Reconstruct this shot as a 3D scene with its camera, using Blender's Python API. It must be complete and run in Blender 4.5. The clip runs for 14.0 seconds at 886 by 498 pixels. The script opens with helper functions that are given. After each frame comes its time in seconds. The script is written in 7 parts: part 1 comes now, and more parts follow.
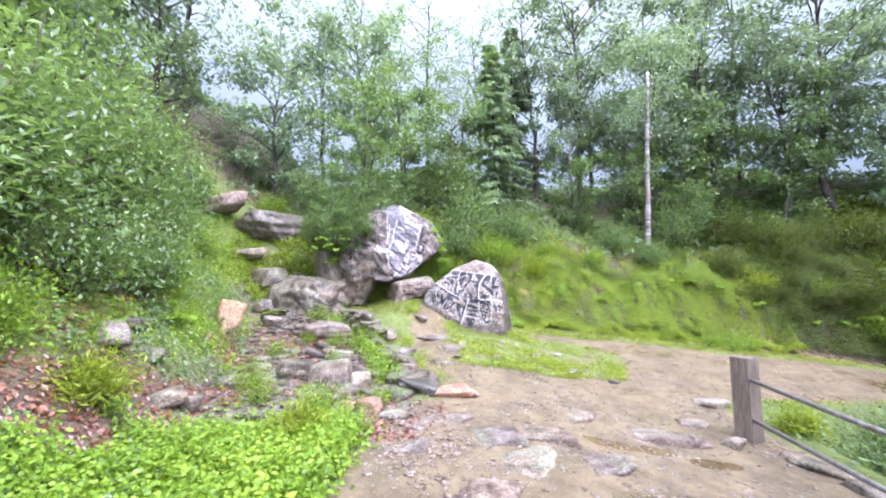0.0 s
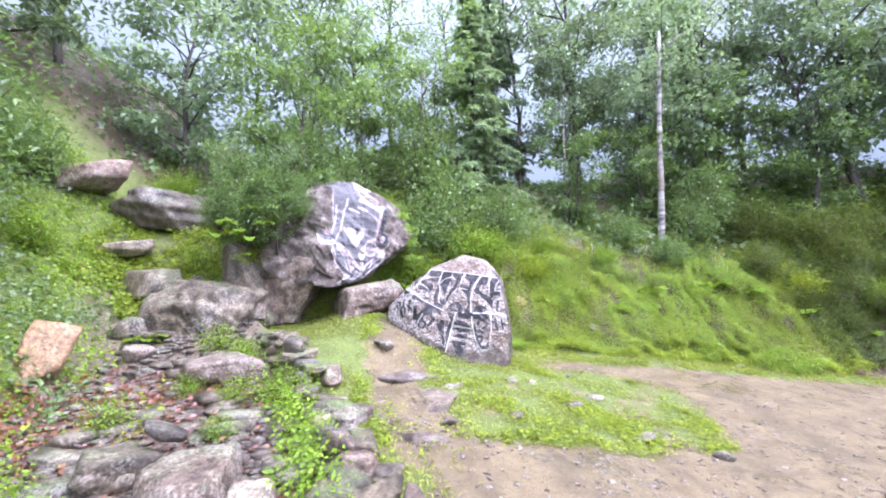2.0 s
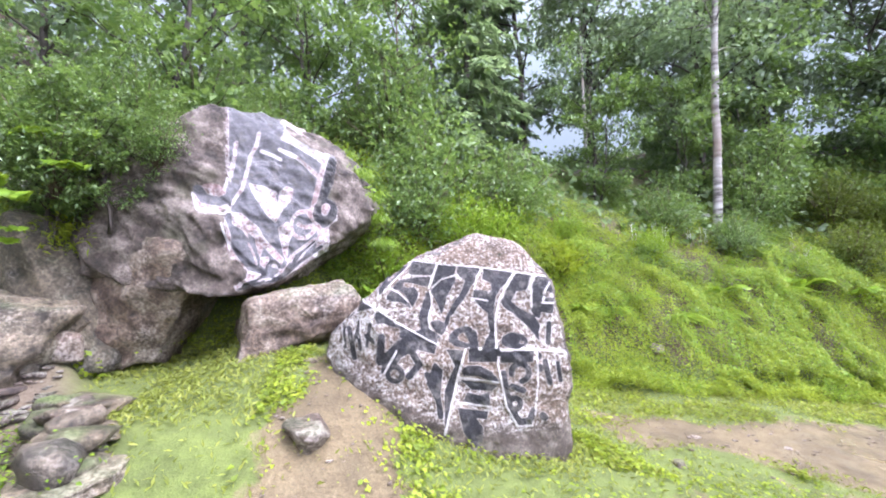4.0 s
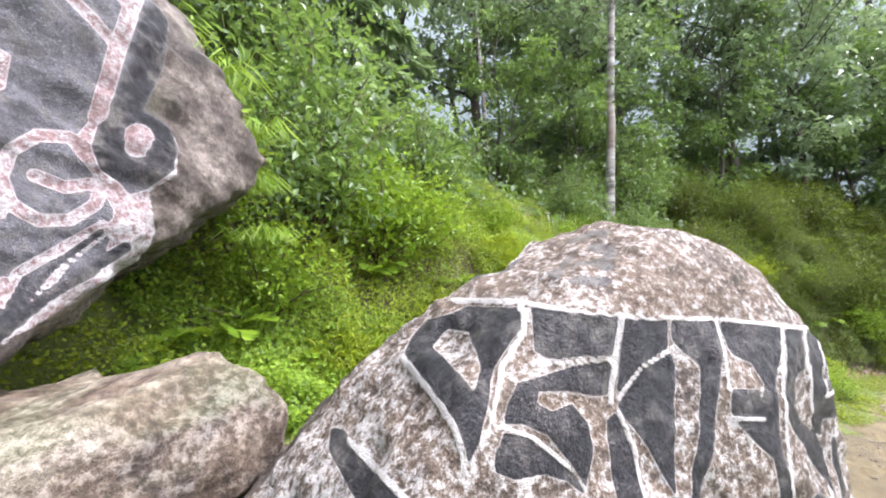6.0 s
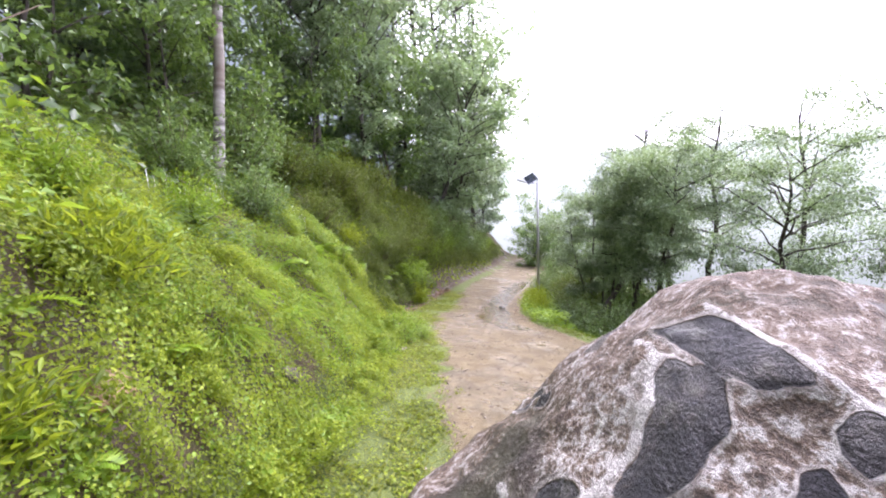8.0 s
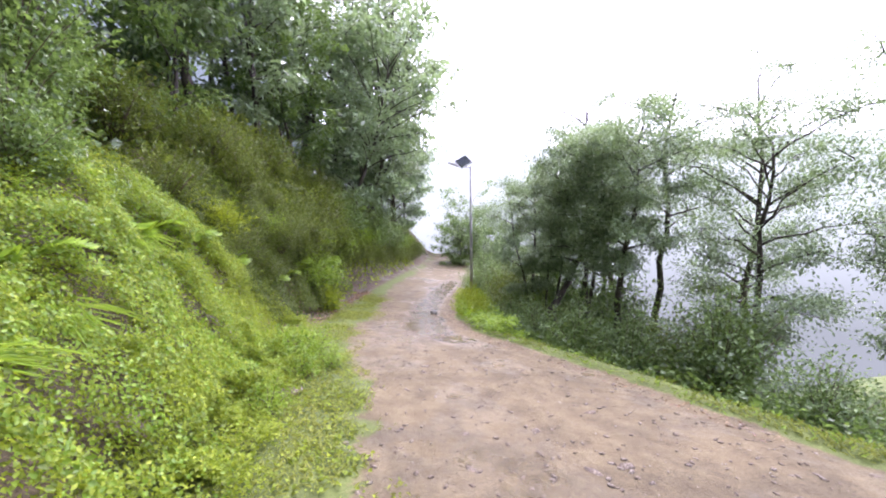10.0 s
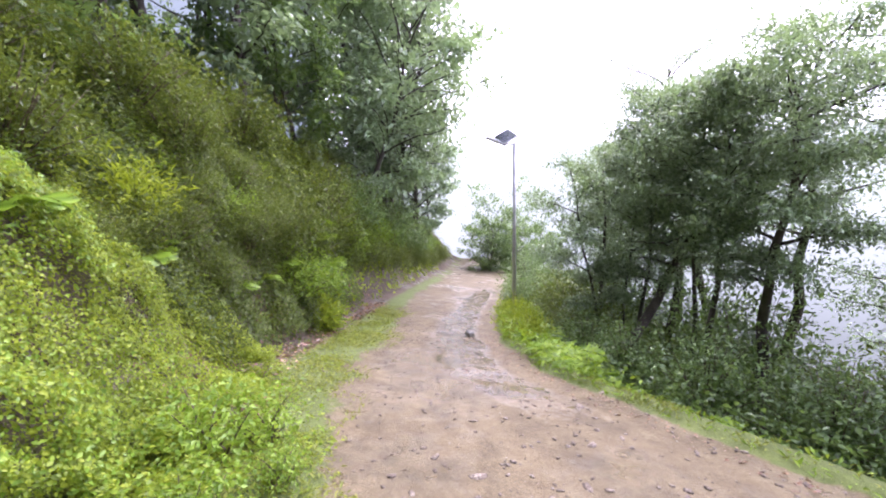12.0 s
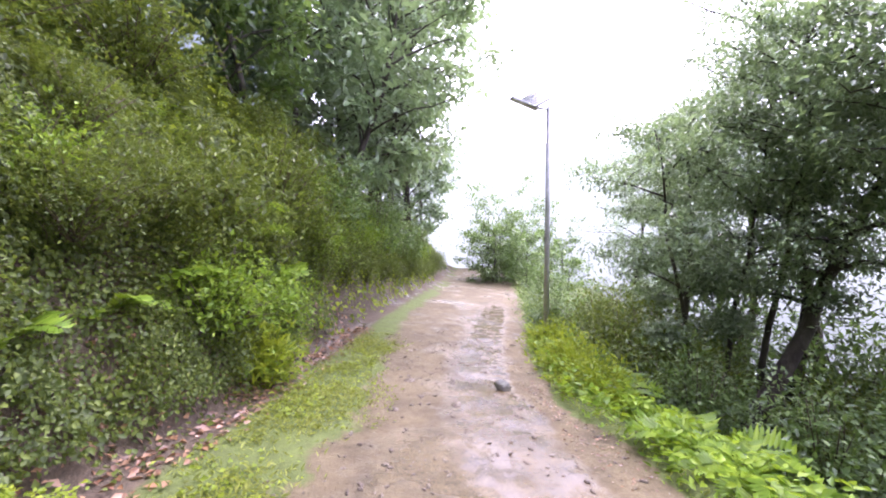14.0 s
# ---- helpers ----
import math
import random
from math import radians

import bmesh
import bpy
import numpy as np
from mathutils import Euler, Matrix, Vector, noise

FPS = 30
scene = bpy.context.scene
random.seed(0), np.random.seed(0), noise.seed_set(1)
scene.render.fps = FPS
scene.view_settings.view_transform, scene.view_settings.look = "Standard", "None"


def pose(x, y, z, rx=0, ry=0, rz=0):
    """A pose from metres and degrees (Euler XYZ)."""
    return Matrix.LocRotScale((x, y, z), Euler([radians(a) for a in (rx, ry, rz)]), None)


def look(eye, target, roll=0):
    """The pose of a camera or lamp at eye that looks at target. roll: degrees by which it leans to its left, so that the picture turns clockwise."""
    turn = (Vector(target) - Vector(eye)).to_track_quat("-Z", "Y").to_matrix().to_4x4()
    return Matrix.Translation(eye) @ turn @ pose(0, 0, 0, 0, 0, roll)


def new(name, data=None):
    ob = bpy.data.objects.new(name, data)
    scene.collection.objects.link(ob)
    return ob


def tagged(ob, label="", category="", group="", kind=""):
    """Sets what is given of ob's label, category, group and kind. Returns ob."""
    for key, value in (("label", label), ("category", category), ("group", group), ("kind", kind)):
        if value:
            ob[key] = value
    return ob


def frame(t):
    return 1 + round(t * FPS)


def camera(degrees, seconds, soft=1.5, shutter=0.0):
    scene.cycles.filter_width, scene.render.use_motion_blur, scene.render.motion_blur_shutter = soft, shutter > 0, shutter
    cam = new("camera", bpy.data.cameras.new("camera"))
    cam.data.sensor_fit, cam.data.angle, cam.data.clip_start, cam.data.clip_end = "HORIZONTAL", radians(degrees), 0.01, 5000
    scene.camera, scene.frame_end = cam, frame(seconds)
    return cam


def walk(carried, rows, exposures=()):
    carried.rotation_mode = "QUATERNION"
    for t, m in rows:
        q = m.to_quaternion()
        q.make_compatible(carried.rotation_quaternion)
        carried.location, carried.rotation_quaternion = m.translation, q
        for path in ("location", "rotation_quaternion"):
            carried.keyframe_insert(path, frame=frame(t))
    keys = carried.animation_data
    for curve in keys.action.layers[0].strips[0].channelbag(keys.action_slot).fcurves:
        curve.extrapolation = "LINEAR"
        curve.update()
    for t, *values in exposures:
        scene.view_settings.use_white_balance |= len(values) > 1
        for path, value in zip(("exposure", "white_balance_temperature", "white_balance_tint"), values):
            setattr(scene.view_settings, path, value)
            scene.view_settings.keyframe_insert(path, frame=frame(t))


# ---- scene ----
cam = camera(95.0, 14.0, soft=1.95)
PATH = [
    (0, (-0.149, -0.355, 1.118), (-0.12, 1.635, 1.312), -1.5),
    (0.5, (-0.292, 0.52, 1.059), (-0.214, 2.504, 1.296), -1.6),
    (1, (-0.35, 1.384, 1.074), (-0.225, 3.366, 1.313), -1.9),
    (1.5, (-0.377, 2.152, 1.128), (-0.205, 4.131, 1.357), -2.1),
    (2, (-0.318, 2.942, 1.119), (-0.095, 4.916, 1.349), -2.2),
    (2.5, (-0.223, 3.768, 1.115), (0.04, 5.738, 1.346), -2.4),
    (3, (-0.105, 4.526, 1.131), (0.186, 6.493, 1.349), -2.4),
    (3.2, (-0.077, 4.871, 1.177), (0.225, 6.836, 1.388), -2.5),
    (5.3, (-0.385, 8.104, 1.47), (0.234, 9.998, 1.639), -3.2),
    (5.5, (-0.476, 8.327, 1.533), (0.283, 10.171, 1.685), -3.4),
    (6, (-0.545, 8.866, 1.677), (0.594, 10.508, 1.764), -4.3),
    (6.5, (-0.578, 9.376, 1.842), (0.984, 10.624, 1.807), -5.1),
    (7, (-0.473, 9.821, 1.95), (1.385, 10.549, 1.817), -4.9),
    (7.5, (-0.194, 10.175, 1.981), (1.774, 10.466, 1.777), -3.3),
    (8, (0.141, 10.406, 1.963), (2.123, 10.335, 1.704), -2.8),
    (8.5, (0.63, 10.677, 1.88), (2.576, 10.306, 1.604), -1.8),
    (8.7, (0.837, 10.747, 1.813), (2.765, 10.297, 1.531), -1.7),
    (10.8, (3.618, 10.127, 1.143), (5.544, 9.654, 0.88), -1.4),
    (11, (3.891, 10.109, 1.068), (5.824, 9.667, 0.811), -1.5),
    (11.5, (4.625, 10.046, 0.976), (6.572, 9.661, 0.73), -1.5),
    (12, (5.317, 10.026, 0.884), (7.269, 9.658, 0.652), -1.6),
    (12.5, (6.015, 9.982, 0.784), (7.968, 9.613, 0.565), -1.5),
    (13, (6.731, 9.942, 0.686), (8.686, 9.573, 0.481), -1.5),
    (13.5, (7.471, 9.889, 0.57), (9.423, 9.501, 0.377), -1.4),
    (14, (8.209, 9.826, 0.438), (10.155, 9.401, 0.256), -1.3),
]
walk(cam, [(t, look(eye, target, roll)) for t, eye, target, roll in PATH],
     exposures=[(0, 2.5, 5450, 31), (3, 2.54, 5400, 34), (5.5, 2.38, 6100, 20), (7.5, 2.25, 6000, 29), (8.5, 2.17, 5900, 35), (11, 2.22, 5750, 38), (14, 2.5, 5750, 41)])

# world: bright overcast, sky veiled by cloud
world = bpy.data.worlds.new("overcast_sky")
scene.world = world
world.use_nodes = True
wn, wl = world.node_tree.nodes, world.node_tree.links
sky = wn.new("ShaderNodeTexSky")
sky.sky_type, sky.sun_disc = "NISHITA", False
SUN_ELEV, SUN_ROT = radians(55), radians(125)
sky.sun_elevation, sky.sun_rotation = SUN_ELEV, SUN_ROT
sky.air_density, sky.dust_density = 1.0, 4.0
veil = wn.new("ShaderNodeMix")
veil.data_type = "RGBA"
veil.inputs["Factor"].default_value = 0.86
veil.inputs["B"].default_value = (11.5, 11.7, 12.3, 1)
wl.new(sky.outputs["Color"], veil.inputs["A"])
bg = wn["Background"]
bg.inputs["Strength"].default_value = 0.10
wl.new(veil.outputs["Result"], bg.inputs["Color"])

sun_data = bpy.data.lights.new("sun", "SUN")
sun_data.energy, sun_data.angle, sun_data.color = 1.4, radians(30), (1.0, 0.97, 0.92)
sun = new("sun", sun_data)
sun.matrix_world = look((0, 0, 30), (0 - 30 * math.cos(SUN_ELEV) * math.sin(SUN_ROT), -30 * math.cos(SUN_ELEV) * math.cos(SUN_ROT), 30 - 30 * math.sin(SUN_ELEV)))

# ---- helpers for materials and meshes ----
def material(name, rough=0.6, spec=0.5):
    m = bpy.data.materials.new(name)
    m.use_nodes = True
    p = m.node_tree.nodes["Principled BSDF"]
    p.inputs["Roughness"].default_value = rough
    p.inputs["Specular IOR Level"].default_value = spec
    return m, m.node_tree.nodes, m.node_tree.links, p


def noise_node(nodes, links, scale, detail=4.0, rough=0.55, coords=None, kind="ShaderNodeTexNoise"):
    n = nodes.new(kind)
    n.inputs["Scale"].default_value = scale
    if kind == "ShaderNodeTexNoise":
        n.inputs["Detail"].default_value, n.inputs["Roughness"].default_value = detail, rough
    if coords is not None:
        links.new(coords, n.inputs["Vector"])
    return n


def ramp(nodes, links, source, stops):
    r = nodes.new("ShaderNodeValToRGB")
    while len(r.color_ramp.elements) < len(stops):
        r.color_ramp.elements.new(0.5)
    for e, (pos, col) in zip(r.color_ramp.elements, stops):
        e.position = pos
        e.color = (*col, 1) if len(col) == 3 else col
    links.new(source, r.inputs["Fac"])
    return r.outputs["Color"]


def grey(v):
    return (v, v, v)


def mix(nodes, links, fac, a, b, blend="MIX"):
    n = nodes.new("ShaderNodeMix")
    n.data_type, n.blend_type = "RGBA", blend
    for key, val in (("Factor", fac), ("A", a), ("B", b)):
        if isinstance(val, (int, float)):
            n.inputs[key].default_value = val
        elif isinstance(val, tuple):
            n.inputs[key].default_value = (*val, 1)
        else:
            links.new(val, n.inputs[key])
    return n.outputs["Result"]


def math_node(nodes, links, op, a, b=0.0, clamp=False):
    n = nodes.new("ShaderNodeMath")
    n.operation, n.use_clamp = op, clamp
    for i, val in ((0, a), (1, b)):
        if isinstance(val, (int, float)):
            n.inputs[i].default_value = val
        else:
            links.new(val, n.inputs[i])
    return n.outputs[0]


def bump(nodes, links, p, height, strength=0.4, dist=0.02):
    b = nodes.new("ShaderNodeBump")
    b.inputs["Strength"].default_value, b.inputs["Distance"].default_value = strength, dist
    links.new(height, b.inputs["Height"])
    links.new(b.outputs["Normal"], p.inputs["Normal"])
    return b


def attr(nodes, name):
    a = nodes.new("ShaderNodeAttribute")
    a.attribute_name = name
    return a


def obj_coords(nodes):
    return nodes.new("ShaderNodeTexCoord").outputs["Object"]


def world_coords(nodes):
    return nodes.new("ShaderNodeNewGeometry").outputs["Position"]


def leaf_material(name, dark, mid, light, rough=0.42, translucent=0.35, rot=None, wet=0.6, vary=0.55, spec=0.7):
    """Foliage: each leaf takes its own tone, patches drift in tone over half a metre."""
    m, n, l, p = material(name, rough, spec)
    geo = n.new("ShaderNodeNewGeometry")
    big = noise_node(n, l, 1.1, 3.0, 0.6, geo.outputs["Position"])
    tone = math_node(n, l, "ADD", math_node(n, l, "MULTIPLY", geo.outputs["Random Per Island"], vary), math_node(n, l, "MULTIPLY", big.outputs["Fac"], 1.15 - vary))
    stops = [(0.18, dark), (0.55, mid), (0.92, light)]
    if rot:
        stops.append((0.985, rot))
    col = ramp(n, l, tone, stops)
    l.new(col, p.inputs["Base Color"])
    p.inputs["Coat Weight"].default_value = wet
    p.inputs["Coat Roughness"].default_value, p.inputs["Coat IOR"].default_value = 0.3, 1.33
    t = n.new("ShaderNodeBsdfTranslucent")
    brighter = mix(n, l, 0.55, col, (light[0] * 1.5, light[1] * 1.5, light[2] * 0.9))
    l.new(brighter, t.inputs["Color"])
    s = n.new("ShaderNodeMixShader")
    s.inputs["Fac"].default_value = translucent
    l.new(p.outputs["BSDF"], s.inputs[1])
    l.new(t.outputs["BSDF"], s.inputs[2])
    l.new(s.outputs["Shader"], n["Material Output"].inputs["Surface"])
    return m


def mesh_object(name, verts, faces, mats, parent=None, smooth=False, label="", matrix=None, attrs=None, slots=None):
    """One mesh from arrays; faces: an (n, 3) or (n, 4) array, or a list of such arrays."""
    verts = np.asarray(verts, dtype=np.float32)
    blocks = faces if isinstance(faces, list) else [faces]
    blocks = [np.asarray(b, dtype=np.int32) for b in blocks if len(b)]
    me = bpy.data.meshes.new(name)
    me.vertices.add(len(verts))
    me.vertices.foreach_set("co", verts.ravel())
    loops = np.concatenate([b.ravel() for b in blocks])
    sizes = np.concatenate([np.full(len(b), b.shape[1], dtype=np.int32) for b in blocks])
    me.loops.add(len(loops))
    me.loops.foreach_set("vertex_index", loops)
    me.polygons.add(len(sizes))
    me.polygons.foreach_set("loop_start", (np.cumsum(sizes) - sizes).astype(np.int32))
    me.polygons.foreach_set("loop_total", sizes)
    if smooth:
        me.polygons.foreach_set("use_smooth", np.ones(len(sizes), dtype=bool))
    if slots is not None:
        me.polygons.foreach_set("material_index", np.asarray(slots, dtype=np.int32))
    for m in mats if isinstance(mats, (list, tuple)) else [mats]:
        me.materials.append(m)
    for key, values in (attrs or {}).items():
        a = me.attributes.new(key, "FLOAT", "POINT")
        a.data.foreach_set("value", np.asarray(values, dtype=np.float32))
    me.update()
    me.validate()
    ob = new(name, me)
    if parent is not None:
        ob.parent = parent
    if matrix is not None:
        ob.matrix_basis = matrix
    if label:
        ob["label"] = label
    return ob


def part(name, bm, mat, parent, label="", smooth=False):
    me = bpy.data.meshes.new(name)
    if smooth:
        for f in bm.faces:
            f.smooth = True
    bm.to_mesh(me)
    bm.free()
    me.materials.append(mat)
    ob = new(name, me)
    ob.parent = parent
    if label:
        ob["label"] = label
    return ob


def thing(name, m, label, category, group="", kind=""):
    ob = new(name)
    ob.empty_display_size = 0.1
    ob.matrix_basis = m
    return tagged(ob, label, category, group, kind)


def unit(v):
    return v / np.maximum(np.linalg.norm(v, axis=-1, keepdims=True), 1e-9)


def smooth01(a, b, x):
    t = np.clip((np.asarray(x, dtype=float) - a) / (b - a), 0, 1)
    return t * t * (3 - 2 * t)


def value_noise(x, y, seed=0):
    """Smooth lattice noise in 0..1 for arrays."""
    xi, yi = np.floor(x).astype(np.int64), np.floor(y).astype(np.int64)
    fx, fy = x - xi, y - yi
    fx, fy = fx * fx * (3 - 2 * fx), fy * fy * (3 - 2 * fy)

    def h(a, b):
        k = (a * 374761393 + b * 668265263 + seed * 1442695041) & 0xFFFFFFFF
        k = ((k ^ (k >> 13)) * 1274126177) & 0xFFFFFFFF
        return ((k ^ (k >> 16)) & 0xFFFF) / 65535.0

    return (h(xi, yi) * (1 - fx) + h(xi + 1, yi) * fx) * (1 - fy) + (h(xi, yi + 1) * (1 - fx) + h(xi + 1, yi + 1) * fx) * fy


def fbm(x, y, octaves=4, seed=0):
    total, amp, norm = 0.0, 1.0, 0.0
    for k in range(octaves):
        total = total + amp * value_noise(x * 2**k + 17.3 * k, y * 2**k - 9.1 * k, seed + k)
        norm += amp
        amp *= 0.5
    return total / norm

# ---- the ground: one sheet, from the gully over the track to the valley ----
def toe_y(x):
    """Foot of the hillside bank above the track."""
    return np.interp(x, [-8, -2.6, -0.5, 1.0, 3.0, 4.2, 6.5, 10.5, 12.0, 13.3, 14.5, 17, 21, 26, 34, 60], [9.5, 11.0, 11.9, 11.95, 11.75, 11.5, 11.5, 11.55, 11.15, 10.85, 10.45, 9.7, 8.3, 6.4, 4.0, -4.0])


def edge_y(x):
    """Valley edge of the track."""
    return np.interp(x, [0, 4, 6.84, 8.64, 10.15, 12, 14, 15.3, 18.5, 23, 30, 60], [5.6, 6.2, 6.85, 7.3, 7.8, 7.7, 7.15, 6.65, 5.3, 3.6, 1.2, -8.0])


def wall_x(y):
    """Line of the dry-stone terrace wall beside the gully."""
    return np.interp(y, [4.4, 5.5, 6.7, 8.1, 9.3, 10.4, 12], [-0.3, -0.62, -0.86, -1.45, -2.05, -2.75, -3.3])


def left_x(y):
    """Foot of the bank left of the gully."""
    return np.interp(y, [-4, 1, 5, 8.2, 10, 11.5, 13], [-3.2, -3.1, -3.3, -4.3, -4.9, -5.6, -6.2])


def track_z(x, y):
    z0 = np.interp(x, [-6, 0, 1, 2.4, 4.65, 13, 30, 60], [0.2, 0.15, 0.05, -0.27, -0.48, -1.6, -2.6, -4.4])
    return z0 + np.where(y > 4.2, 0.11 * (y - 9.5), 0.11 * (4.2 - 9.5) + 0.015 * (y - 4.2))


def height(x, y, fine=True):
    x, y = np.asarray(x, dtype=float), np.asarray(y, dtype=float)
    z = track_z(x, y)
    # terrace behind and beside the carved boulder
    s = (x + 0.5) * -0.6 + (y - 8.3) * 0.8
    z = z + 0.72 * (1 - np.exp(-np.maximum(s, 0) / 0.95)) * smooth01(1.7, -0.3, x) * smooth01(7.6, 9.0, y) * (1 - 0.45 * smooth01(-1.0, -2.1, x))
    # bank and hillside above the track
    u = y - toe_y(x)
    lump = fbm(x * 0.7, y * 0.7, 3, 5) - 0.5
    steep = 1.45 + 0.25 * np.sin(x * 0.9) + 1.5 * smooth01(9.3, 11.3, x) * smooth01(24, 17, x)
    prof = np.where(u < 0.95, steep * u, steep * 0.95 + 0.85 * (u - 0.95))
    prof = np.where(u > 4.5, steep * 0.95 + 0.85 * 3.55 + 0.2 * (u - 4.5), prof)
    k = 0.12
    bank = np.where(u > -1.5, k * np.log1p(np.exp(np.clip(prof / k, -40, 40))), 0)
    bank = np.where(prof / k > 39, prof, bank)
    z_right = z + bank + lump * 0.35 * smooth01(0.1, 1.0, u)
    # gully
    bed = np.interp(y, [-10, 3.5, 5.0, 6.5, 8.0, 9.0, 10.0, 11.0, 12.0, 13.2, 16, 26, 60], [-0.5, -0.42, -0.4, -0.28, -0.1, 0.18, 0.7, 1.4, 2.4, 3.3, 5.0, 7.0, 14])
    lx = left_x(y)
    rise = np.maximum(lx - x, 0)
    bed = bed + np.minimum(np.minimum(1.15 * rise, 1.2 + 0.75 * rise), 4.2 + 0.2 * rise) + lump * 0.3 * smooth01(0.2, 1.2, rise)
    w = smooth01(-0.12, 0.16, x - wall_x(y)) if fine else smooth01(-0.3, 0.3, x - wall_x(y))
    w = np.where(y < 4.4, smooth01(-2.2, 0.2, x), w)
    w = np.where(y > 11.0, smooth01(-3.6, -2.2, x), w)
    z = bed * (1 - w) + z_right * w
    # valley side below the track
    d = np.minimum(edge_y(x) - y, (x - 4.35) * 1.3)
    d = np.maximum(d, 0)
    z = z + np.where(d > 0, 0.05 * np.minimum(d / 0.15, 1) - 0.2 * smooth01(0.25, 0.9, d) - 0.24 * np.maximum(d - 0.3, 0) - 0.62 * np.maximum(d - 6.5, 0), 0)
    z = np.where(d > 26, np.maximum(z, -34), z)
    # small roughness
    z = z + 0.05 * (fbm(x * 1.7, y * 1.7, 3, 9) - 0.5) + 0.02 * (fbm(x * 7, y * 7, 3, 11) - 0.5)
    return z


def dirt_mask(x, y):
    """1 on the bare track and footpath, 0 on grass and banks."""
    x, y = np.asarray(x, dtype=float), np.asarray(y, dtype=float)
    wob = 0.75 * (fbm(x * 1.7, y * 1.7, 5, 21) - 0.5)
    verge = np.interp(x, [2, 4.5, 8, 12, 16, 30], [1.2, 1.15, 1.2, 1.35, 1.0, 0.7])
    up = smooth01(0.3, -0.25, y - (toe_y(x) - verge) + wob)
    down = smooth01(-0.05, 0.16, y - (edge_y(x) - 0.04) + wob * 0.5)
    left = smooth01(-0.25, 0.5, x - np.interp(y, [-4, 0, 3, 3.8, 4.6, 5.4, 7, 9], [-1.3, -1.3, -1.3, -1.3, -0.7, -0.15, -0.2, 0.3]) + wob)
    m = up * np.where(x > 4.2, down, 1.0) * left
    # mossy apron round the carved boulder
    e = ((x - 1.5) / 2.25) ** 2 + ((y - 8.2 - 0.12 * (x - 1)) / 1.55) ** 2
    apron = smooth01(1.25, 0.8, e + wob * 1.3) * (1 - 0.5 * smooth01(0.60, 0.70, fbm(x * 1.9, y * 1.9, 3, 91)))
    m = m * (1 - apron)
    m = m * (1 - smooth01(9.2, 9.8, y + wob) * smooth01(2.6, 1.6, x))
    # trodden footpath up to the terrace
    px = np.interp(y, [5.6, 7.0, 7.9, 9.0, 10.0, 10.6], [0.35, -0.05, -0.3, -0.45, -0.35, 0.1])
    foot = smooth01(0.5, 0.2, np.abs(x - px) + wob * 0.8) * smooth01(5.2, 5.9, y) * smooth01(10.4, 9.8, y)
    return np.clip(np.maximum(m, foot * 0.95), 0, 1)


def grid_lines(lo, hi, step, far, grow):
    a = list(np.arange(lo, hi + step / 2, step))
    s, v = step, hi
    while v < far:
        s *= grow
        v += s
        a.append(v)
    s, v, left = step, lo, []
    while v > -far:
        s *= grow
        v -= s
        left.append(v)
    return np.array(left[::-1] + a)


GX = grid_lines(-6.5, 16.0, 0.075, 420, 1.13)
GY = grid_lines(-1.5, 13.5, 0.075, 420, 1.13)
gx, gy = np.meshgrid(GX, GY, indexing="ij")
gz = height(gx, gy)
far_r = np.hypot(gx - 4, gy - 6)
gz = gz * smooth01(400, 60, far_r) + np.where(gy - toe_y(gx) > 0, 30.0, -30.0) * smooth01(60, 400, far_r)
nx, ny = gx.shape
idx = np.arange(nx * ny).reshape(nx, ny)
quads = np.stack([idx[:-1, :-1], idx[1:, :-1], idx[1:, 1:], idx[:-1, 1:]], -1).reshape(-1, 4)
gully_mask = smooth01(0.25, -0.2, gx - wall_x(gy)) * smooth01(-0.7, 0.1, gx - left_x(gy)) * smooth01(3.6, 5.0, gy) * smooth01(12.5, 11, gy)
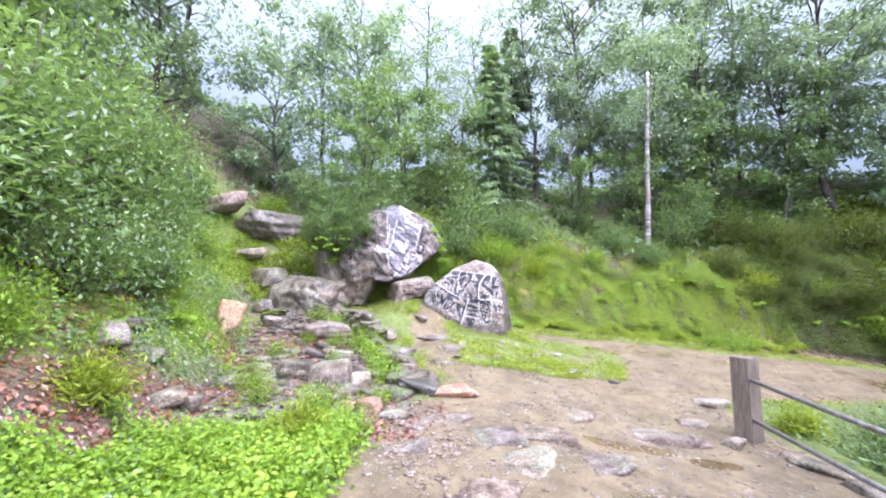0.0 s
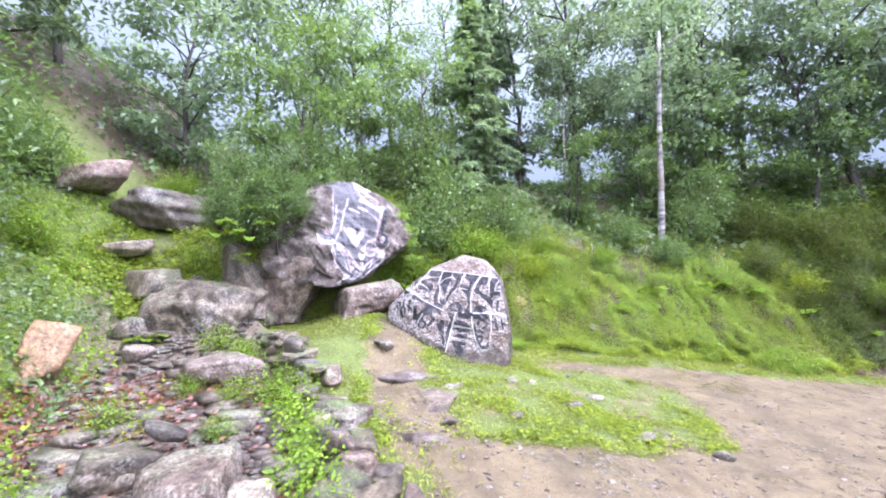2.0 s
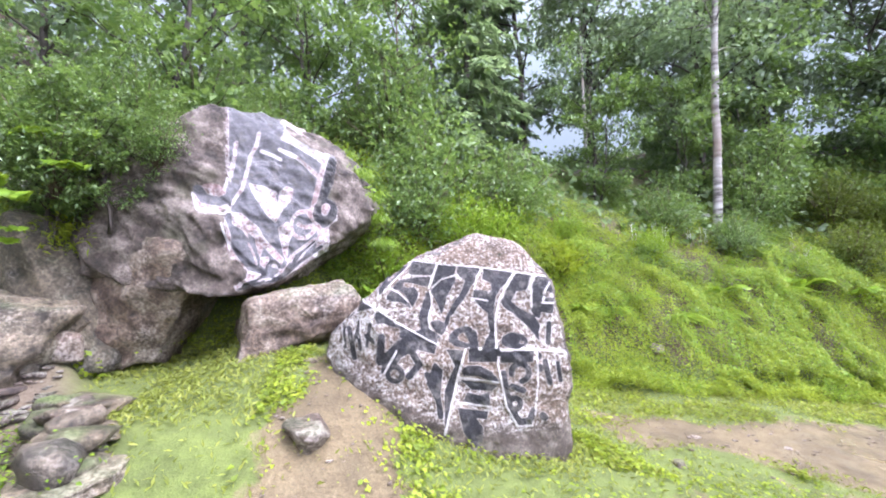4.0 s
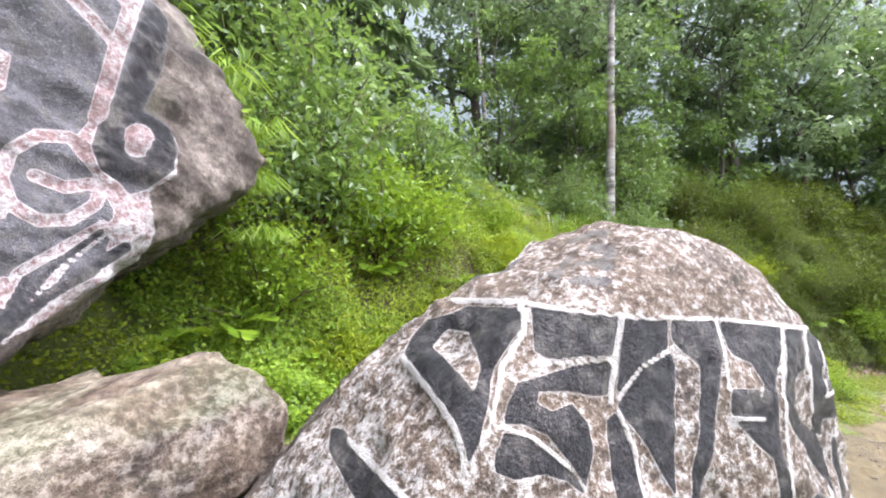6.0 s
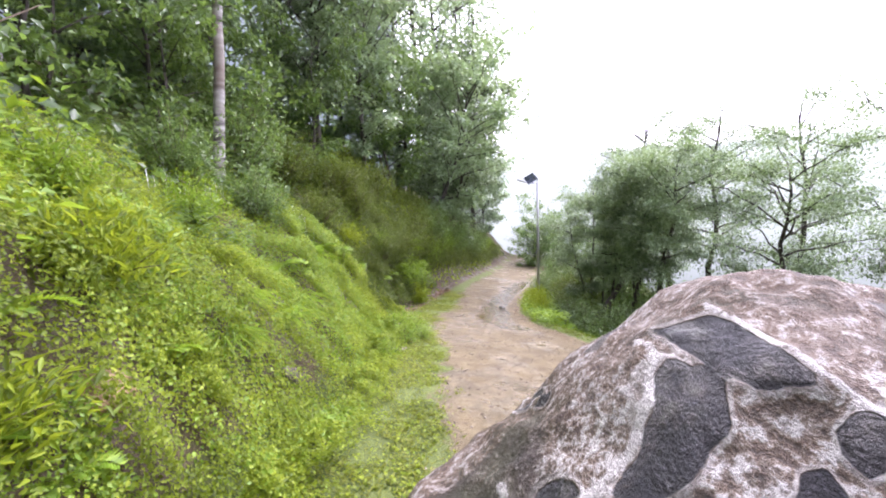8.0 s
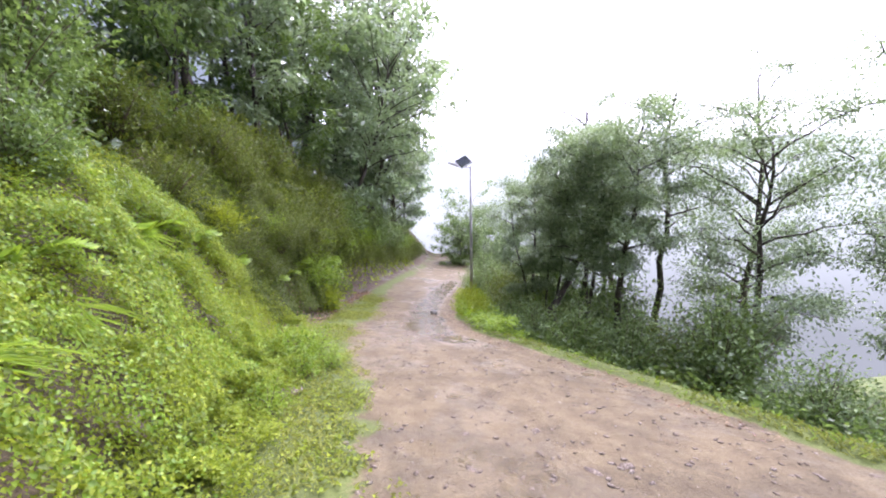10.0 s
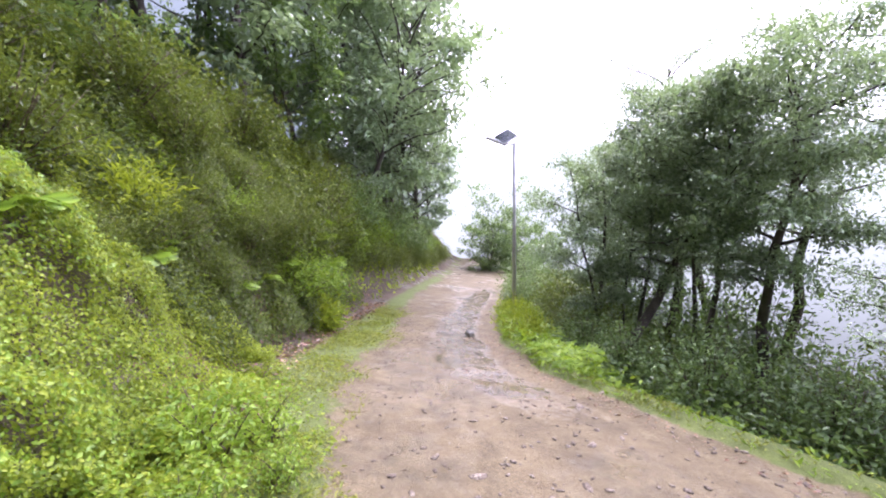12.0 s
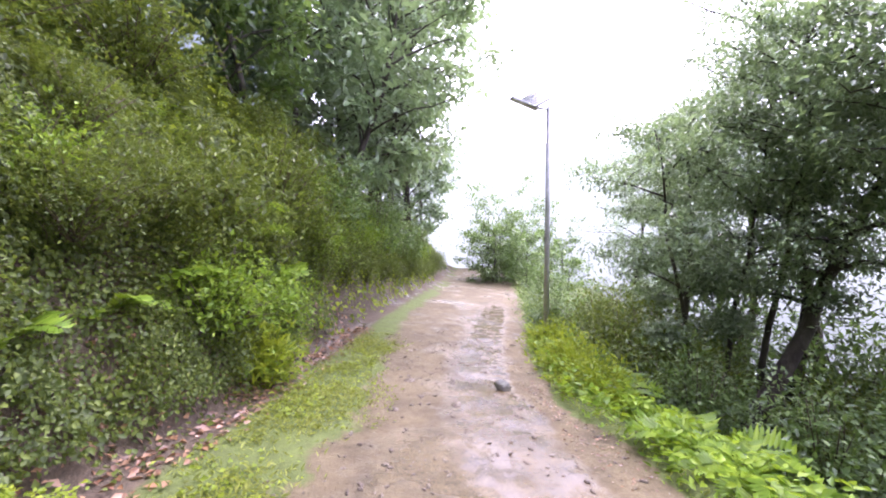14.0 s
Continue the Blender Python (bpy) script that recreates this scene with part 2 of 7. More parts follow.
def ground_material():
    m, n, l, p = material("ground_soil_and_moss", 0.8, 0.4)
    pos = world_coords(n)
    a, g = attr(n, "dirt"), attr(n, "gully")
    big = noise_node(n, l, 0.8, 5, 0.6, pos)
    mid = noise_node(n, l, 6.0, 6, 0.65, pos)
    fine = noise_node(n, l, 45.0, 5, 0.7, pos)
    grain = noise_node(n, l, 160.0, 3, 0.7, pos)
    soil = ramp(n, l, mid.outputs["Fac"], [(0.25, (0.0823, 0.0627, 0.0305)), (0.5, (0.154, 0.123, 0.0635)), (0.75, (0.217, 0.182, 0.0995))])
    soil = mix(n, l, 0.5, soil, ramp(n, l, fine.outputs["Fac"], [(0.3, (0.068, 0.0479, 0.0226)), (0.55, (0.173, 0.131, 0.0655)), (0.75, (0.259, 0.221, 0.122))]))
    soil = mix(n, l, 0.55, soil, ramp(n, l, grain.outputs["Fac"], [(0.36, grey(0.5)), (0.5, grey(1.0)), (0.62, grey(1.45))]), "MULTIPLY")
    patch = noise_node(n, l, 2.3, 6, 0.7, pos)
    damp = ramp(n, l, patch.outputs["Fac"], [(0.42, grey(1.0)), (0.62, grey(0.62))])
    soil = mix(n, l, 1.0, soil, damp, "MULTIPLY")
    moss = ramp(n, l, mid.outputs["Fac"], [(0.25, (0.0494, 0.0456, 0.019)), (0.48, (0.0912, 0.11, 0.0266)), (0.75, (0.175, 0.205, 0.0456))])
    moss = mix(n, l, 0.45, moss, ramp(n, l, grain.outputs["Fac"], [(0.3, (0.0228, 0.0418, 0.0076)), (0.7, (0.182, 0.251, 0.0456))]))
    bed = mix(n, l, 0.5, ramp(n, l, fine.outputs["Fac"], [(0.3, (0.0456, 0.0342, 0.0266)), (0.55, (0.152, 0.122, 0.0988)), (0.8, (0.258, 0.22, 0.19))]), soil)
    edge = math_node(n, l, "ADD", a.outputs["Fac"], math_node(n, l, "MULTIPLY", math_node(n, l, "SUBTRACT", mid.outputs["Fac"], 0.5), 1.5))
    cut = ramp(n, l, edge, [(0.38, grey(0.0)), (0.62, grey(1.0))])
    col = mix(n, l, cut, moss, soil)
    col = mix(n, l, g.outputs["Fac"], col, bed)
    humus = attr(n, "humus")
    col = mix(n, l, humus.outputs["Fac"], col, ramp(n, l, fine.outputs["Fac"], [(0.3, (0.025, 0.017, 0.011)), (0.52, (0.075, 0.052, 0.034)), (0.72, (0.15, 0.115, 0.075))]))
    pool = attr(n, "wet")
    pw = math_node(n, l, "ADD", pool.outputs["Fac"], math_node(n, l, "MULTIPLY", math_node(n, l, "SUBTRACT", mid.outputs["Fac"], 0.5), 0.8))
    pw = math_node(n, l, "MULTIPLY", ramp(n, l, pw, [(0.35, grey(0.0)), (0.62, grey(1.0))]), ramp(n, l, pool.outputs["Fac"], [(0.02, grey(0.0)), (0.1, grey(1.0))]))
    col = mix(n, l, math_node(n, l, "MULTIPLY", pw, 0.8), col, mix(n, l, 1.0, col, (0.62, 0.55, 0.5), "MULTIPLY"))
    l.new(col, p.inputs["Base Color"])
    wet = math_node(n, l, "MULTIPLY", ramp(n, l, big.outputs["Fac"], [(0.5, grey(0.0)), (0.62, grey(1.0))]), cut)
    r = math_node(n, l, "SUBTRACT", 0.82, math_node(n, l, "MULTIPLY", wet, 0.55))
    r = math_node(n, l, "SUBTRACT", r, math_node(n, l, "MULTIPLY", pw, math_node(n, l, "SUBTRACT", r, 0.16)))
    l.new(r, p.inputs["Roughness"])
    h = math_node(n, l, "ADD", math_node(n, l, "MULTIPLY", fine.outputs["Fac"], 0.7), math_node(n, l, "MULTIPLY", grain.outputs["Fac"], 0.3))
    h = math_node(n, l, "ADD", h, math_node(n, l, "MULTIPLY", mid.outputs["Fac"], 1.2))
    b = bump(n, l, p, h, 0.8, 0.03)
    l.new(math_node(n, l, "SUBTRACT", 0.8, math_node(n, l, "MULTIPLY", pw, 0.74)), b.inputs["Strength"])
    return m


# rain water standing on the track: (x, y, half length, half width, turn)
POOLS = [(1.77, 4.44, 0.34, 0.12, 0), (2.33, 4.48, 0.3, 0.1, 8), (2.87, 4.28, 0.32, 0.12, -6), (12.0, 8.15, 0.8, 0.12, -4), (10.8, 9.0, 0.6, 0.2, 10), (9.6, 8.75, 0.5, 0.12, 0)]
water = np.zeros_like(gx)
for px_, py_, la, lb, tn in POOLS:
    c_, s_ = math.cos(radians(tn)), math.sin(radians(tn))
    dx_, dy_ = gx - px_, gy - py_
    water = np.maximum(water, (0.62 if px_ > 6 else 1.0) * smooth01(1.5, 0.5, np.hypot((dx_ * c_ + dy_ * s_) / la, (dy_ * c_ - dx_ * s_) / lb)))
water = np.maximum(water, 0.6 * smooth01(7.5, 9.5, gx) * smooth01(0.25, 0.6, gy - edge_y(gx)) * smooth01(1.9, 1.1, gy - edge_y(gx)) * smooth01(24, 18, gx))
toe_u = gy - toe_y(gx)
cut_bank = smooth01(0.05, 0.3, left_x(gy) - gx) * smooth01(1.0, 0.6, left_x(gy) - gx) * smooth01(5.4, 4.8, gy) * smooth01(1.5, 2.2, gy)
bare_earth = np.maximum(cut_bank, smooth01(8.2, 9.4, gx) * smooth01(-0.45, -0.25, toe_u) * smooth01(0.45, 0.1, toe_u))
under_bank = 0.75 * smooth01(0.0, 0.35, toe_u) * smooth01(3.0, 2.2, toe_u) * smooth01(-1.0, 0.2, gx)
bare_earth = np.maximum(bare_earth, under_bank)
bare_earth = np.maximum(bare_earth, 0.85 * smooth01(3.2, 5.0, toe_u))
MAT_GROUND = ground_material()
ground = mesh_object("ground", np.stack([gx.ravel(), gy.ravel(), gz.ravel()], -1), quads, MAT_GROUND, smooth=True,
                     attrs={"dirt": np.maximum(dirt_mask(gx, gy), bare_earth).ravel(), "gully": gully_mask.ravel(), "humus": bare_earth.ravel() * 0.85, "wet": water.ravel()})
tagged(ground, "wet mountain ground of reddish soil, moss and stones", "ground", kind="structure")

# ---- stone ----
def stone_material(name, dark, mid, light, lichen=0.3, moss=0.25, scale=5.0, rough=0.6):
    m, n, l, p = material(name, rough, 0.5)
    pos = world_coords(n)
    a = noise_node(n, l, scale, 8, 0.68, pos)
    b = noise_node(n, l, scale * 7, 6, 0.7, pos)
    c = noise_node(n, l, scale * 0.35, 4, 0.6, pos)
    oi = n.new("ShaderNodeObjectInfo")
    col = ramp(n, l, a.outputs["Fac"], [(0.36, dark), (0.5, mid), (0.64, light)])
    speck = ramp(n, l, b.outputs["Fac"], [(0.38, grey(0.3)), (0.5, grey(0.95)), (0.62, grey(1.55))])
    col = mix(n, l, 0.8, col, speck, "MULTIPLY")
    tint = ramp(n, l, oi.outputs["Random"], [(0.0, (0.72, 0.72, 0.75)), (0.5, (1.0, 0.97, 0.93)), (1.0, (1.22, 1.12, 1.02))])
    col = mix(n, l, 0.8, col, tint, "MULTIPLY")
    lich = ramp(n, l, math_node(n, l, "MULTIPLY", b.outputs["Fac"], c.outputs["Fac"]), [(0.27, grey(0.0)), (0.36, grey(1.0))])
    col = mix(n, l, math_node(n, l, "MULTIPLY", lich, lichen), col, (0.55, 0.54, 0.50))
    geo = n.new("ShaderNodeNewGeometry")
    sep = n.new("ShaderNodeSeparateXYZ")
    l.new(geo.outputs["Normal"], sep.inputs[0])
    up = math_node(n, l, "MULTIPLY", ramp(n, l, sep.outputs["Z"], [(0.15, grey(0.0)), (0.75, grey(1.0))]), ramp(n, l, c.outputs["Fac"], [(0.45, grey(0.0)), (0.62, grey(1.0))]))
    mo = ramp(n, l, b.outputs["Fac"], [(0.3, (0.035, 0.055, 0.012)), (0.7, (0.14, 0.20, 0.04))])
    col = mix(n, l, math_node(n, l, "MULTIPLY", up, moss), col, mo)
    l.new(col, p.inputs["Base Color"])
    l.new(math_node(n, l, "ADD", math_node(n, l, "MULTIPLY", c.outputs["Fac"], 0.5), rough - 0.28), p.inputs["Roughness"])
    bump(n, l, p, math_node(n, l, "ADD", a.outputs["Fac"], math_node(n, l, "MULTIPLY", b.outputs["Fac"], 0.45)), 0.9, 0.045)
    return m


MAT_STONE = stone_material("grey_gneiss", (0.033, 0.0267, 0.0177), (0.118, 0.0986, 0.0672), (0.263, 0.222, 0.16), 0.3, 0.4, rough=0.5)
MAT_DARK = stone_material("wet_dark_slate", (0.0238, 0.0212, 0.017), (0.0598, 0.0527, 0.0407), (0.136, 0.118, 0.0904), 0.12, 0.1, rough=0.42)
MAT_RUST = stone_material("rusty_sandstone", (0.132, 0.0629, 0.0336), (0.252, 0.132, 0.0733), (0.329, 0.226, 0.153), 0.15, 0.05)
MAT_PINK = stone_material("pinkish_schist", (0.0777, 0.0515, 0.0371), (0.185, 0.137, 0.101), (0.299, 0.258, 0.204), 0.3, 0.2)
MAT_PALE = stone_material("pale_limestone", (0.106, 0.092, 0.0644), (0.198, 0.173, 0.127), (0.288, 0.26, 0.195), 0.2, 0.1)
MAT_CLAY = stone_material("ochre_clay_slab", (0.176, 0.101, 0.0444), (0.259, 0.161, 0.074), (0.321, 0.216, 0.111), 0.05, 0.1, 3.0)
MAT_PEBBLE = stone_material("road_gravel", (0.0943, 0.0703, 0.0488), (0.196, 0.155, 0.111), (0.319, 0.274, 0.209), 0.15, 0.0, 9.0, 0.8)


def ico(sub):
    bm = bmesh.new()
    bmesh.ops.create_icosphere(bm, subdivisions=sub, radius=1.0)
    v = np.array([x.co for x in bm.verts])
    f = np.array([[q.index for q in x.verts] for x in bm.faces])
    bm.free()
    return v, f


ICO = {k: ico(k) for k in (1, 2, 3, 4, 5)}


def noise3(p, scale, seed, octaves=4):
    """Noise from three crossed planes, about -0.5..0.5."""
    q = p * scale + seed * 3.77
    return (fbm(q[:, 0] + q[:, 2] * 0.7, q[:, 1] - q[:, 2] * 0.4, octaves, seed) + fbm(q[:, 1] + 5.1, q[:, 2] + q[:, 0] * 0.3, octaves, seed + 31) + fbm(q[:, 2] - 2.3, q[:, 0] - q[:, 1] * 0.5, octaves, seed + 67)) / 3 - 0.5


def cut_stone(dirs, planes, soft=14.0):
    """Radius along unit directions of a stone cut by planes (normal, distance); its edges worn round."""
    r = np.full(len(dirs), 1e3)
    acc = np.zeros(len(dirs))
    for nrm, d in planes:
        c = dirs @ (np.asarray(nrm, dtype=float) / np.linalg.norm(nrm))
        acc += np.where(c > 1e-3, (np.maximum(c, 1e-3) / d) ** soft, 0)
    return np.minimum(r, acc ** (-1 / soft))


def stone_mesh(seed, sub=3, flat=0.6, cuts=9, rough=0.06, layers=0.0):
    rng = np.random.default_rng(seed)
    v, f = ICO[sub]
    planes = [(n, 0.54 + 0.4 * rng.random()) for n in unit(rng.normal(size=(cuts, 3)))]
    planes += [((0, 0, 1), flat), ((0, 0, -1), flat), ((1, 0.2, 0), 1), ((-1, 0, 0.1), 1), ((0, 1, 0), 0.9), ((0.1, -1, 0), 0.9)]
    r = cut_stone(v, planes, 90 if sub < 4 else 170)
    p = v * r[:, None]
    p = p * (1 + rough * 3.2 * noise3(p, 2.1, seed)[:, None] + rough * 1.8 * noise3(p, 6, seed + 3, 4)[:, None])
    if sub > 3:
        p = p * (1 + rough * 0.7 - rough * 3.0 * np.abs(noise3(p, 2.6, seed + 17, 3))[:, None] - rough * 1.4 * np.abs(noise3(p, 9, seed + 19, 3))[:, None])
    if layers:
        p[:, :2] *= (1 + layers * np.sin(p[:, 2] * 16 + 3 * noise3(p, 2, seed + 9))[:, None])
    return p, f


def rock(name, at, size, turn=(0, 0, 0), seed=1, mat=None, label="", category="rock", sub=4, group="", sink=0.3, flat=0.6, rough=0.06, layers=0.0, on_ground=True):
    p, f = stone_mesh(seed, sub, flat, 9, rough, layers)
    p = p * np.asarray(size) / 2
    rot = np.array(Euler([radians(a) for a in turn]).to_matrix())
    p = p @ rot.T
    x, y = at[0], at[1]
    if on_ground:
        z = float(height(x, y)) - p[:, 2].min() - sink * (p[:, 2].max() - p[:, 2].min())
    else:
        z = at[2]
    ob = mesh_object(name, p, f, mat or MAT_STONE, smooth=True, matrix=pose(x, y, z))
    return tagged(ob, label, category, group)


def boulder_shape(centre, planes, facing, seed=3, soft=40.0, rough=0.05, rings=300, turns=440):
    """A large boulder about its centre: planes (nx, ny, nz, distance), worn edges, pitted skin. Its mesh is finer towards the azimuth facing (degrees)."""
    th = np.linspace(0.0005, math.pi - 0.0005, rings)
    s = np.linspace(-1, 1, turns, endpoint=False)
    ph = radians(facing) + math.pi * (0.55 * s + 0.45 * s**3)
    T, P = np.meshgrid(th, ph, indexing="ij")
    dirs = np.stack([np.sin(T) * np.cos(P), np.sin(T) * np.sin(P), np.cos(T)], -1).reshape(-1, 3)
    r = cut_stone(dirs, [((a, b, c), d) for a, b, c, d in planes], soft)
    p = dirs * r[:, None]
    disp = rough * (2.2 * noise3(p, 1.7, seed) + 2.0 * noise3(p, 4.5, seed + 5) + 1.0 * noise3(p, 13.0, seed + 8, 3) + 0.3 - 2.4 * np.abs(noise3(p, 2.6, seed + 21, 3)))
    p = p + dirs * disp[:, None]
    i = np.arange(rings * turns).reshape(rings, turns)
    j = np.roll(i, -1, axis=1)
    f = np.stack([i[:-1], i[1:], j[1:], j[:-1]], -1).reshape(-1, 4)
    return p, dirs, f


def chart(points, eye, ahead):
    """Drawing-board coordinates of points for a carver who stands at eye and looks along ahead: hundredths of a turn-tangent, right and down."""
    d = np.asarray(ahead, dtype=float)
    d = d / np.linalg.norm(d)
    r = np.cross(d, (0, 0, 1))
    r = r / np.linalg.norm(r)
    u = np.cross(r, d)
    v = points - np.asarray(eye)
    z = np.maximum(v @ d, 0.1)
    return 718 * (v @ r) / z, -718 * (v @ u) / z


def stroke_distance(x, y, strokes):
    """Signed distance to a set of brush strokes: each (width, (x, y), (x, y), ...)."""
    best = np.full(len(x), 1e3)
    for width, *pts in strokes:
        pts = pts if len(pts) > 1 else [pts[0], pts[0]]
        for (ax, ay), (bx, by) in zip(pts[:-1], pts[1:]):
            dx, dy = bx - ax, by - ay
            t = np.clip(((x - ax) * dx + (y - ay) * dy) / max(dx * dx + dy * dy, 1e-6), 0, 1)
            best = np.minimum(best, np.hypot(x - ax - t * dx, y - ay - t * dy) - width / 2)
    return best


def ring(cx, cy, r, width, start=0, end=360):
    return (width, *[(cx + r * math.cos(radians(a)), cy + r * math.sin(radians(a))) for a in np.linspace(start, end, 11)])

# ---- the two carved and painted boulders ----
def painted_stone_material(name, ink, wash_a, wash_b, stain, bare_dark, bare_mid, bare_light, salt=0.75):
    m, n, l, p = material(name, 0.5, 0.5)
    pos = world_coords(n)
    a = noise_node(n, l, 4.0, 8, 0.72, pos)
    b = noise_node(n, l, 42.0, 6, 0.75, pos)
    c = noise_node(n, l, 1.5, 5, 0.62, pos)
    grit = noise_node(n, l, 130.0, 4, 0.7, pos)
    # brush streaks run down and across
    mp = n.new("ShaderNodeMapping")
    mp.inputs["Rotation"].default_value = (0.5, 0.35, 0.2)
    mp.inputs["Scale"].default_value = (11, 14, 30)
    l.new(pos, mp.inputs["Vector"])
    streak = noise_node(n, l, 1.0, 6, 0.7, mp.outputs["Vector"])
    bare = ramp(n, l, a.outputs["Fac"], [(0.37, bare_dark), (0.5, bare_mid), (0.62, bare_light)])
    bare = mix(n, l, 0.85, bare, ramp(n, l, b.outputs["Fac"], [(0.3, grey(0.25)), (0.5, grey(0.9)), (0.7, grey(1.7))]), "MULTIPLY")
    bare = mix(n, l, ramp(n, l, c.outputs["Fac"], [(0.55, grey(0.0)), (0.66, grey(0.55))]), bare, (0.07, 0.075, 0.035))
    wear = math_node(n, l, "ADD", math_node(n, l, "MULTIPLY", streak.outputs["Fac"], 0.4), math_node(n, l, "ADD", math_node(n, l, "MULTIPLY", b.outputs["Fac"], 0.3), math_node(n, l, "MULTIPLY", grit.outputs["Fac"], 0.3)))
    pits = math_node(n, l, "ADD", math_node(n, l, "MULTIPLY", b.outputs["Fac"], 0.62), math_node(n, l, "MULTIPLY", wear, 0.38))
    pits = math_node(n, l, "SUBTRACT", pits, math_node(n, l, "MULTIPLY", math_node(n, l, "SUBTRACT", c.outputs["Fac"], 0.5), 0.3))
    wash = ramp(n, l, pits, [(0.40, tuple(0.6 * v for v in stain)), (0.455, stain), (0.50, wash_b), (0.56, wash_a)])
    red = ramp(n, l, c.outputs["Fac"], [(0.45, grey(0.0)), (0.6, grey(0.6))])
    wash = mix(n, l, red, wash, mix(n, l, 0.6, wash, stain))
    aw, ai, al, ab = attr(n, "wash"), attr(n, "ink"), attr(n, "line"), attr(n, "bold")
    ink = mix(n, l, ramp(n, l, streak.outputs["Fac"], [(0.45, grey(0.0)), (0.7, grey(0.6))]), ink, tuple(2.2 * v for v in ink))
    ink = mix(n, l, ab.outputs["Fac"], ink, mix(n, l, ramp(n, l, a.outputs["Fac"], [(0.5, grey(0.0)), (0.64, grey(1.0))]), (0.016, 0.0165, 0.019), (0.055, 0.052, 0.052)))
    # paint worn off in flecks
    flecks = math_node(n, l, "SUBTRACT", math_node(n, l, "ADD", math_node(n, l, "MULTIPLY", a.outputs["Fac"], 0.22), math_node(n, l, "MULTIPLY", wear, 0.78)), 0.5)
    worn = math_node(n, l, "ADD", aw.outputs["Fac"], math_node(n, l, "MULTIPLY", flecks, 3.0))
    col = mix(n, l, ramp(n, l, worn, [(0.30, grey(0.0)), (0.62, grey(1.0))]), bare, wash)
    iw = math_node(n, l, "ADD", ai.outputs["Fac"], math_node(n, l, "MULTIPLY", math_node(n, l, "SUBTRACT", b.outputs["Fac"], 0.5), 0.45))
    # pale outline cut round each letter
    rim = math_node(n, l, "MULTIPLY", ramp(n, l, iw, [(0.16, grey(0.0)), (0.26, grey(1.0)), (0.40, grey(1.0)), (0.47, grey(0.0))]), ramp(n, l, worn, [(0.2, grey(0.1)), (0.6, grey(0.5))]))
    col = mix(n, l, rim, col, wash_a)
    inkc = mix(n, l, salt, ink, ramp(n, l, grit.outputs["Fac"], [(0.3, grey(0.5)), (0.5, grey(0.9)), (0.57, grey(1.5)), (0.64, grey(4.0))]), "MULTIPLY")
    inkc = mix(n, l, ramp(n, l, flecks, [(0.05, grey(0.0)), (0.11, grey(0.45))]), inkc, bare)
    # grey lichen spots on the black
    spot = noise_node(n, l, 13.0, 5, 0.6, pos)
    inkc = mix(n, l, ramp(n, l, spot.outputs["Fac"], [(0.52, grey(0.0)), (0.63, grey(0.7))]), inkc, mix(n, l, 0.6, bare, (0.16, 0.16, 0.15)))
    inkmask = ramp(n, l, iw, [(0.44, grey(0.0)), (0.53, grey(1.0))])
    col = mix(n, l, inkmask, col, inkc)
    lw = math_node(n, l, "ADD", al.outputs["Fac"], math_node(n, l, "MULTIPLY", math_node(n, l, "SUBTRACT", b.outputs["Fac"], 0.5), 0.8))
    col = mix(n, l, ramp(n, l, lw, [(0.45, grey(0.0)), (0.6, grey(0.95))]), col, wash_a)
    smear = attr(n, "smear")
    sw = math_node(n, l, "ADD", smear.outputs["Fac"], math_node(n, l, "MULTIPLY", math_node(n, l, "SUBTRACT", wear, 0.5), 1.6))
    col = mix(n, l, ramp(n, l, sw, [(0.4, grey(0.0)), (0.62, grey(0.85))]), col, mix(n, l, 0.35, bare, (0.13, 0.135, 0.145)))
    l.new(col, p.inputs["Base Color"])
    rough = math_node(n, l, "ADD", math_node(n, l, "MULTIPLY", c.outputs["Fac"], 0.35), math_node(n, l, "SUBTRACT", 0.46, math_node(n, l, "MULTIPLY", inkmask, 0.28)))
    l.new(rough, p.inputs["Roughness"])
    l.new(math_node(n, l, "SUBTRACT", 0.45, math_node(n, l, "MULTIPLY", inkmask, 0.1)), p.inputs["Specular IOR Level"])
    h = math_node(n, l, "ADD", math_node(n, l, "MULTIPLY", a.outputs["Fac"], 1.0), math_node(n, l, "ADD", math_node(n, l, "MULTIPLY", b.outputs["Fac"], 0.9), math_node(n, l, "MULTIPLY", grit.outputs["Fac"], 0.5)))
    h = math_node(n, l, "ADD", h, math_node(n, l, "ADD", math_node(n, l, "MULTIPLY", streak.outputs["Fac"], 0.25), math_node(n, l, "MULTIPLY", inkmask, -0.25)))
    bump(n, l, p, h, 0.85, 0.028)
    return m


MAT_CARVED = painted_stone_material("carved_stone_black_on_white", (0.075, 0.079, 0.087), (0.52, 0.505, 0.475), (0.245, 0.19, 0.142), (0.125, 0.081, 0.05), (0.03, 0.021, 0.015), (0.085, 0.067, 0.05), (0.19, 0.163, 0.13))
MAT_PAINTED = painted_stone_material("carved_stone_grey_on_white", (0.1, 0.099, 0.105), (0.5, 0.49, 0.48), (0.34, 0.3, 0.295), (0.27, 0.175, 0.165), (0.03, 0.024, 0.019), (0.105, 0.083, 0.066), (0.26, 0.222, 0.185), 0.35)

SCRIBE, SCRIBE_AHEAD = (-0.077, 4.871, 1.177), (0.302, 1.965, 0.211)


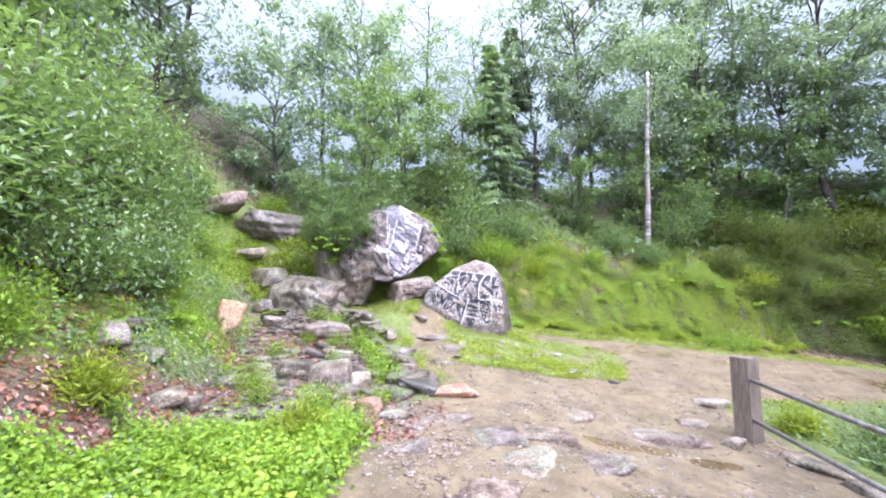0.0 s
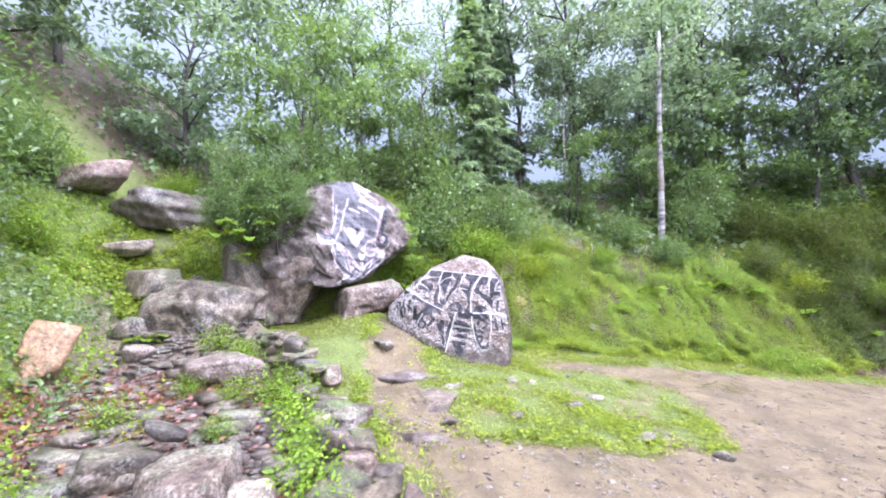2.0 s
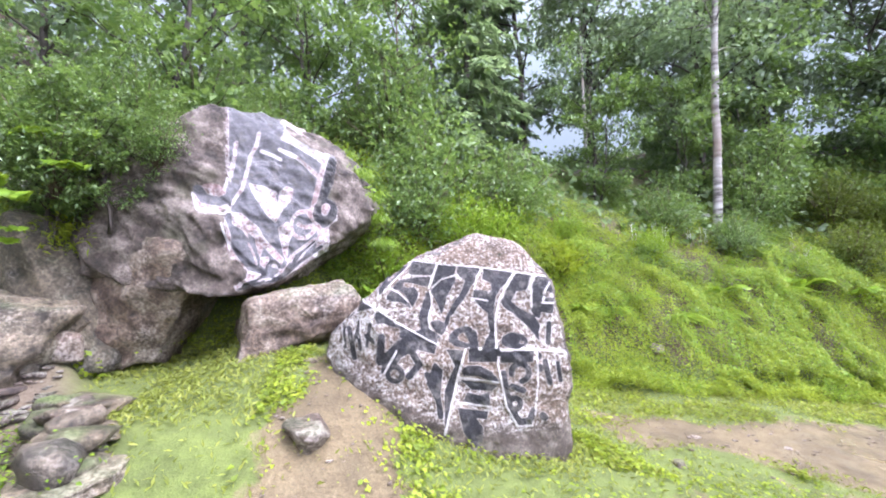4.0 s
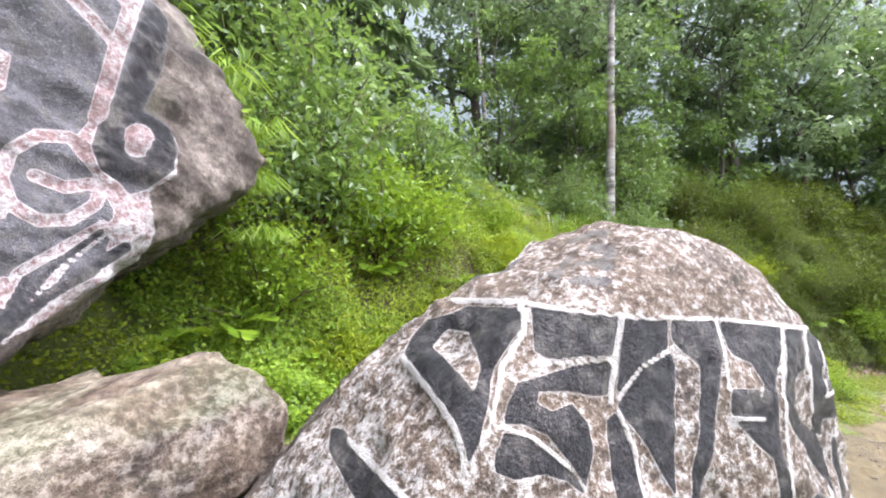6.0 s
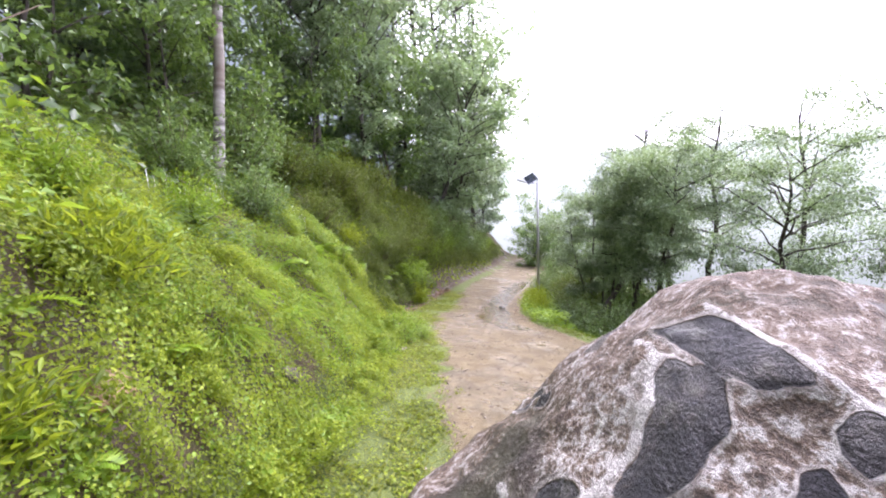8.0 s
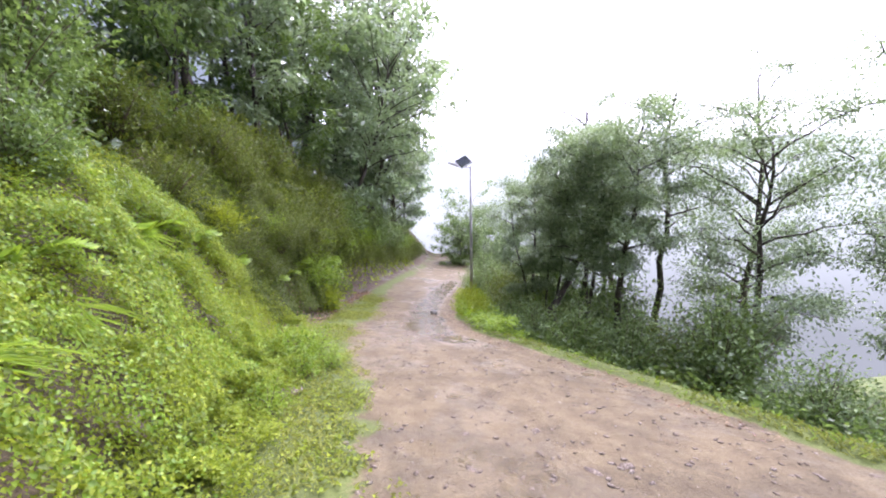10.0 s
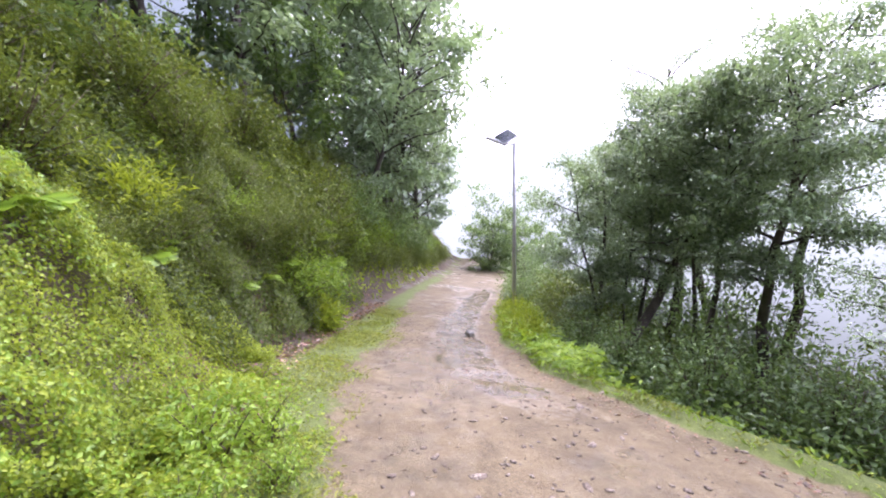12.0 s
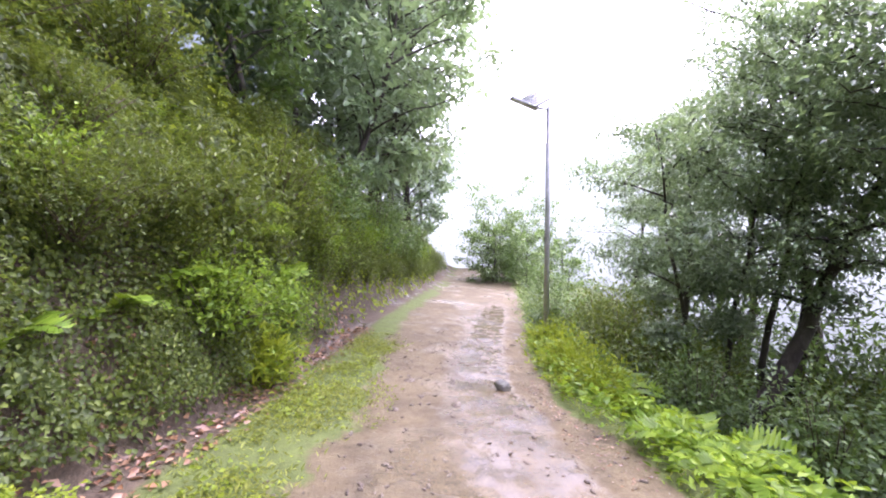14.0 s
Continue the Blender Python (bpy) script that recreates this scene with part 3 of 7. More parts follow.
def polygon_distance(x, y, polygons):
    """Signed distance to filled letter shapes (negative inside)."""
    best = np.full(len(x), 1e3)
    for pts in polygons:
        d, inside = np.full(len(x), 1e3), np.zeros(len(x), dtype=bool)
        for (ax, ay), (bx, by) in zip(pts, pts[1:] + pts[:1]):
            dx, dy = bx - ax, by - ay
            t = np.clip(((x - ax) * dx + (y - ay) * dy) / max(dx * dx + dy * dy, 1e-6), 0, 1)
            d = np.minimum(d, np.hypot(x - ax - t * dx, y - ay - t * dy))
            if ay != by:
                inside ^= ((ay > y) != (by > y)) & (x < dx * (y - ay) / (by - ay) + ax)
        best = np.minimum(best, np.where(inside, -d, d))
    return best


def surface_normals(p, rings, turns):
    g = p.reshape(rings, turns, 3)
    a = np.roll(g, -1, axis=1) - np.roll(g, 1, axis=1)
    b = np.gradient(g, axis=0)
    return unit(np.cross(b, a).reshape(-1, 3))


def facing_of(p, nrm, centre, eye):
    return np.sum(nrm * unit(np.asarray(eye) - p - np.asarray(centre)), -1)


def board(p, centre, view):
    """Drawing-board coordinates of a boulder's points for a carver at view = (eye, ahead, roll)."""
    eye, ahead, roll = view
    x, y = chart(p + np.asarray(centre), eye, ahead)
    c, k = math.cos(radians(roll)), math.sin(radians(roll))
    x, y = c * x - k * y, k * x + c * y
    return 784 + x + 2.0 * noise3(p, 9, 40, 2), 441 + y + 2.0 * noise3(p, 9, 41, 2)


def carve(x, y, shapes=(), strokes=(), holes=(), lines=(), blur=0.9, grow=0.0):
    """Ink and pale lines of letters on the board: filled shapes less their holes, brush strokes, and ruled pale lines over all."""
    d = np.full(len(x), 1e3)
    if shapes:
        d = np.minimum(d, polygon_distance(x, y, list(shapes)) - grow)
    if strokes:
        d = np.minimum(d, stroke_distance(x, y, strokes) - grow)
    if holes:
        d = np.maximum(d, -polygon_distance(x, y, list(holes)))
    over = smooth01(blur, -blur, stroke_distance(x, y, lines)) if lines else 0 * x
    ink = smooth01(blur, -blur, d)
    return ink * (1 - over), over


def raised(p, dirs, a, lift):
    return p + dirs * (lift * (a["ink"] * 0.6 + a["line"]))[:, None]


# mantra boulder: two rows of tall letters under a ruled line
C1 = (0.7, 9.85, 0.75)
B1_FORM = [(-0.04, -1, 0.03, 0.56), (-0.24, -0.94, 0.24, 0.61), (-0.6, -0.8, 0.05, 0.78), (0, 0, -1, 1.2), (0.1, 1, 0, 0.88), (0.95, -0.32, -0.06, 0.83), (0.11, -0.99, 0, 0.64), (0.47, -0.88, -0.01, 0.79), (0.95, -0.29, 0.09, 0.79), (0.04, 0.68, 0.73, 0.81), (0, 0.71, 0.7, 0.82),
           (0.07, 0.6, 0.8, 0.87), (0.19, -0.92, 0.35, 0.83), (0.34, 0.66, 0.67, 0.84), (0.23, 0.8, 0.55, 0.84), (0.75, 0.5, 0.44, 0.85), (-0.37, -0.63, 0.68, 0.88), (0.38, 0.51, 0.77, 0.87), (-0.07, -0.75, 0.66, 0.89), (-0.18, -0.91, 0.37, 0.69), (-0.29, 0.42, 0.86, 0.9), (0.72, 0.37, 0.58, 0.91),
           (0.2, -0.8, 0.56, 0.93), (-0.53, -0.04, 0.85, 0.94), (-0.44, 0.47, 0.76, 0.95), (-0.58, 0.48, 0.66, 1), (0.35, 0.36, 0.87, 0.95), (-0.69, -0.02, 0.73, 0.96), (-0.31, -0.07, 0.95, 0.96), (-0.37, 0.13, 0.92, 0.965), (0.76, -0.25, 0.6, 0.97), (0.61, 0.18, 0.78, 0.98), (0.44, -0.7, 0.56, 1),
           (-0.06, -0.11, 0.99, 1.02), (0.63, -0.23, 0.74, 1), (-0.62, 0.2, 0.75, 1.02), (0.12, 0.14, 0.98, 1.035), (0.09, -0.23, 0.97, 1.05), (0.29, -0.17, 0.94, 1.04), (0.25, -0.47, 0.85, 1.09), (-0.95, -0.05, 0.3, 1.17), (-0.98, -0.09, -0.19, 1.17), (-0.99, 0.04, 0.14, 1.2)]
# views from which the letters were set out: from the path, close by, and from the flank
FAR_VIEW = (SCRIBE, SCRIBE_AHEAD, -2.5)
NEAR_VIEW = ((-0.476, 8.327, 1.533), (0.759, 1.844, 0.152), -3.4)
# upper row
UPPER_A = [[(862, 482), (852, 505), (825, 530), (800, 560), (780, 600), (755, 650), (745, 600), (732, 565), (725, 548), (740, 530), (770, 505), (810, 488)], [(868, 478), (985, 493), (968, 545), (920, 540), (880, 545), (860, 530)],
           [(830, 565), (905, 552), (965, 548), (960, 590), (935, 590), (900, 580), (855, 575), (850, 590), (870, 600), (900, 595), (920, 620), (922, 650), (905, 690), (890, 665), (860, 625), (830, 610), (803, 608), (815, 585)],
           [(805, 615), (840, 628), (870, 650), (895, 680), (903, 700), (880, 680), (850, 668), (810, 668), (785, 655), (790, 635)]]
UPPER_B = [[(988, 498), (1060, 503), (1055, 540), (1010, 560), (985, 585), (970, 595), (975, 560)], [(1065, 503), (1148, 508), (1145, 555), (1130, 600), (1110, 660), (1095, 690), (1075, 725), (1070, 760), (1050, 800), (1055, 745), (1065, 700), (1085, 650), (1100, 600), (1105, 565), (1080, 545), (1065, 530)],
           [(975, 600), (1010, 560), (1060, 545), (1065, 560), (1050, 620), (1045, 650), (1040, 690), (1035, 720), (1020, 690), (1005, 660), (985, 630), (965, 615)]]
UPPER_C = [[(950, 620), (965, 612), (975, 640), (985, 680), (988, 720), (990, 760), (1000, 790), (1040, 815), (1060, 830), (1040, 838), (1000, 830), (970, 810), (955, 780), (945, 730), (945, 680)], [(1000, 755), (1030, 742), (1060, 760), (1068, 790), (1060, 820), (1030, 805), (1010, 780)],
           [(1150, 765), (1175, 790), (1195, 830), (1205, 885), (1175, 885), (1165, 830), (1140, 800)], [(1235, 740), (1250, 750), (1255, 800), (1275, 850), (1290, 882), (1220, 882), (1215, 860), (1225, 800)]]
UPPER_D = [[(1155, 510), (1270, 522), (1258, 565), (1240, 595), (1235, 640), (1235, 690), (1245, 740), (1240, 800), (1225, 760), (1215, 700), (1190, 680), (1160, 650), (1150, 640), (1195, 640), (1215, 600), (1200, 570), (1165, 555)], [(1150, 600), (1200, 605), (1215, 650), (1180, 655), (1148, 640)],
           [(1278, 528), (1320, 535), (1318, 590), (1290, 600), (1280, 640), (1300, 665), (1340, 690), (1360, 720), (1365, 760), (1375, 790), (1350, 760), (1320, 725), (1290, 690), (1265, 670), (1255, 650), (1262, 600), (1270, 570)]]
UPPER_E = [[(1335, 537), (1362, 537), (1362, 650), (1358, 700), (1340, 690), (1330, 665), (1330, 590)], [(1375, 540), (1385, 545), (1390, 600), (1378, 595)], [(650, 630), (668, 660), (700, 685), (738, 705), (700, 712), (670, 718), (650, 712), (640, 680), (630, 650), (640, 630)],
           [(740, 730), (760, 720), (800, 745), (840, 775), (880, 790), (920, 800), (980, 840), (1030, 865), (1030, 890), (960, 890), (930, 850), (880, 850), (870, 800), (820, 790), (790, 780), (760, 785), (745, 760)], [(505, 745), (530, 740), (540, 760), (520, 800), (500, 830), (495, 770)]]
UPPER_HOLES = [[(760, 535), (785, 515), (802, 515), (795, 550), (775, 572)], [(1122, 815), (1140, 808), (1160, 830), (1166, 842), (1140, 838)], [(1325, 800), (1338, 800), (1338, 812), (1325, 812)]]
UPPER_STROKES = [ring(1138, 815, 38, 30), (70, (1310, 805), (1311, 805)), (14, (578, 760), (586, 890)), (12, (628, 720), (600, 745)), (14, (660, 760), (655, 800), (640, 860)), (22, (700, 840), (740, 870))]
UPPER_LINES = [(7, (800, 482), (860, 477), (930, 487), (985, 493), (1060, 501), (1150, 508), (1270, 524), (1380, 540)), (7, (862, 480), (852, 510), (820, 545), (795, 590), (755, 655)), (7, (725, 548), (742, 590), (750, 655)), (6, (800, 610), (840, 625), (885, 665)), (9, (985, 495), (972, 545), (960, 600)), (7, (1150, 510), (1148, 600)), (8, (1272, 525), (1255, 590), (1245, 680), (1248, 780), (1265, 850)),
               (7, (1328, 535), (1324, 590)), (6, (1368, 540), (1366, 640)), (8, (655, 640), (690, 680), (745, 706), (800, 740), (850, 770), (900, 795), (1000, 845), (1050, 868))]
UPPER_LINES += [(6, (862, 545), (920, 547), (966, 548)), (6, (972, 598), (1008, 562), (1060, 543)), (6, (1150, 640), (1205, 648)), (6, (1330, 590), (1332, 660)), (5, (583, 745), (575, 800), (580, 880)), (6, (665, 755), (672, 800), (665, 850)), (6, (968, 612), (985, 660), (988, 740), (1000, 785)), (5, (745, 840), (755, 880)), (5, (615, 830), (630, 880))]
# lower row
LOWER_A = [[(700, 560), (730, 545), (750, 555), (745, 575), (725, 570), (705, 580), (690, 600), (680, 600), (685, 575)], [(745, 585), (755, 595), (750, 640), (735, 610)], [(760, 570), (782, 572), (775, 600), (765, 640), (757, 670), (757, 620), (770, 590)], [(787, 570), (822, 573), (822, 586), (787, 585)],
           [(778, 595), (785, 590), (800, 590), (815, 598), (825, 610), (815, 612), (800, 603), (780, 602)], [(776, 606), (800, 610), (822, 615), (815, 621), (790, 619)], [(776, 640), (785, 622), (800, 626), (812, 622), (812, 640), (780, 633)]]
LOWER_B = [[(773, 640), (810, 646), (808, 655), (795, 653), (803, 665), (803, 680), (794, 690), (780, 670)], [(825, 573), (868, 572), (866, 586), (826, 587)], [(875, 483), (896, 485), (895, 500), (874, 500)], [(876, 508), (895, 508), (893, 528), (876, 525)]]
LOWER_STROKES = [(6, (641, 545), (648, 582)), (4, (652, 545), (655, 572)), (4, (667, 540), (663, 568)), (9, (681, 556), (679, 586)), (8, (716, 570), (727, 588), (714, 602)), ring(697, 600, 9, 6), (7, (736, 600), (748, 622), (752, 650)), ring(850, 599, 11, 7, -190, 80), (8, (829, 600), (836, 640), (848, 659), (861, 658), (867, 645)), ring(843, 637, 7, 7), (7, (854, 621), (840, 616)),
                 (10, (874, 593), (874, 594)), (8, (874, 579), (874, 580)), (7, (882, 586), (887, 612)), (5, (898, 588), (901, 610)), (6, (888, 540), (886, 563)), (9, (878, 652), (880, 654))]
LOWER_LINES = [(3, (785, 568), (822, 571), (870, 571), (905, 575)), (3, (783, 570), (772, 610), (757, 672)), (2.5, (824, 572), (823, 590), (832, 640), (846, 664), (864, 664)), (2.5, (871, 572), (872, 612), (868, 650)), (2.5, (776, 604), (822, 611)), (2.5, (774, 634), (812, 640)), (2.5, (700, 572), (685, 600)), (2.5, (873, 484), (868, 560)), (2.5, (876, 515), (895, 515))]


def region_1(x, y):
    left = smooth01(615, 640, x + 0.15 * (y - 441))
    low = smooth01(694, 655, y + 0.10 * np.abs(x - 844) + 0.45 * np.maximum(744 - x, 0))
    return left * low * 0.53


# flank towards the hillside: larger letters under the same ruled line
FLANK_EYE, FLANK_AHEAD = (-0.194, 10.175, 1.981), (1.968, 0.291, -0.204)
SHAPES_F = [[(1130, 715), (1195, 670), (1240, 715), (1290, 760), (1350, 800), (1390, 840), (1440, 900), (1320, 910), (1290, 860), (1250, 830), (1190, 850), (1150, 835), (1130, 790), (1125, 750)], [(1030, 850), (1070, 820), (1150, 815), (1200, 850), (1170, 870), (1120, 875), (1110, 900), (980, 900)],
            [(1035, 720), (1060, 690), (1090, 685), (1095, 710), (1080, 750), (1050, 765), (1038, 745)], [(1110, 650), (1130, 630), (1165, 622), (1175, 640), (1150, 680), (1120, 695), (1108, 675)]]
SHAPES_G = [[(1015, 555), (1080, 530), (1100, 570), (1120, 600), (1060, 610), (1030, 590)], [(1005, 580), (1035, 600), (1020, 650), (980, 690), (930, 730), (890, 762), (893, 730), (940, 680), (960, 620), (985, 590)], [(850, 740), (880, 718), (892, 745), (862, 765), (838, 825), (830, 790)], [(760, 850), (790, 795), (778, 850), (750, 885), (730, 885)],
            [(742, 884), (760, 850), (772, 884)]]
LINES_F = [(10, (1076, 525), (1120, 590), (1180, 660), (1275, 745), (1460, 880), (1580, 970)), (7, (1000, 570), (934, 690), (844, 770), (784, 840)), (6, (826, 740), (804, 820)), (6, (1044, 770), (1024, 810), (1084, 820))]


def region_flank(x, y):
    cap = smooth01(-12, 12, (x - 1076) * 0.72 - (y - 525) * 0.70)
    return 0.36 + 0.08 * cap


CAP_VIEW = ((-0.578, 9.376, 1.842), (1.562, 1.248, -0.035), -5.1)
CAP_MARKS = [(18, (1060, 470), (1100, 452), (1130, 458)), (20, (1120, 488), (1160, 498), (1182, 520)), (22, (1085, 520), (1095, 556), (1120, 576)), (20, (1130, 540), (1165, 530), (1200, 545)), (24, (1165, 584), (1215, 585)), (14, (960, 520), (940, 548))]
BACK_VIEW = ((0.63, 10.677, 1.88), (1.946, -0.371, -0.276), -1.8)
SHAPES_H = [[(1220, 810), (1260, 795), (1300, 860), (1300, 890), (1240, 890)], [(1350, 840), (1420, 850), (1410, 890), (1340, 890)], [(1200, 700), (1240, 690), (1215, 735), (1180, 775), (1160, 800), (1165, 765)]]
LINES_H = [(12, (1165, 790), (1190, 840), (1215, 890)), (12, (1270, 798), (1300, 830), (1325, 890)), (10, (1250, 690), (1200, 745))]
BACK_MARKS = [(60, (1460, 668), (1500, 640), (1570, 650)), (40, (1470, 690), (1570, 690))]
RINGS_1, TURNS_1 = 310, 450
p0, d1, f1 = boulder_shape(C1, B1_FORM, -125, 3, 70, 0.0, RINGS_1, TURNS_1)
p1, d1, f1 = boulder_shape(C1, B1_FORM, -125, 3, 70, 0.06, RINGS_1, TURNS_1)
n1 = surface_normals(p0, RINGS_1, TURNS_1)
n1 = n1 * np.sign(np.sum(n1 * d1, -1))[:, None]
c_front, c_flank = facing_of(p1, n1, C1, SCRIBE), facing_of(p1, n1, C1, FLANK_EYE)
xf, yf = board(p1, C1, FAR_VIEW)
xn, yn = board(p1, C1, NEAR_VIEW)
xs, ys = board(p1, C1, (FLANK_EYE, FLANK_AHEAD, -3.3))
ink_u, line_u = carve(xn, yn, UPPER_A + UPPER_B + UPPER_C + UPPER_D + UPPER_E, UPPER_STROKES, UPPER_HOLES, UPPER_LINES, 5.0)
ink_l, line_l = carve(xf, yf, LOWER_A + LOWER_B, LOWER_STROKES, (), LOWER_LINES, 2.4)
ink_f, line_f = carve(xs, ys, SHAPES_F + SHAPES_G, (), [[(1052, 728), (1064, 722), (1066, 734), (1056, 738)]], LINES_F, 13.0)
xc, yc = board(p1, C1, CAP_VIEW)
marks = carve(xc, yc, (), CAP_MARKS, (), (), 9.0)[0] * smooth01(0.05, 0.2, facing_of(p1, n1, C1, CAP_VIEW[0]))
c_near = facing_of(p1, n1, C1, NEAR_VIEW[0])
near = smooth01(0.0, 0.12, c_near)
front = smooth01(0.02, 0.14, c_front) * np.maximum(near, smooth01(0.5, 0.7, c_front))
flank = smooth01(0.0, 0.12, c_flank) * (1 - near) * (1 - front)
both = np.maximum(near, front)
c_back = facing_of(p1, n1, C1, BACK_VIEW[0])
back = smooth01(0.03, 0.15, c_back) * (1 - both) * (1 - flank)
xb, yb = board(p1, C1, BACK_VIEW)
ink_b, line_b = carve(xb, yb, SHAPES_H, (), (), LINES_H, 12.0)
marks = np.maximum(marks, carve(xb, yb, (), BACK_MARKS, (), (), 14.0)[0] * back)
a1 = {"ink": np.maximum(np.maximum(ink_u * near, ink_l * front), ink_f * flank), "line": np.maximum(np.maximum(line_u * near, line_l * (1 - ink_u * near) * front), line_f * flank), "wash": np.maximum(region_1(xf, yf) * both, 0.72 * region_flank(xs, ys) * flank), "bold": np.ones(len(p1)), "smear": marks}
a1["ink"] = np.maximum(a1["ink"], ink_b * back)
a1["line"] = np.maximum(a1["line"], line_b * back)
a1["wash"] = np.maximum(a1["wash"], 0.52 * back * smooth01(-0.35, 0.1, p1[:, 2]))
a1["wash"] = np.maximum(a1["wash"], 0.56 * smooth01(0.6, 0.8, p1[:, 2]))
p1 = raised(p1, d1, a1, 0.010)
carved_boulder = mesh_object("carved_boulder", p1, f1, MAT_CARVED, smooth=True, matrix=pose(*C1), attrs=a1)
tagged(carved_boulder, "carved boulder with black letters on worn white paint, on mossy ground", "boulder")

# emblem boulder: one large monogram on an overhanging face
C2 = (-1.3, 11.4, 2.3)
B2_FORM = [(-0.89, -0.44, 0.13, 1.68), (-0.42, -0.41, 0.81, 1.3), (0.5, -0.86, 0, 0.86), (-0.15, -0.99, -0.05, 1.24), (0, 1, 0, 1.6), (0, 0.2, 1, 1.25), (-0.01, -0.33, 0.94, 1.17), (0.15, -0.25, 0.96, 1.16), (0.45, -0.23, 0.86, 1.1), (0.59, -0.17, 0.79, 1.08),
           (0.77, -0.13, 0.63, 1.12), (0.81, -0.13, 0.57, 1.16), (1, -0.04, 0.1, 1.25), (0.46, -0.41, 0.79, 1.04), (0.56, -0.38, 0.74, 1.04), (0.66, -0.39, 0.64, 1.05), (0.78, -0.35, 0.52, 1.1), (0.86, -0.27, 0.44, 1.19), (0.97, -0.24, 0.07, 1.23), (0.89, -0.08, -0.44, 1.08),
           (0.73, 0.07, -0.69, 0.94), (0.66, 0.03, -0.75, 0.83), (0.6, 0.08, -0.8, 0.78), (0.53, 0.03, -0.85, 0.78), (0.41, 0.1, -0.9, 0.76), (0.25, 0.04, -0.97, 0.83), (0.1, 0.05, -0.99, 0.86), (-0.2, 0.05, -0.98, 0.95)]
# the emblem: grey field, pale shapes left open in it, black rays at its foot
FIELD = [(-70, -420), (150, -420), (285, -14), (400, 72), (470, 124), (464, 195), (444, 250), (484, 286), (484, 325), (452, 352), (458, 400), (445, 432), (330, 505), (230, 550), (70, 600), (15, 606), (12, 592), (80, 552), (90, 520), (45, 482), (-70, 425)]
PALE_A = [[(108, 148), (160, 163), (195, 176), (228, 203), (250, 258), (258, 200), (285, 188), (313, 203), (308, 237), (272, 264), (234, 318), (195, 282), (155, 228), (122, 182)], [(-20, 255), (60, 266), (105, 302), (150, 333), (180, 378), (216, 413), (270, 463), (262, 482), (214, 444), (176, 410), (160, 455), (147, 422), (134, 374), (90, 342), (96, 372), (60, 332), (-20, 296)],
          [(250, 340), (290, 322), (310, 355), (306, 378), (258, 378)], [(397, 262), (390, 300), (415, 338), (428, 358), (452, 350), (454, 405), (430, 442), (398, 450), (413, 405), (416, 372), (392, 325), (372, 298)]]
PALE_B = [[(-20, 405), (45, 470), (95, 518), (178, 533), (125, 562), (60, 586), (15, 602), (12, 592), (82, 550), (88, 518), (48, 482), (-20, 440)], [(286, -20), (405, 70), (446, 110), (432, 130), (395, 95), (340, 52), (262, 0)], [(330, 505), (300, 520), (340, 480), (400, 450), (445, 418), (446, 434), (400, 468)], [(258, 378), (300, 380), (290, 420), (285, 470), (272, 440)], [(165, 460), (200, 455), (205, 490), (180, 500), (160, 485)]]
PALE_LINES = [(14, (440, 116), (420, 181), (398, 262)), (15, (160, -40), (150, 0), (114, 48), (95, 105), (67, 162), (0, 224), (-40, 250)), (18, (42, -30), (20, 60), (-10, 140)), ring(354, 336, 50, 9), (9, (335, 333), (365, 346), (388, 342)), ring(441, 284, 14, 16), (7, (478, 130), (470, 195), (450, 250)), (8, (484, 290), (488, 325), (455, 352)), (7, (255, 40), (330, 85), (395, 150), (420, 178)), (6, (170, 30), (230, 60), (262, 82))]
PALE_LINES += [(7, (222, 492), (246, 492), (258, 510)), (6, (258, 535), (298, 492), (318, 442), (402, 390)), (6, (205, 556), (286, 496), (306, 450)), (6, (330, 482), (362, 432), (420, 384)), (6, (230, 548), (300, 512), (345, 470)), (5, (100, 400), (130, 448), (142, 486)), (5, (60, 578), (150, 560), (205, 545)), (5, (200, 205), (215, 190), (240, 205))]
BOLD = [(20, (-20, 385), (60, 450), (130, 497), (184, 522)), (11, (184, 526), (140, 556), (66, 580)), (10, (300, 482), (270, 522), (212, 553), (120, 575)), (13, (425, 418), (345, 470), (272, 532), (215, 556)), ring(222, 505, 31, 11, 170, 345), (9, (326, 450), (300, 500), (240, 545)), (7, (400, 398), (350, 438), (312, 490)), (34, (460, 140), (452, 195), (428, 252)), ring(438, 298, 30, 32)]
# its far edge, as seen from the path
HOOK = [(15, (502, 275), (498, 331), (490, 371)), (9, (490, 377), (474, 385), (454, 381), (446, 369)), (13, (492, 389), (518, 401), (530, 420)), (9, (486, 405), (500, 441), (520, 460))]
HOOK_LINES = [(3, (492, 265), (488, 331), (480, 366)), (3, (514, 273), (510, 331), (500, 379)), (3, (439, 373), (446, 395), (479, 401), (499, 383)), (3, (476, 413), (488, 451), (522, 486), (534, 501))]


def region_2(x, y):
    body = smooth01(472, 484, x)
    tail = smooth01(466, 494, x - 0.6 * np.maximum(y - 441, 0))
    hook = smooth01(24, 16, np.hypot((x - 462) * 0.9, y - 381))
    return np.maximum(body * tail, hook)


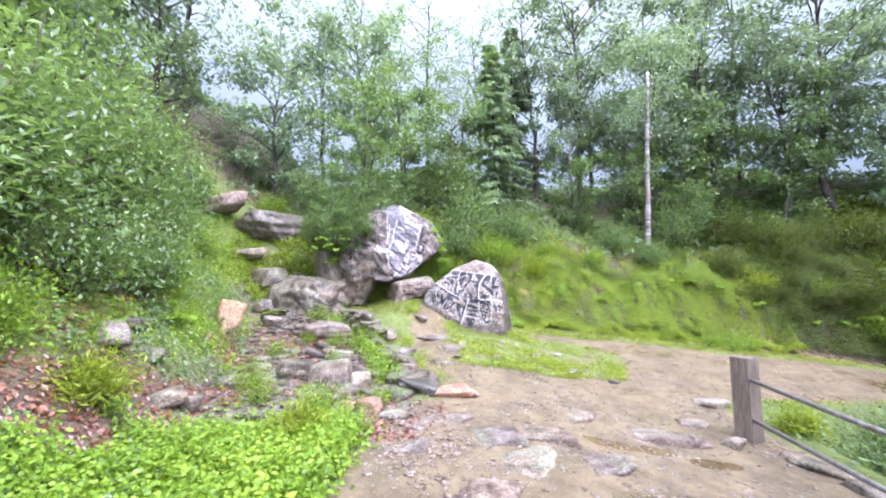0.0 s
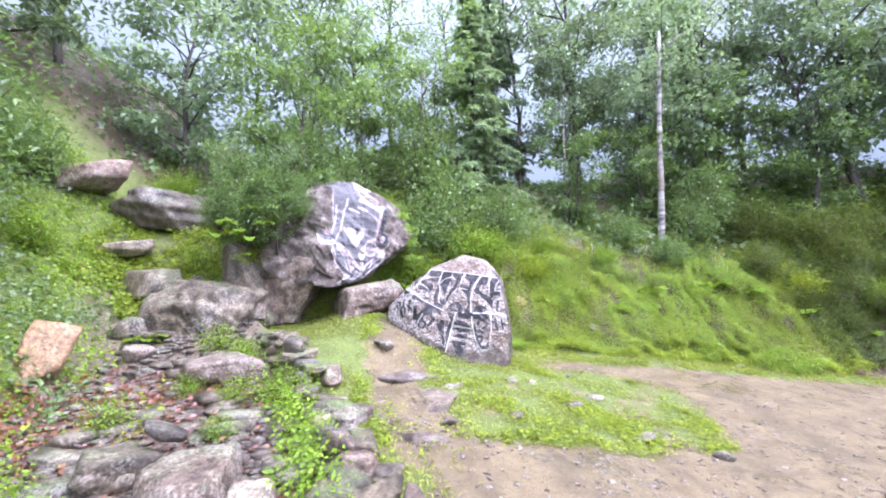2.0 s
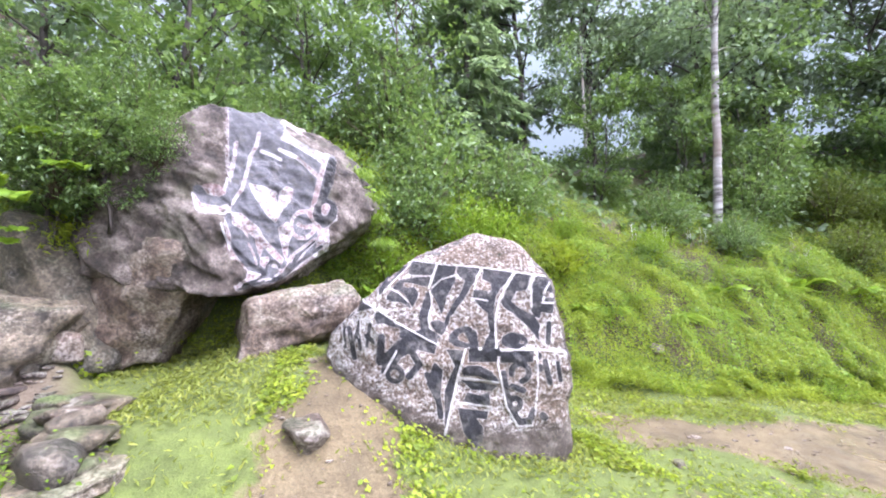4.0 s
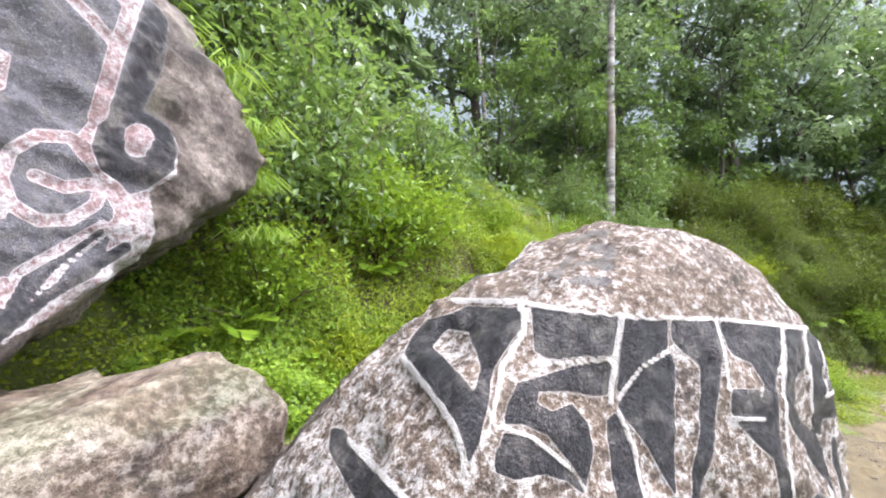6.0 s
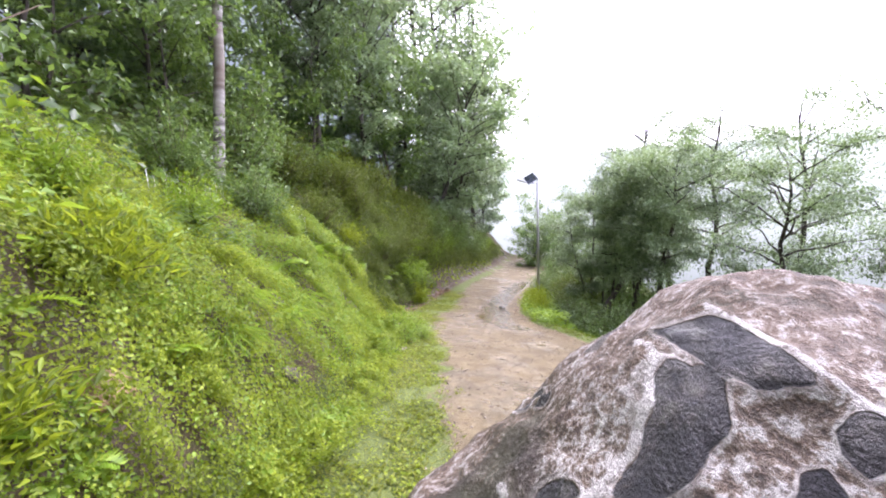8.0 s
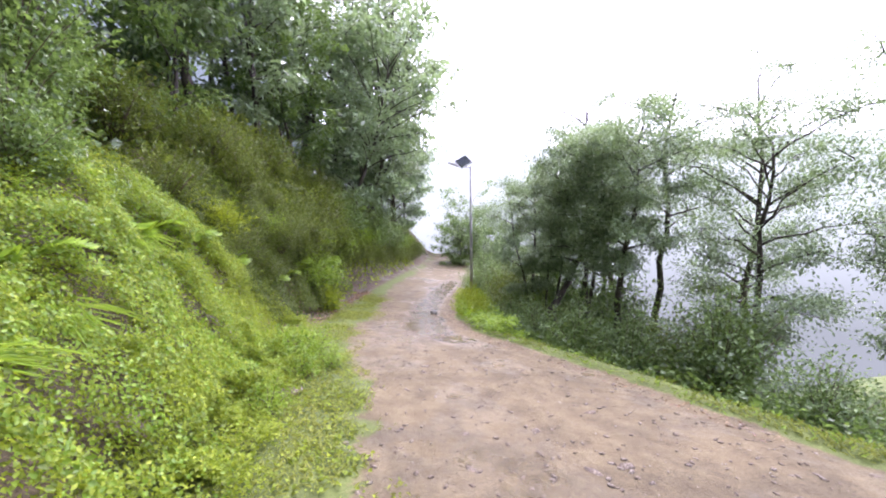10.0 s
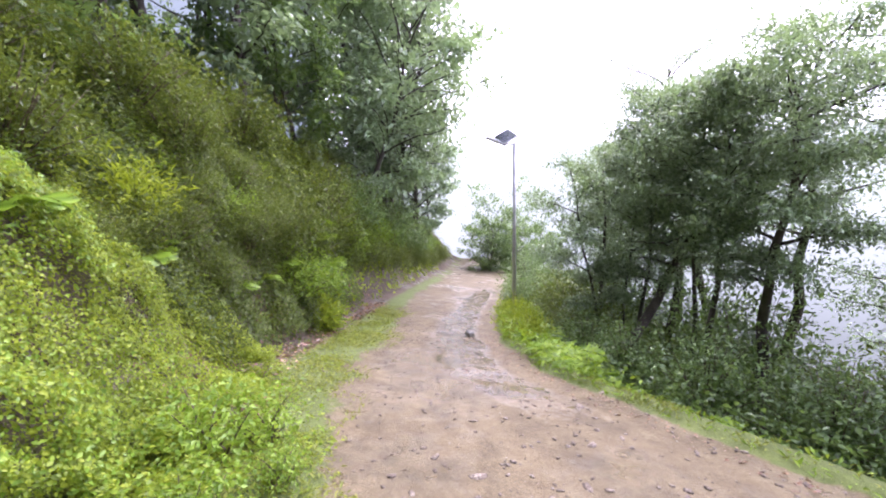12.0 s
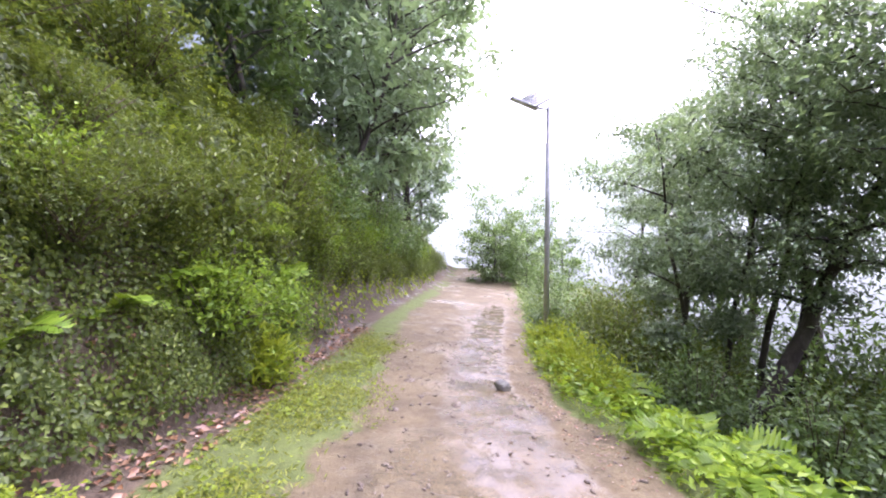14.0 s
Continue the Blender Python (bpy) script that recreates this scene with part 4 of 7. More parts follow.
p2, d2, f2 = boulder_shape(C2, B2_FORM, -70, 11, 40, 0.12, 260, 390)
xf, yf = board(p2, C2, FAR_VIEW)
xn, yn = board(p2, C2, NEAR_VIEW)
face = smooth01(0.55, 0.25, d2[:, 1])
beyond = smooth01(20, -20, xn)
gap = carve(xn, yn, PALE_A + PALE_B, PALE_LINES, (), (), 5.0, 3.5)[0]
field = smooth01(3, -3, polygon_distance(xn, yn, [FIELD]))
bold = smooth01(4, -4, stroke_distance(xn, yn, BOLD)) * (1 - beyond) * face
pupil = smooth01(19, 14, np.hypot(xn - 441, yn - 284)) * (1 - beyond)
bold = bold * (1 - pupil)
ink_h, line_h = carve(xf, yf, (), HOOK, (), HOOK_LINES, 2.4, 1.5)
ink = (field * (1 - gap) * (1 - pupil) * (1 - beyond) + ink_h * beyond) * face
a2 = {"ink": np.maximum(ink, bold), "line": line_h * beyond * face, "wash": np.maximum(field * (1 - beyond), region_2(xf, yf) * beyond) * face * 0.95, "bold": bold}
p2 = p2 + d2 * (0.008 * a2["ink"] * (1 - beyond) + 0.008 * a2["line"])[:, None]
painted_boulder = mesh_object("painted_boulder", p2, f2, MAT_PAINTED, smooth=True, matrix=pose(*C2), attrs=a2)
tagged(painted_boulder, "overhanging grey boulder with a white painted carved emblem", "boulder")

MAT_MOSSY = stone_material("mossy_dark_stone", (0.0271, 0.0242, 0.0152), (0.0748, 0.0636, 0.0402), (0.15, 0.126, 0.0848), 0.2, 0.8)
MAT_RUBBLE = stone_material("brown_muddy_rock", (0.0399, 0.0272, 0.0194), (0.12, 0.0909, 0.0654), (0.24, 0.215, 0.175), 0.25, 0.3, 5.0)
# ---- gully rocks, terrace wall, fence, lamp ----
rock("gully_rock", (-3.5, 10.15, 0), (1.6, 1.2, 1.5), (0, 8, 15), 21, MAT_STONE, "large angular grey rock blocking the stream gully", sub=5, sink=0.35, rough=0.17, layers=0.02)
rock("gully_slab", (-2.72, 8.85, 0), (1.1, 0.8, 0.6), (4, -4, 8), 22, MAT_PINK, "flat pale rock slab lying in the gully bed", sub=4, sink=0.25, layers=0.02)
rock("leaning_slab", (-5.75, 11.55, 0), (1.15, 0.8, 0.5), (8, -6, 10), 23, MAT_PALE, "pale flat slab resting on the gully bank", sub=4, sink=0.05)
rock("layered_rock", (-5.5, 12.6, 0), (1.9, 1.3, 1.45), (6, 4, 20), 24, MAT_STONE, "big grey layered rock above the gully", sub=5, sink=0.1, layers=0.04, rough=0.09)
rock("upper_rock", (-6.75, 12.0, 0), (1.9, 1.2, 0.95), (6, -10, -8), 25, MAT_PINK, "pinkish rock slab high on the slope", sub=4, sink=0.1)
rock("mossy_rock", (-4.75, 10.9, 0), (1.15, 0.85, 1.0), (5, 0, -12), 26, MAT_STONE, "rounded mossy rock at the gully side", sub=4, sink=0.2)
rock("gully_boulder", (-2.62, 6.6, 0), (0.62, 0.55, 0.45), (0, 5, 30), 27, MAT_STONE, "squarish grey stone at the gully mouth", sub=4, sink=0.15, rough=0.15)
rock("gully_boulder", (-1.9, 6.25, 0), (0.95, 0.75, 0.5), (5, -4, 8), 28, MAT_RUBBLE, "broad grey stone at the gully mouth", sub=4, sink=0.2)
rock("slate_lump", (-2.3, 6.75, 0), (0.32, 0.26, 0.2), (10, 12, 20), 29, MAT_DARK, "small dark slate lump lying on other stones", sub=3, sink=-1.2)
rock("flat_red_stone", (0.02, 5.36, 0), (0.72, 0.5, 0.16), (3, -4, 12), 30, MAT_RUST, "flat rusty red stone beside the path", sub=4, sink=0.35)
rock("dark_slate", (-0.47, 5.5, 0), (0.62, 0.4, 0.26), (4, 8, -28), 31, MAT_DARK, "wet black slate block beside the red stone", sub=4, sink=0.25)
rock("rusty_stone", (-0.98, 4.85, 0), (0.4, 0.34, 0.36), (6, 4, 40), 32, MAT_RUST, "rust-streaked grey stone in the gully mouth", sub=4, sink=0.2)
rock("pale_stone", (-1.36, 6.05, 0), (0.3, 0.28, 0.36), (0, 0, 10), 33, MAT_PALE, "small pale stone among the gully stones", sub=3, sink=0.2)
rock("yellow_stone", (-1.28, 5.05, 0), (0.3, 0.24, 0.2), (0, 8, 0), 34, MAT_CLAY, "small yellowish stone among the gully stones", sub=3, sink=0.25)
rock("grey_stone", (-0.62, 4.85, 0), (0.26, 0.22, 0.24), (0, 0, 70), 35, MAT_STONE, "small grey stone beside the gully mouth", sub=3, sink=0.2)
rock("clay_slab", (-4.75, 8.55, 0), (0.55, 0.45, 1.4), (-24, 16, 20), 36, MAT_CLAY, "smooth ochre slab leaning in the bank", sub=4, sink=0.3, rough=0.03)
rock("rock_under_boulder", (-0.95, 10.4, 0), (1.35, 1.1, 1.0), (4, -8, -18), 37, MAT_RUBBLE, "pinkish rock wedged under the overhanging boulder", sub=5, sink=0.32, rough=0.15)
rock("crevice_rock", (-3.05, 10.55, 0), (0.95, 0.8, 2.3), (4, -3, 20), 52, MAT_MOSSY, "tall dark mossy rock beside the overhanging boulder", sub=5, sink=0.25, rough=0.12)
rock("split_block", (-2.5, 10.9, 1.36), (1.5, 1.2, 1.9), (3, 4, -12), 58, MAT_RUBBLE, "cracked brown rock block under the painted boulder", sub=5, rough=0.12, layers=0.03, on_ground=False)
rock("ochre_rock", (-0.70, 10.51, 0), (0.42, 0.36, 0.42), (4, 6, 30), 53, MAT_CLAY, "ochre brown rock beside the wedged rock", sub=4, sink=0.3, rough=0.1)
rock("path_stone", (-2.85, 10.3, 0), (0.5, 0.42, 0.42), (0, 8, 20), 38, MAT_PINK, "single stone beside the overhang", sub=4, sink=0.2)
rock("bank_rock", (-4.55, 10.0, 0), (0.6, 0.45, 0.6), (0, 6, 14), 39, MAT_STONE, "grey rock set in the gully bank", sub=3, sink=0.25)
rock("bank_rock", (-4.1, 9.4, 0), (0.5, 0.42, 0.4), (6, 0, 50), 40, MAT_PINK, "brownish rock set in the gully bank", sub=3, sink=0.25)
rock("cave_rock", (-3.0, 11.2, 0), (0.9, 0.8, 1.0), (0, 0, 30), 41, MAT_DARK, "dark wet rock beneath the overhanging boulder", sub=4, sink=0.2)
rock("hill_stone", (4.05, 11.85, 0), (0.26, 0.24, 0.28), (10, 20, 0), 42, MAT_STONE, "grey stone showing through the bank plants", sub=3, sink=0.4)
rock("hill_stone", (2.45, 12.35, 0), (0.42, 0.3, 0.34), (20, 10, 10), 43, MAT_CLAY, "bare ochre stone in the green bank", sub=3, sink=0.55)
rock("hill_stone", (5.2, 11.75, 0), (0.36, 0.3, 0.26), (10, 0, 40), 44, MAT_PINK, "brown stone at the foot of the bank", sub=3, sink=0.3)
rock("hill_stone", (7.45, 11.9, 0), (0.26, 0.22, 0.28), (10, 10, 80), 45, MAT_STONE, "grey stone in the green bank", sub=3, sink=0.4)
rock("track_stone", (12.64, 8.16, 0), (0.22, 0.19, 0.15), (0, 0, 20), 46, MAT_DARK, "loose dark stone on the wet track", sub=3, sink=0.15)
rock("track_stone", (4.04, 6.15, 0), (0.5, 0.4, 0.2), (0, 0, 10), 47, MAT_PALE, "pale stone half buried near the fence post", sub=3, sink=0.3)
rock("track_stone", (3.3, 5.35, 0), (0.48, 0.3, 0.14), (0, 0, -14), 48, MAT_PALE, "flat pale stone half buried in the track", sub=3, sink=0.4)
rock("track_stone", (3.38, 4.72, 0), (0.3, 0.26, 0.2), (0, 0, 30), 49, MAT_PALE, "white stone at the foot of the fence post", sub=3, sink=0.2)
rock("edge_slab", (4.05, 4.35, 0), (0.75, 0.42, 0.2), (4, 6, -35), 50, MAT_STONE, "flat grey slab along the track edge", sub=3, sink=0.4)
rock("edge_slab", (4.1, 3.7, 0), (0.8, 0.4, 0.2), (2, 6, -70), 51, MAT_STONE, "long grey slab along the track edge", sub=3, sink=0.4)
for k, (x, y, s, mt) in enumerate([(-4.15, 4.72, 0.58, MAT_PALE), (-3.95, 5.15, 0.42, MAT_STONE), (-3.4, 5.1, 0.44, MAT_STONE), (-4.35, 5.4, 0.36, MAT_STONE), (-4.75, 5.35, 0.38, MAT_DARK), (-3.55, 6.3, 0.34, MAT_RUBBLE), (-3.5, 4.75, 0.4, MAT_STONE), (-3.0, 4.55, 0.26, MAT_STONE)]):
    rock("slope_stone", (x, y, 0), (s * 1.15, s * 0.85, s * 0.75), (0, 8, 37 * k), 60 + k, mt, "loose grey stone among weeds below the bank", sub=3, sink=0.3, group="stones below the bank")
for k, (x, y, s) in enumerate([(2.31, 8.42, 0.2), (2.42, 9.5, 0.16), (1.75, 7.9, 0.26), (1.2, 8.62, 0.2), (2.2, 7.2, 0.24), (0.9, 7.35, 0.16), (1.55, 8.75, 0.14), (2.9, 6.9, 0.22), (0.15, 7.1, 0.2), (6.75, 11.0, 0.24)]):
    rock("grass_stone", (x, y, 0), (s * 1.2, s * 0.9, s * 0.6), (0, 6, 51 * k), 80 + k, (MAT_PALE, MAT_STONE, MAT_RUBBLE)[k % 3], "small stone lying in the short grass", sub=3, sink=0.35, group="stones in the grass")
for k, (x, y, s) in enumerate([(-0.3, 8.55, 0.62), (0.05, 7.75, 0.6), (-0.55, 9.1, 0.4), (-0.15, 6.75, 0.42), (0.3, 8.15, 0.35)]):
    rock("step_stone", (x, y, 0), (s * 1.3, s * 0.85, 0.26), (2, -3, 20 + 47 * k), 95 + k, MAT_RUBBLE, "flat worn stone step in the footpath", sub=4, sink=0.72, group="footpath steps", rough=0.09)
for k, (x, y, a, b, r_) in enumerate([(0.35, 4.2, 1.1, 0.6, 10), (0.95, 4.35, 0.8, 0.45, -12), (0.55, 3.6, 1.2, 0.7, 25), (1.35, 3.75, 0.9, 0.55, 5), (-0.2, 4.5, 0.7, 0.5, 40), (-0.45, 3.9, 0.6, 0.4, -20), (2.3, 4.9, 1.0, 0.5, -8), (2.95, 4.75, 0.7, 0.4, 15), (1.6, 5.1, 0.7, 0.4, 30), (0.2, 3.0, 0.8, 0.5, 60)]):
    rock("bedrock_slab", (x, y, 0), (a, b, 0.3), (1, -2, r_), 160 + k, MAT_RUBBLE, "flat bedrock showing through the worn track", sub=4, sink=0.84, group="bedrock in the track", rough=0.1, layers=0.02)

# dry-stone terrace wall
for k, (x, y, s, mt) in enumerate([(-1.62, 8.75, 0.62, MAT_STONE), (-1.42, 8.45, 0.55, MAT_STONE), (-1.2, 8.3, 0.4, MAT_PINK), (-1.25, 7.85, 0.55, MAT_STONE), (-1.05, 7.5, 0.42, MAT_STONE), (-0.82, 7.1, 0.4, MAT_STONE), (-0.95, 7.25, 0.3, MAT_PINK), (-0.62, 6.65, 0.34, MAT_STONE), (-0.72, 6.35, 0.42, MAT_STONE), (-0.45, 6.2, 0.26, MAT_STONE), (-0.5, 5.85, 0.4, MAT_STONE), (-0.25, 5.75, 0.22, MAT_STONE), (-1.85, 9.2, 0.5, MAT_STONE), (-2.2, 9.7, 0.5, MAT_PINK)]):
    rock("capping_stone", (x, y, 0), (s * 1.15, s * 0.72, 0.15 + 0.1 * (k % 3)), (3, -4, 60 + 31 * (k % 5)), 140 + k, (mt, MAT_MOSSY, MAT_RUBBLE)[k % 3], "flat stone capping the edge of the terrace wall", sub=4, sink=0.3, group="capping stones", layers=0.02, rough=0.08)
wall = thing("retaining_wall", pose(0, 0, 0), "low dry-stone retaining wall beside the gully", "wall", kind="structure")
wall_stones = []
for k in range(7):
    p, f = stone_mesh(200 + k, 2, 0.8, 9, 0.1)
    me_ob = mesh_object("stone", p * 0.5, f, (MAT_MOSSY, MAT_MOSSY, MAT_RUBBLE, MAT_STONE, MAT_MOSSY, MAT_DARK, MAT_MOSSY)[k])
    wall_stones.append(me_ob.data)
    bpy.data.objects.remove(me_ob)
rng = np.random.default_rng(5)
y = 5.5
while y < 10.5:
    step = 0.15 + 0.11 * rng.random()
    x = float(wall_x(y))
    top = float(height(x + 0.28, y))
    low = float(height(x - 0.3, y))
    slope = float(wall_x(y + 0.2) - wall_x(y - 0.2)) / 0.4
    z = low - 0.03
    while z < top + 0.03:
        h = 0.06 + 0.13 * rng.random() ** 1.5
        w = (0.16 + 0.26 * rng.random()) * (0.7 + 2.2 * h)
        ob = new("stone", wall_stones[int(rng.integers(7))])
        ob.parent = wall
        ob.matrix_basis = pose(x - 0.08 + 0.16 * rng.random() + 0.22 * (z - low), y + 0.14 * (rng.random() - 0.5), z + h * 0.5, 11 * rng.normal(), 11 * rng.normal(), math.degrees(math.atan2(1, slope)) + 25 * rng.normal()) @ Matrix.Diagonal((w * 1.35, 0.3 + 0.2 * rng.random(), h * 1.75, 1))
        z += h * 0.85
    y += step

# fence
def wood_material(name, dark, mid, light):
    m, n, l, p = material(name, 0.75, 0.3)
    co = obj_coords(n)
    mp = n.new("ShaderNodeMapping")
    mp.inputs["Scale"].default_value = (9, 9, 1.2)
    l.new(co, mp.inputs["Vector"])
    a = noise_node(n, l, 4.0, 8, 0.7, mp.outputs["Vector"])
    b = noise_node(n, l, 3.0, 4, 0.6, co)
    col = ramp(n, l, a.outputs["Fac"], [(0.3, dark), (0.52, mid), (0.75, light)])
    col = mix(n, l, 0.6, col, ramp(n, l, b.outputs["Fac"], [(0.3, grey(0.6)), (0.7, grey(1.25))]), "MULTIPLY")
    l.new(col, p.inputs["Base Color"])
    bump(n, l, p, a.outputs["Fac"], 0.6, 0.01)
    return m


def box_bm(sx, sy, sz, bevel=0.01, segments=2):
    bm = bmesh.new()
    bmesh.ops.create_cube(bm, size=1.0)
    bmesh.ops.scale(bm, vec=(sx, sy, sz), verts=bm.verts)
    if bevel:
        bmesh.ops.bevel(bm, geom=list(bm.edges), offset=bevel, segments=segments, affect="EDGES", profile=0.6)
    return bm


def tube(points, radii, sides=8):
    """Ring-swept tube: vertices and faces."""
    pts = np.asarray(points, dtype=float)
    rad = np.broadcast_to(np.asarray(radii, dtype=float), (len(pts),))
    tan = unit(np.gradient(pts, axis=0))
    ref = np.where(np.abs(tan[:, 2:3]) > 0.9, np.array([[1.0, 0, 0]]), np.array([[0, 0, 1.0]]))
    s = unit(np.cross(tan, ref))
    q = np.cross(s, tan)
    a = np.linspace(0, 2 * math.pi, sides, endpoint=False)
    v = (pts[:, None] + rad[:, None, None] * (np.cos(a)[None, :, None] * s[:, None] + np.sin(a)[None, :, None] * q[:, None])).reshape(-1, 3)
    i = np.arange(len(pts) * sides).reshape(len(pts), sides)
    j = np.roll(i, -1, axis=1)
    f = np.stack([i[:-1], j[:-1], j[1:], i[1:]], -1).reshape(-1, 4)
    ends = [np.concatenate([[c] for c in i[0][::-1]]), i[-1]]
    v = np.concatenate([v, pts[:1], pts[-1:]])
    n0, n1 = len(v) - 2, len(v) - 1
    caps = np.concatenate([np.stack([np.full(sides, n0), j[0], i[0]], -1), np.stack([np.full(sides, n1), i[-1], j[-1]], -1)])
    return v, [f, caps]


MAT_POST = wood_material("weathered_grey_timber", (0.0558, 0.0435, 0.031), (0.124, 0.101, 0.075), (0.205, 0.174, 0.133))
MAT_PIPE, _n, _l, _p = material("dull_steel_pipe", 0.5, 0.5)
_p.inputs["Metallic"].default_value = 0.6
_l.new(ramp(_n, _l, noise_node(_n, _l, 14, 6, 0.7, world_coords(_n)).outputs["Fac"], [(0.3, (0.10, 0.075, 0.06)), (0.55, (0.22, 0.21, 0.20)), (0.8, (0.34, 0.335, 0.33))]), _p.inputs["Base Color"])
bump(_n, _l, _p, noise_node(_n, _l, 60, 4, 0.6, world_coords(_n)).outputs["Fac"], 0.25, 0.004)

fence = thing("fence", pose(0, 0, 0), "weathered square fence posts with two steel pipe rails", "fence")
POST_A, POST_B = (3.78, 4.98), (3.42, 1.75)
for (x, y), lean in ((POST_A, 1.5), (POST_B, -1)):
    bm = box_bm(0.24, 0.22, 1.35, 0.014)
    ob = part("post", bm, MAT_POST, fence)
    ob.matrix_basis = pose(x, y, float(height(x, y)) + 0.36, 0, lean, 24)
zA, zB = float(height(*POST_A)), float(height(*POST_B))
for hgt in (0.78, 0.29):
    v, f = tube([(POST_A[0] - 0.02, POST_A[1] + 0.05, zA + hgt), ((POST_A[0] + POST_B[0]) / 2 + 0.02, (POST_A[1] + POST_B[1]) / 2, (zA + zB) / 2 + hgt - 0.03), (POST_B[0], POST_B[1], zB + hgt)], 0.026, 10)
    mesh_object("rail", v, f, MAT_PIPE, fence, smooth=True, label="rusty steel pipe rail")

# solar street lamp
MAT_GALV, _n, _l, _p = material("galvanised_steel", 0.45, 0.5)
_p.inputs["Metallic"].default_value = 0.3
_l.new(ramp(_n, _l, noise_node(_n, _l, 9, 6, 0.6, world_coords(_n)).outputs["Fac"], [(0.3, (0.30, 0.30, 0.305)), (0.7, (0.46, 0.46, 0.47))]), _p.inputs["Base Color"])
MAT_CELL, _n, _l, _p = material("solar_cells", 0.2, 0.6)
_l.new(ramp(_n, _l, noise_node(_n, _l, 20, 2, 0.5, obj_coords(_n)).outputs["Fac"], [(0.4, (0.012, 0.014, 0.03)), (0.6, (0.022, 0.026, 0.05))]), _p.inputs["Base Color"])
MAT_LENS, _n, _l, _p = material("lamp_diffuser", 0.35, 0.5)
_p.inputs["Base Color"].default_value = (0.7, 0.7, 0.68, 1)
LAMP = (15.3, 6.27)
lamp_z = float(height(*LAMP))
street_lamp = thing("street_lamp", pose(LAMP[0], LAMP[1], lamp_z, 0.6, 0, 0), "slim grey steel pole with a tilted solar panel", "street lamp")
TOP = 2.33 - lamp_z
v, f = tube([(0, 0, -0.2), (0, 0, TOP * 0.5), (0, 0, TOP)], [0.05, 0.046, 0.04], 12)
mesh_object("pole", v, f, MAT_GALV, street_lamp, smooth=True)
v, f = tube([(0, 0, 0.0), (0, 0, 0.1)], [0.13, 0.12], 12)
mesh_object("base_flange", v, f, MAT_GALV, street_lamp)
v, f = tube([(0, 0, TOP - 0.06), (-0.05, 0.15, TOP - 0.05), (-0.1, 0.32, TOP - 0.06)], 0.022, 8)
mesh_object("arm", v, f, MAT_GALV, street_lamp, smooth=True)
head = pose(-0.15, 0.29, TOP + 0.10, 32, 24, -175)
panel = part("solar_panel", box_bm(0.63, 0.40, 0.012, 0.002, 1), MAT_CELL, street_lamp, "dark solar panel")
panel.matrix_basis = head @ pose(0, 0, 0.014)
for nm, sx, sy, ox, oy in (("panel_frame", 0.65, 0.02, 0, 0.205), ("panel_frame", 0.65, 0.02, 0, -0.205), ("panel_frame", 0.02, 0.39, 0.315, 0), ("panel_frame", 0.02, 0.39, -0.315, 0)):
    ob = part(nm, box_bm(sx, sy, 0.035, 0.003, 1), MAT_GALV, street_lamp)
    ob.matrix_basis = head @ pose(ox, oy, 0.004)
ob = part("lamp_head", box_bm(0.15, 0.54, 0.05, 0.015), MAT_GALV, street_lamp, "flat grey lamp housing")
ob.matrix_basis = pose(-0.12, 0.53, TOP + 0.0, 18, 0, 2)
lens = part("lens", box_bm(0.1, 0.34, 0.01, 0.003, 1), MAT_LENS, ob, "white lamp diffuser")
lens.matrix_basis = pose(0, 0.06, -0.028)

# ---- plants: generators ----
LEAF_COVER = leaf_material("bank_herb_leaves", (0.024, 0.038, 0.005), (0.142, 0.21, 0.014), (0.31, 0.375, 0.026), 0.5, 0.42, wet=0.05, spec=0.25)
LEAF_GRASS = leaf_material("short_grass", (0.0675, 0.0863, 0.0141), (0.158, 0.203, 0.0281), (0.277, 0.292, 0.0562), 0.55, 0.35, (0.27, 0.18, 0.0619), wet=0.08, spec=0.25)
LEAF_SHRUB = leaf_material("shrub_leaves", (0.0298, 0.0578, 0.0187), (0.0808, 0.145, 0.0382), (0.178, 0.272, 0.068), 0.45, 0.4, wet=0.12)
LEAF_LIME = leaf_material("young_shrub_leaves", (0.0495, 0.0966, 0.00945), (0.136, 0.239, 0.0175), (0.244, 0.348, 0.0338), 0.42, 0.38, wet=0.08, spec=0.25)
LEAF_TREE = leaf_material("tree_leaves", (0.07, 0.105, 0.06), (0.15, 0.22, 0.12), (0.27, 0.37, 0.2), 0.34, 0.42)
LEAF_DARK = leaf_material("dark_tree_leaves", (0.048, 0.072, 0.042), (0.10, 0.148, 0.08), (0.19, 0.26, 0.13), 0.55, 0.42)
LEAF_VALLEY = leaf_material("valley_tree_leaves", (0.0527, 0.0819, 0.0471), (0.126, 0.19, 0.105), (0.255, 0.355, 0.173), 0.45, 0.36, wet=0.4)
LEAF_FERN = leaf_material("fern_leaflets", (0.0488, 0.0975, 0.00735), (0.135, 0.24, 0.0158), (0.262, 0.375, 0.0289), 0.45, 0.4, wet=0.08, spec=0.25)
# darker leaf ramp: the overhung bank's shade is put into the colour
LEAF_SHADE = leaf_material("bank_leaves_painted_shade", (0.0167, 0.027, 0.0063), (0.0632, 0.0954, 0.0171), (0.167, 0.216, 0.0306), 0.5, 0.35, wet=0.1, vary=0.5, spec=0.25)
LEAF_DEAD = leaf_material("fallen_leaves", (0.0608, 0.0266, 0.0128), (0.182, 0.076, 0.032), (0.319, 0.182, 0.0768), 0.5, 0.1)
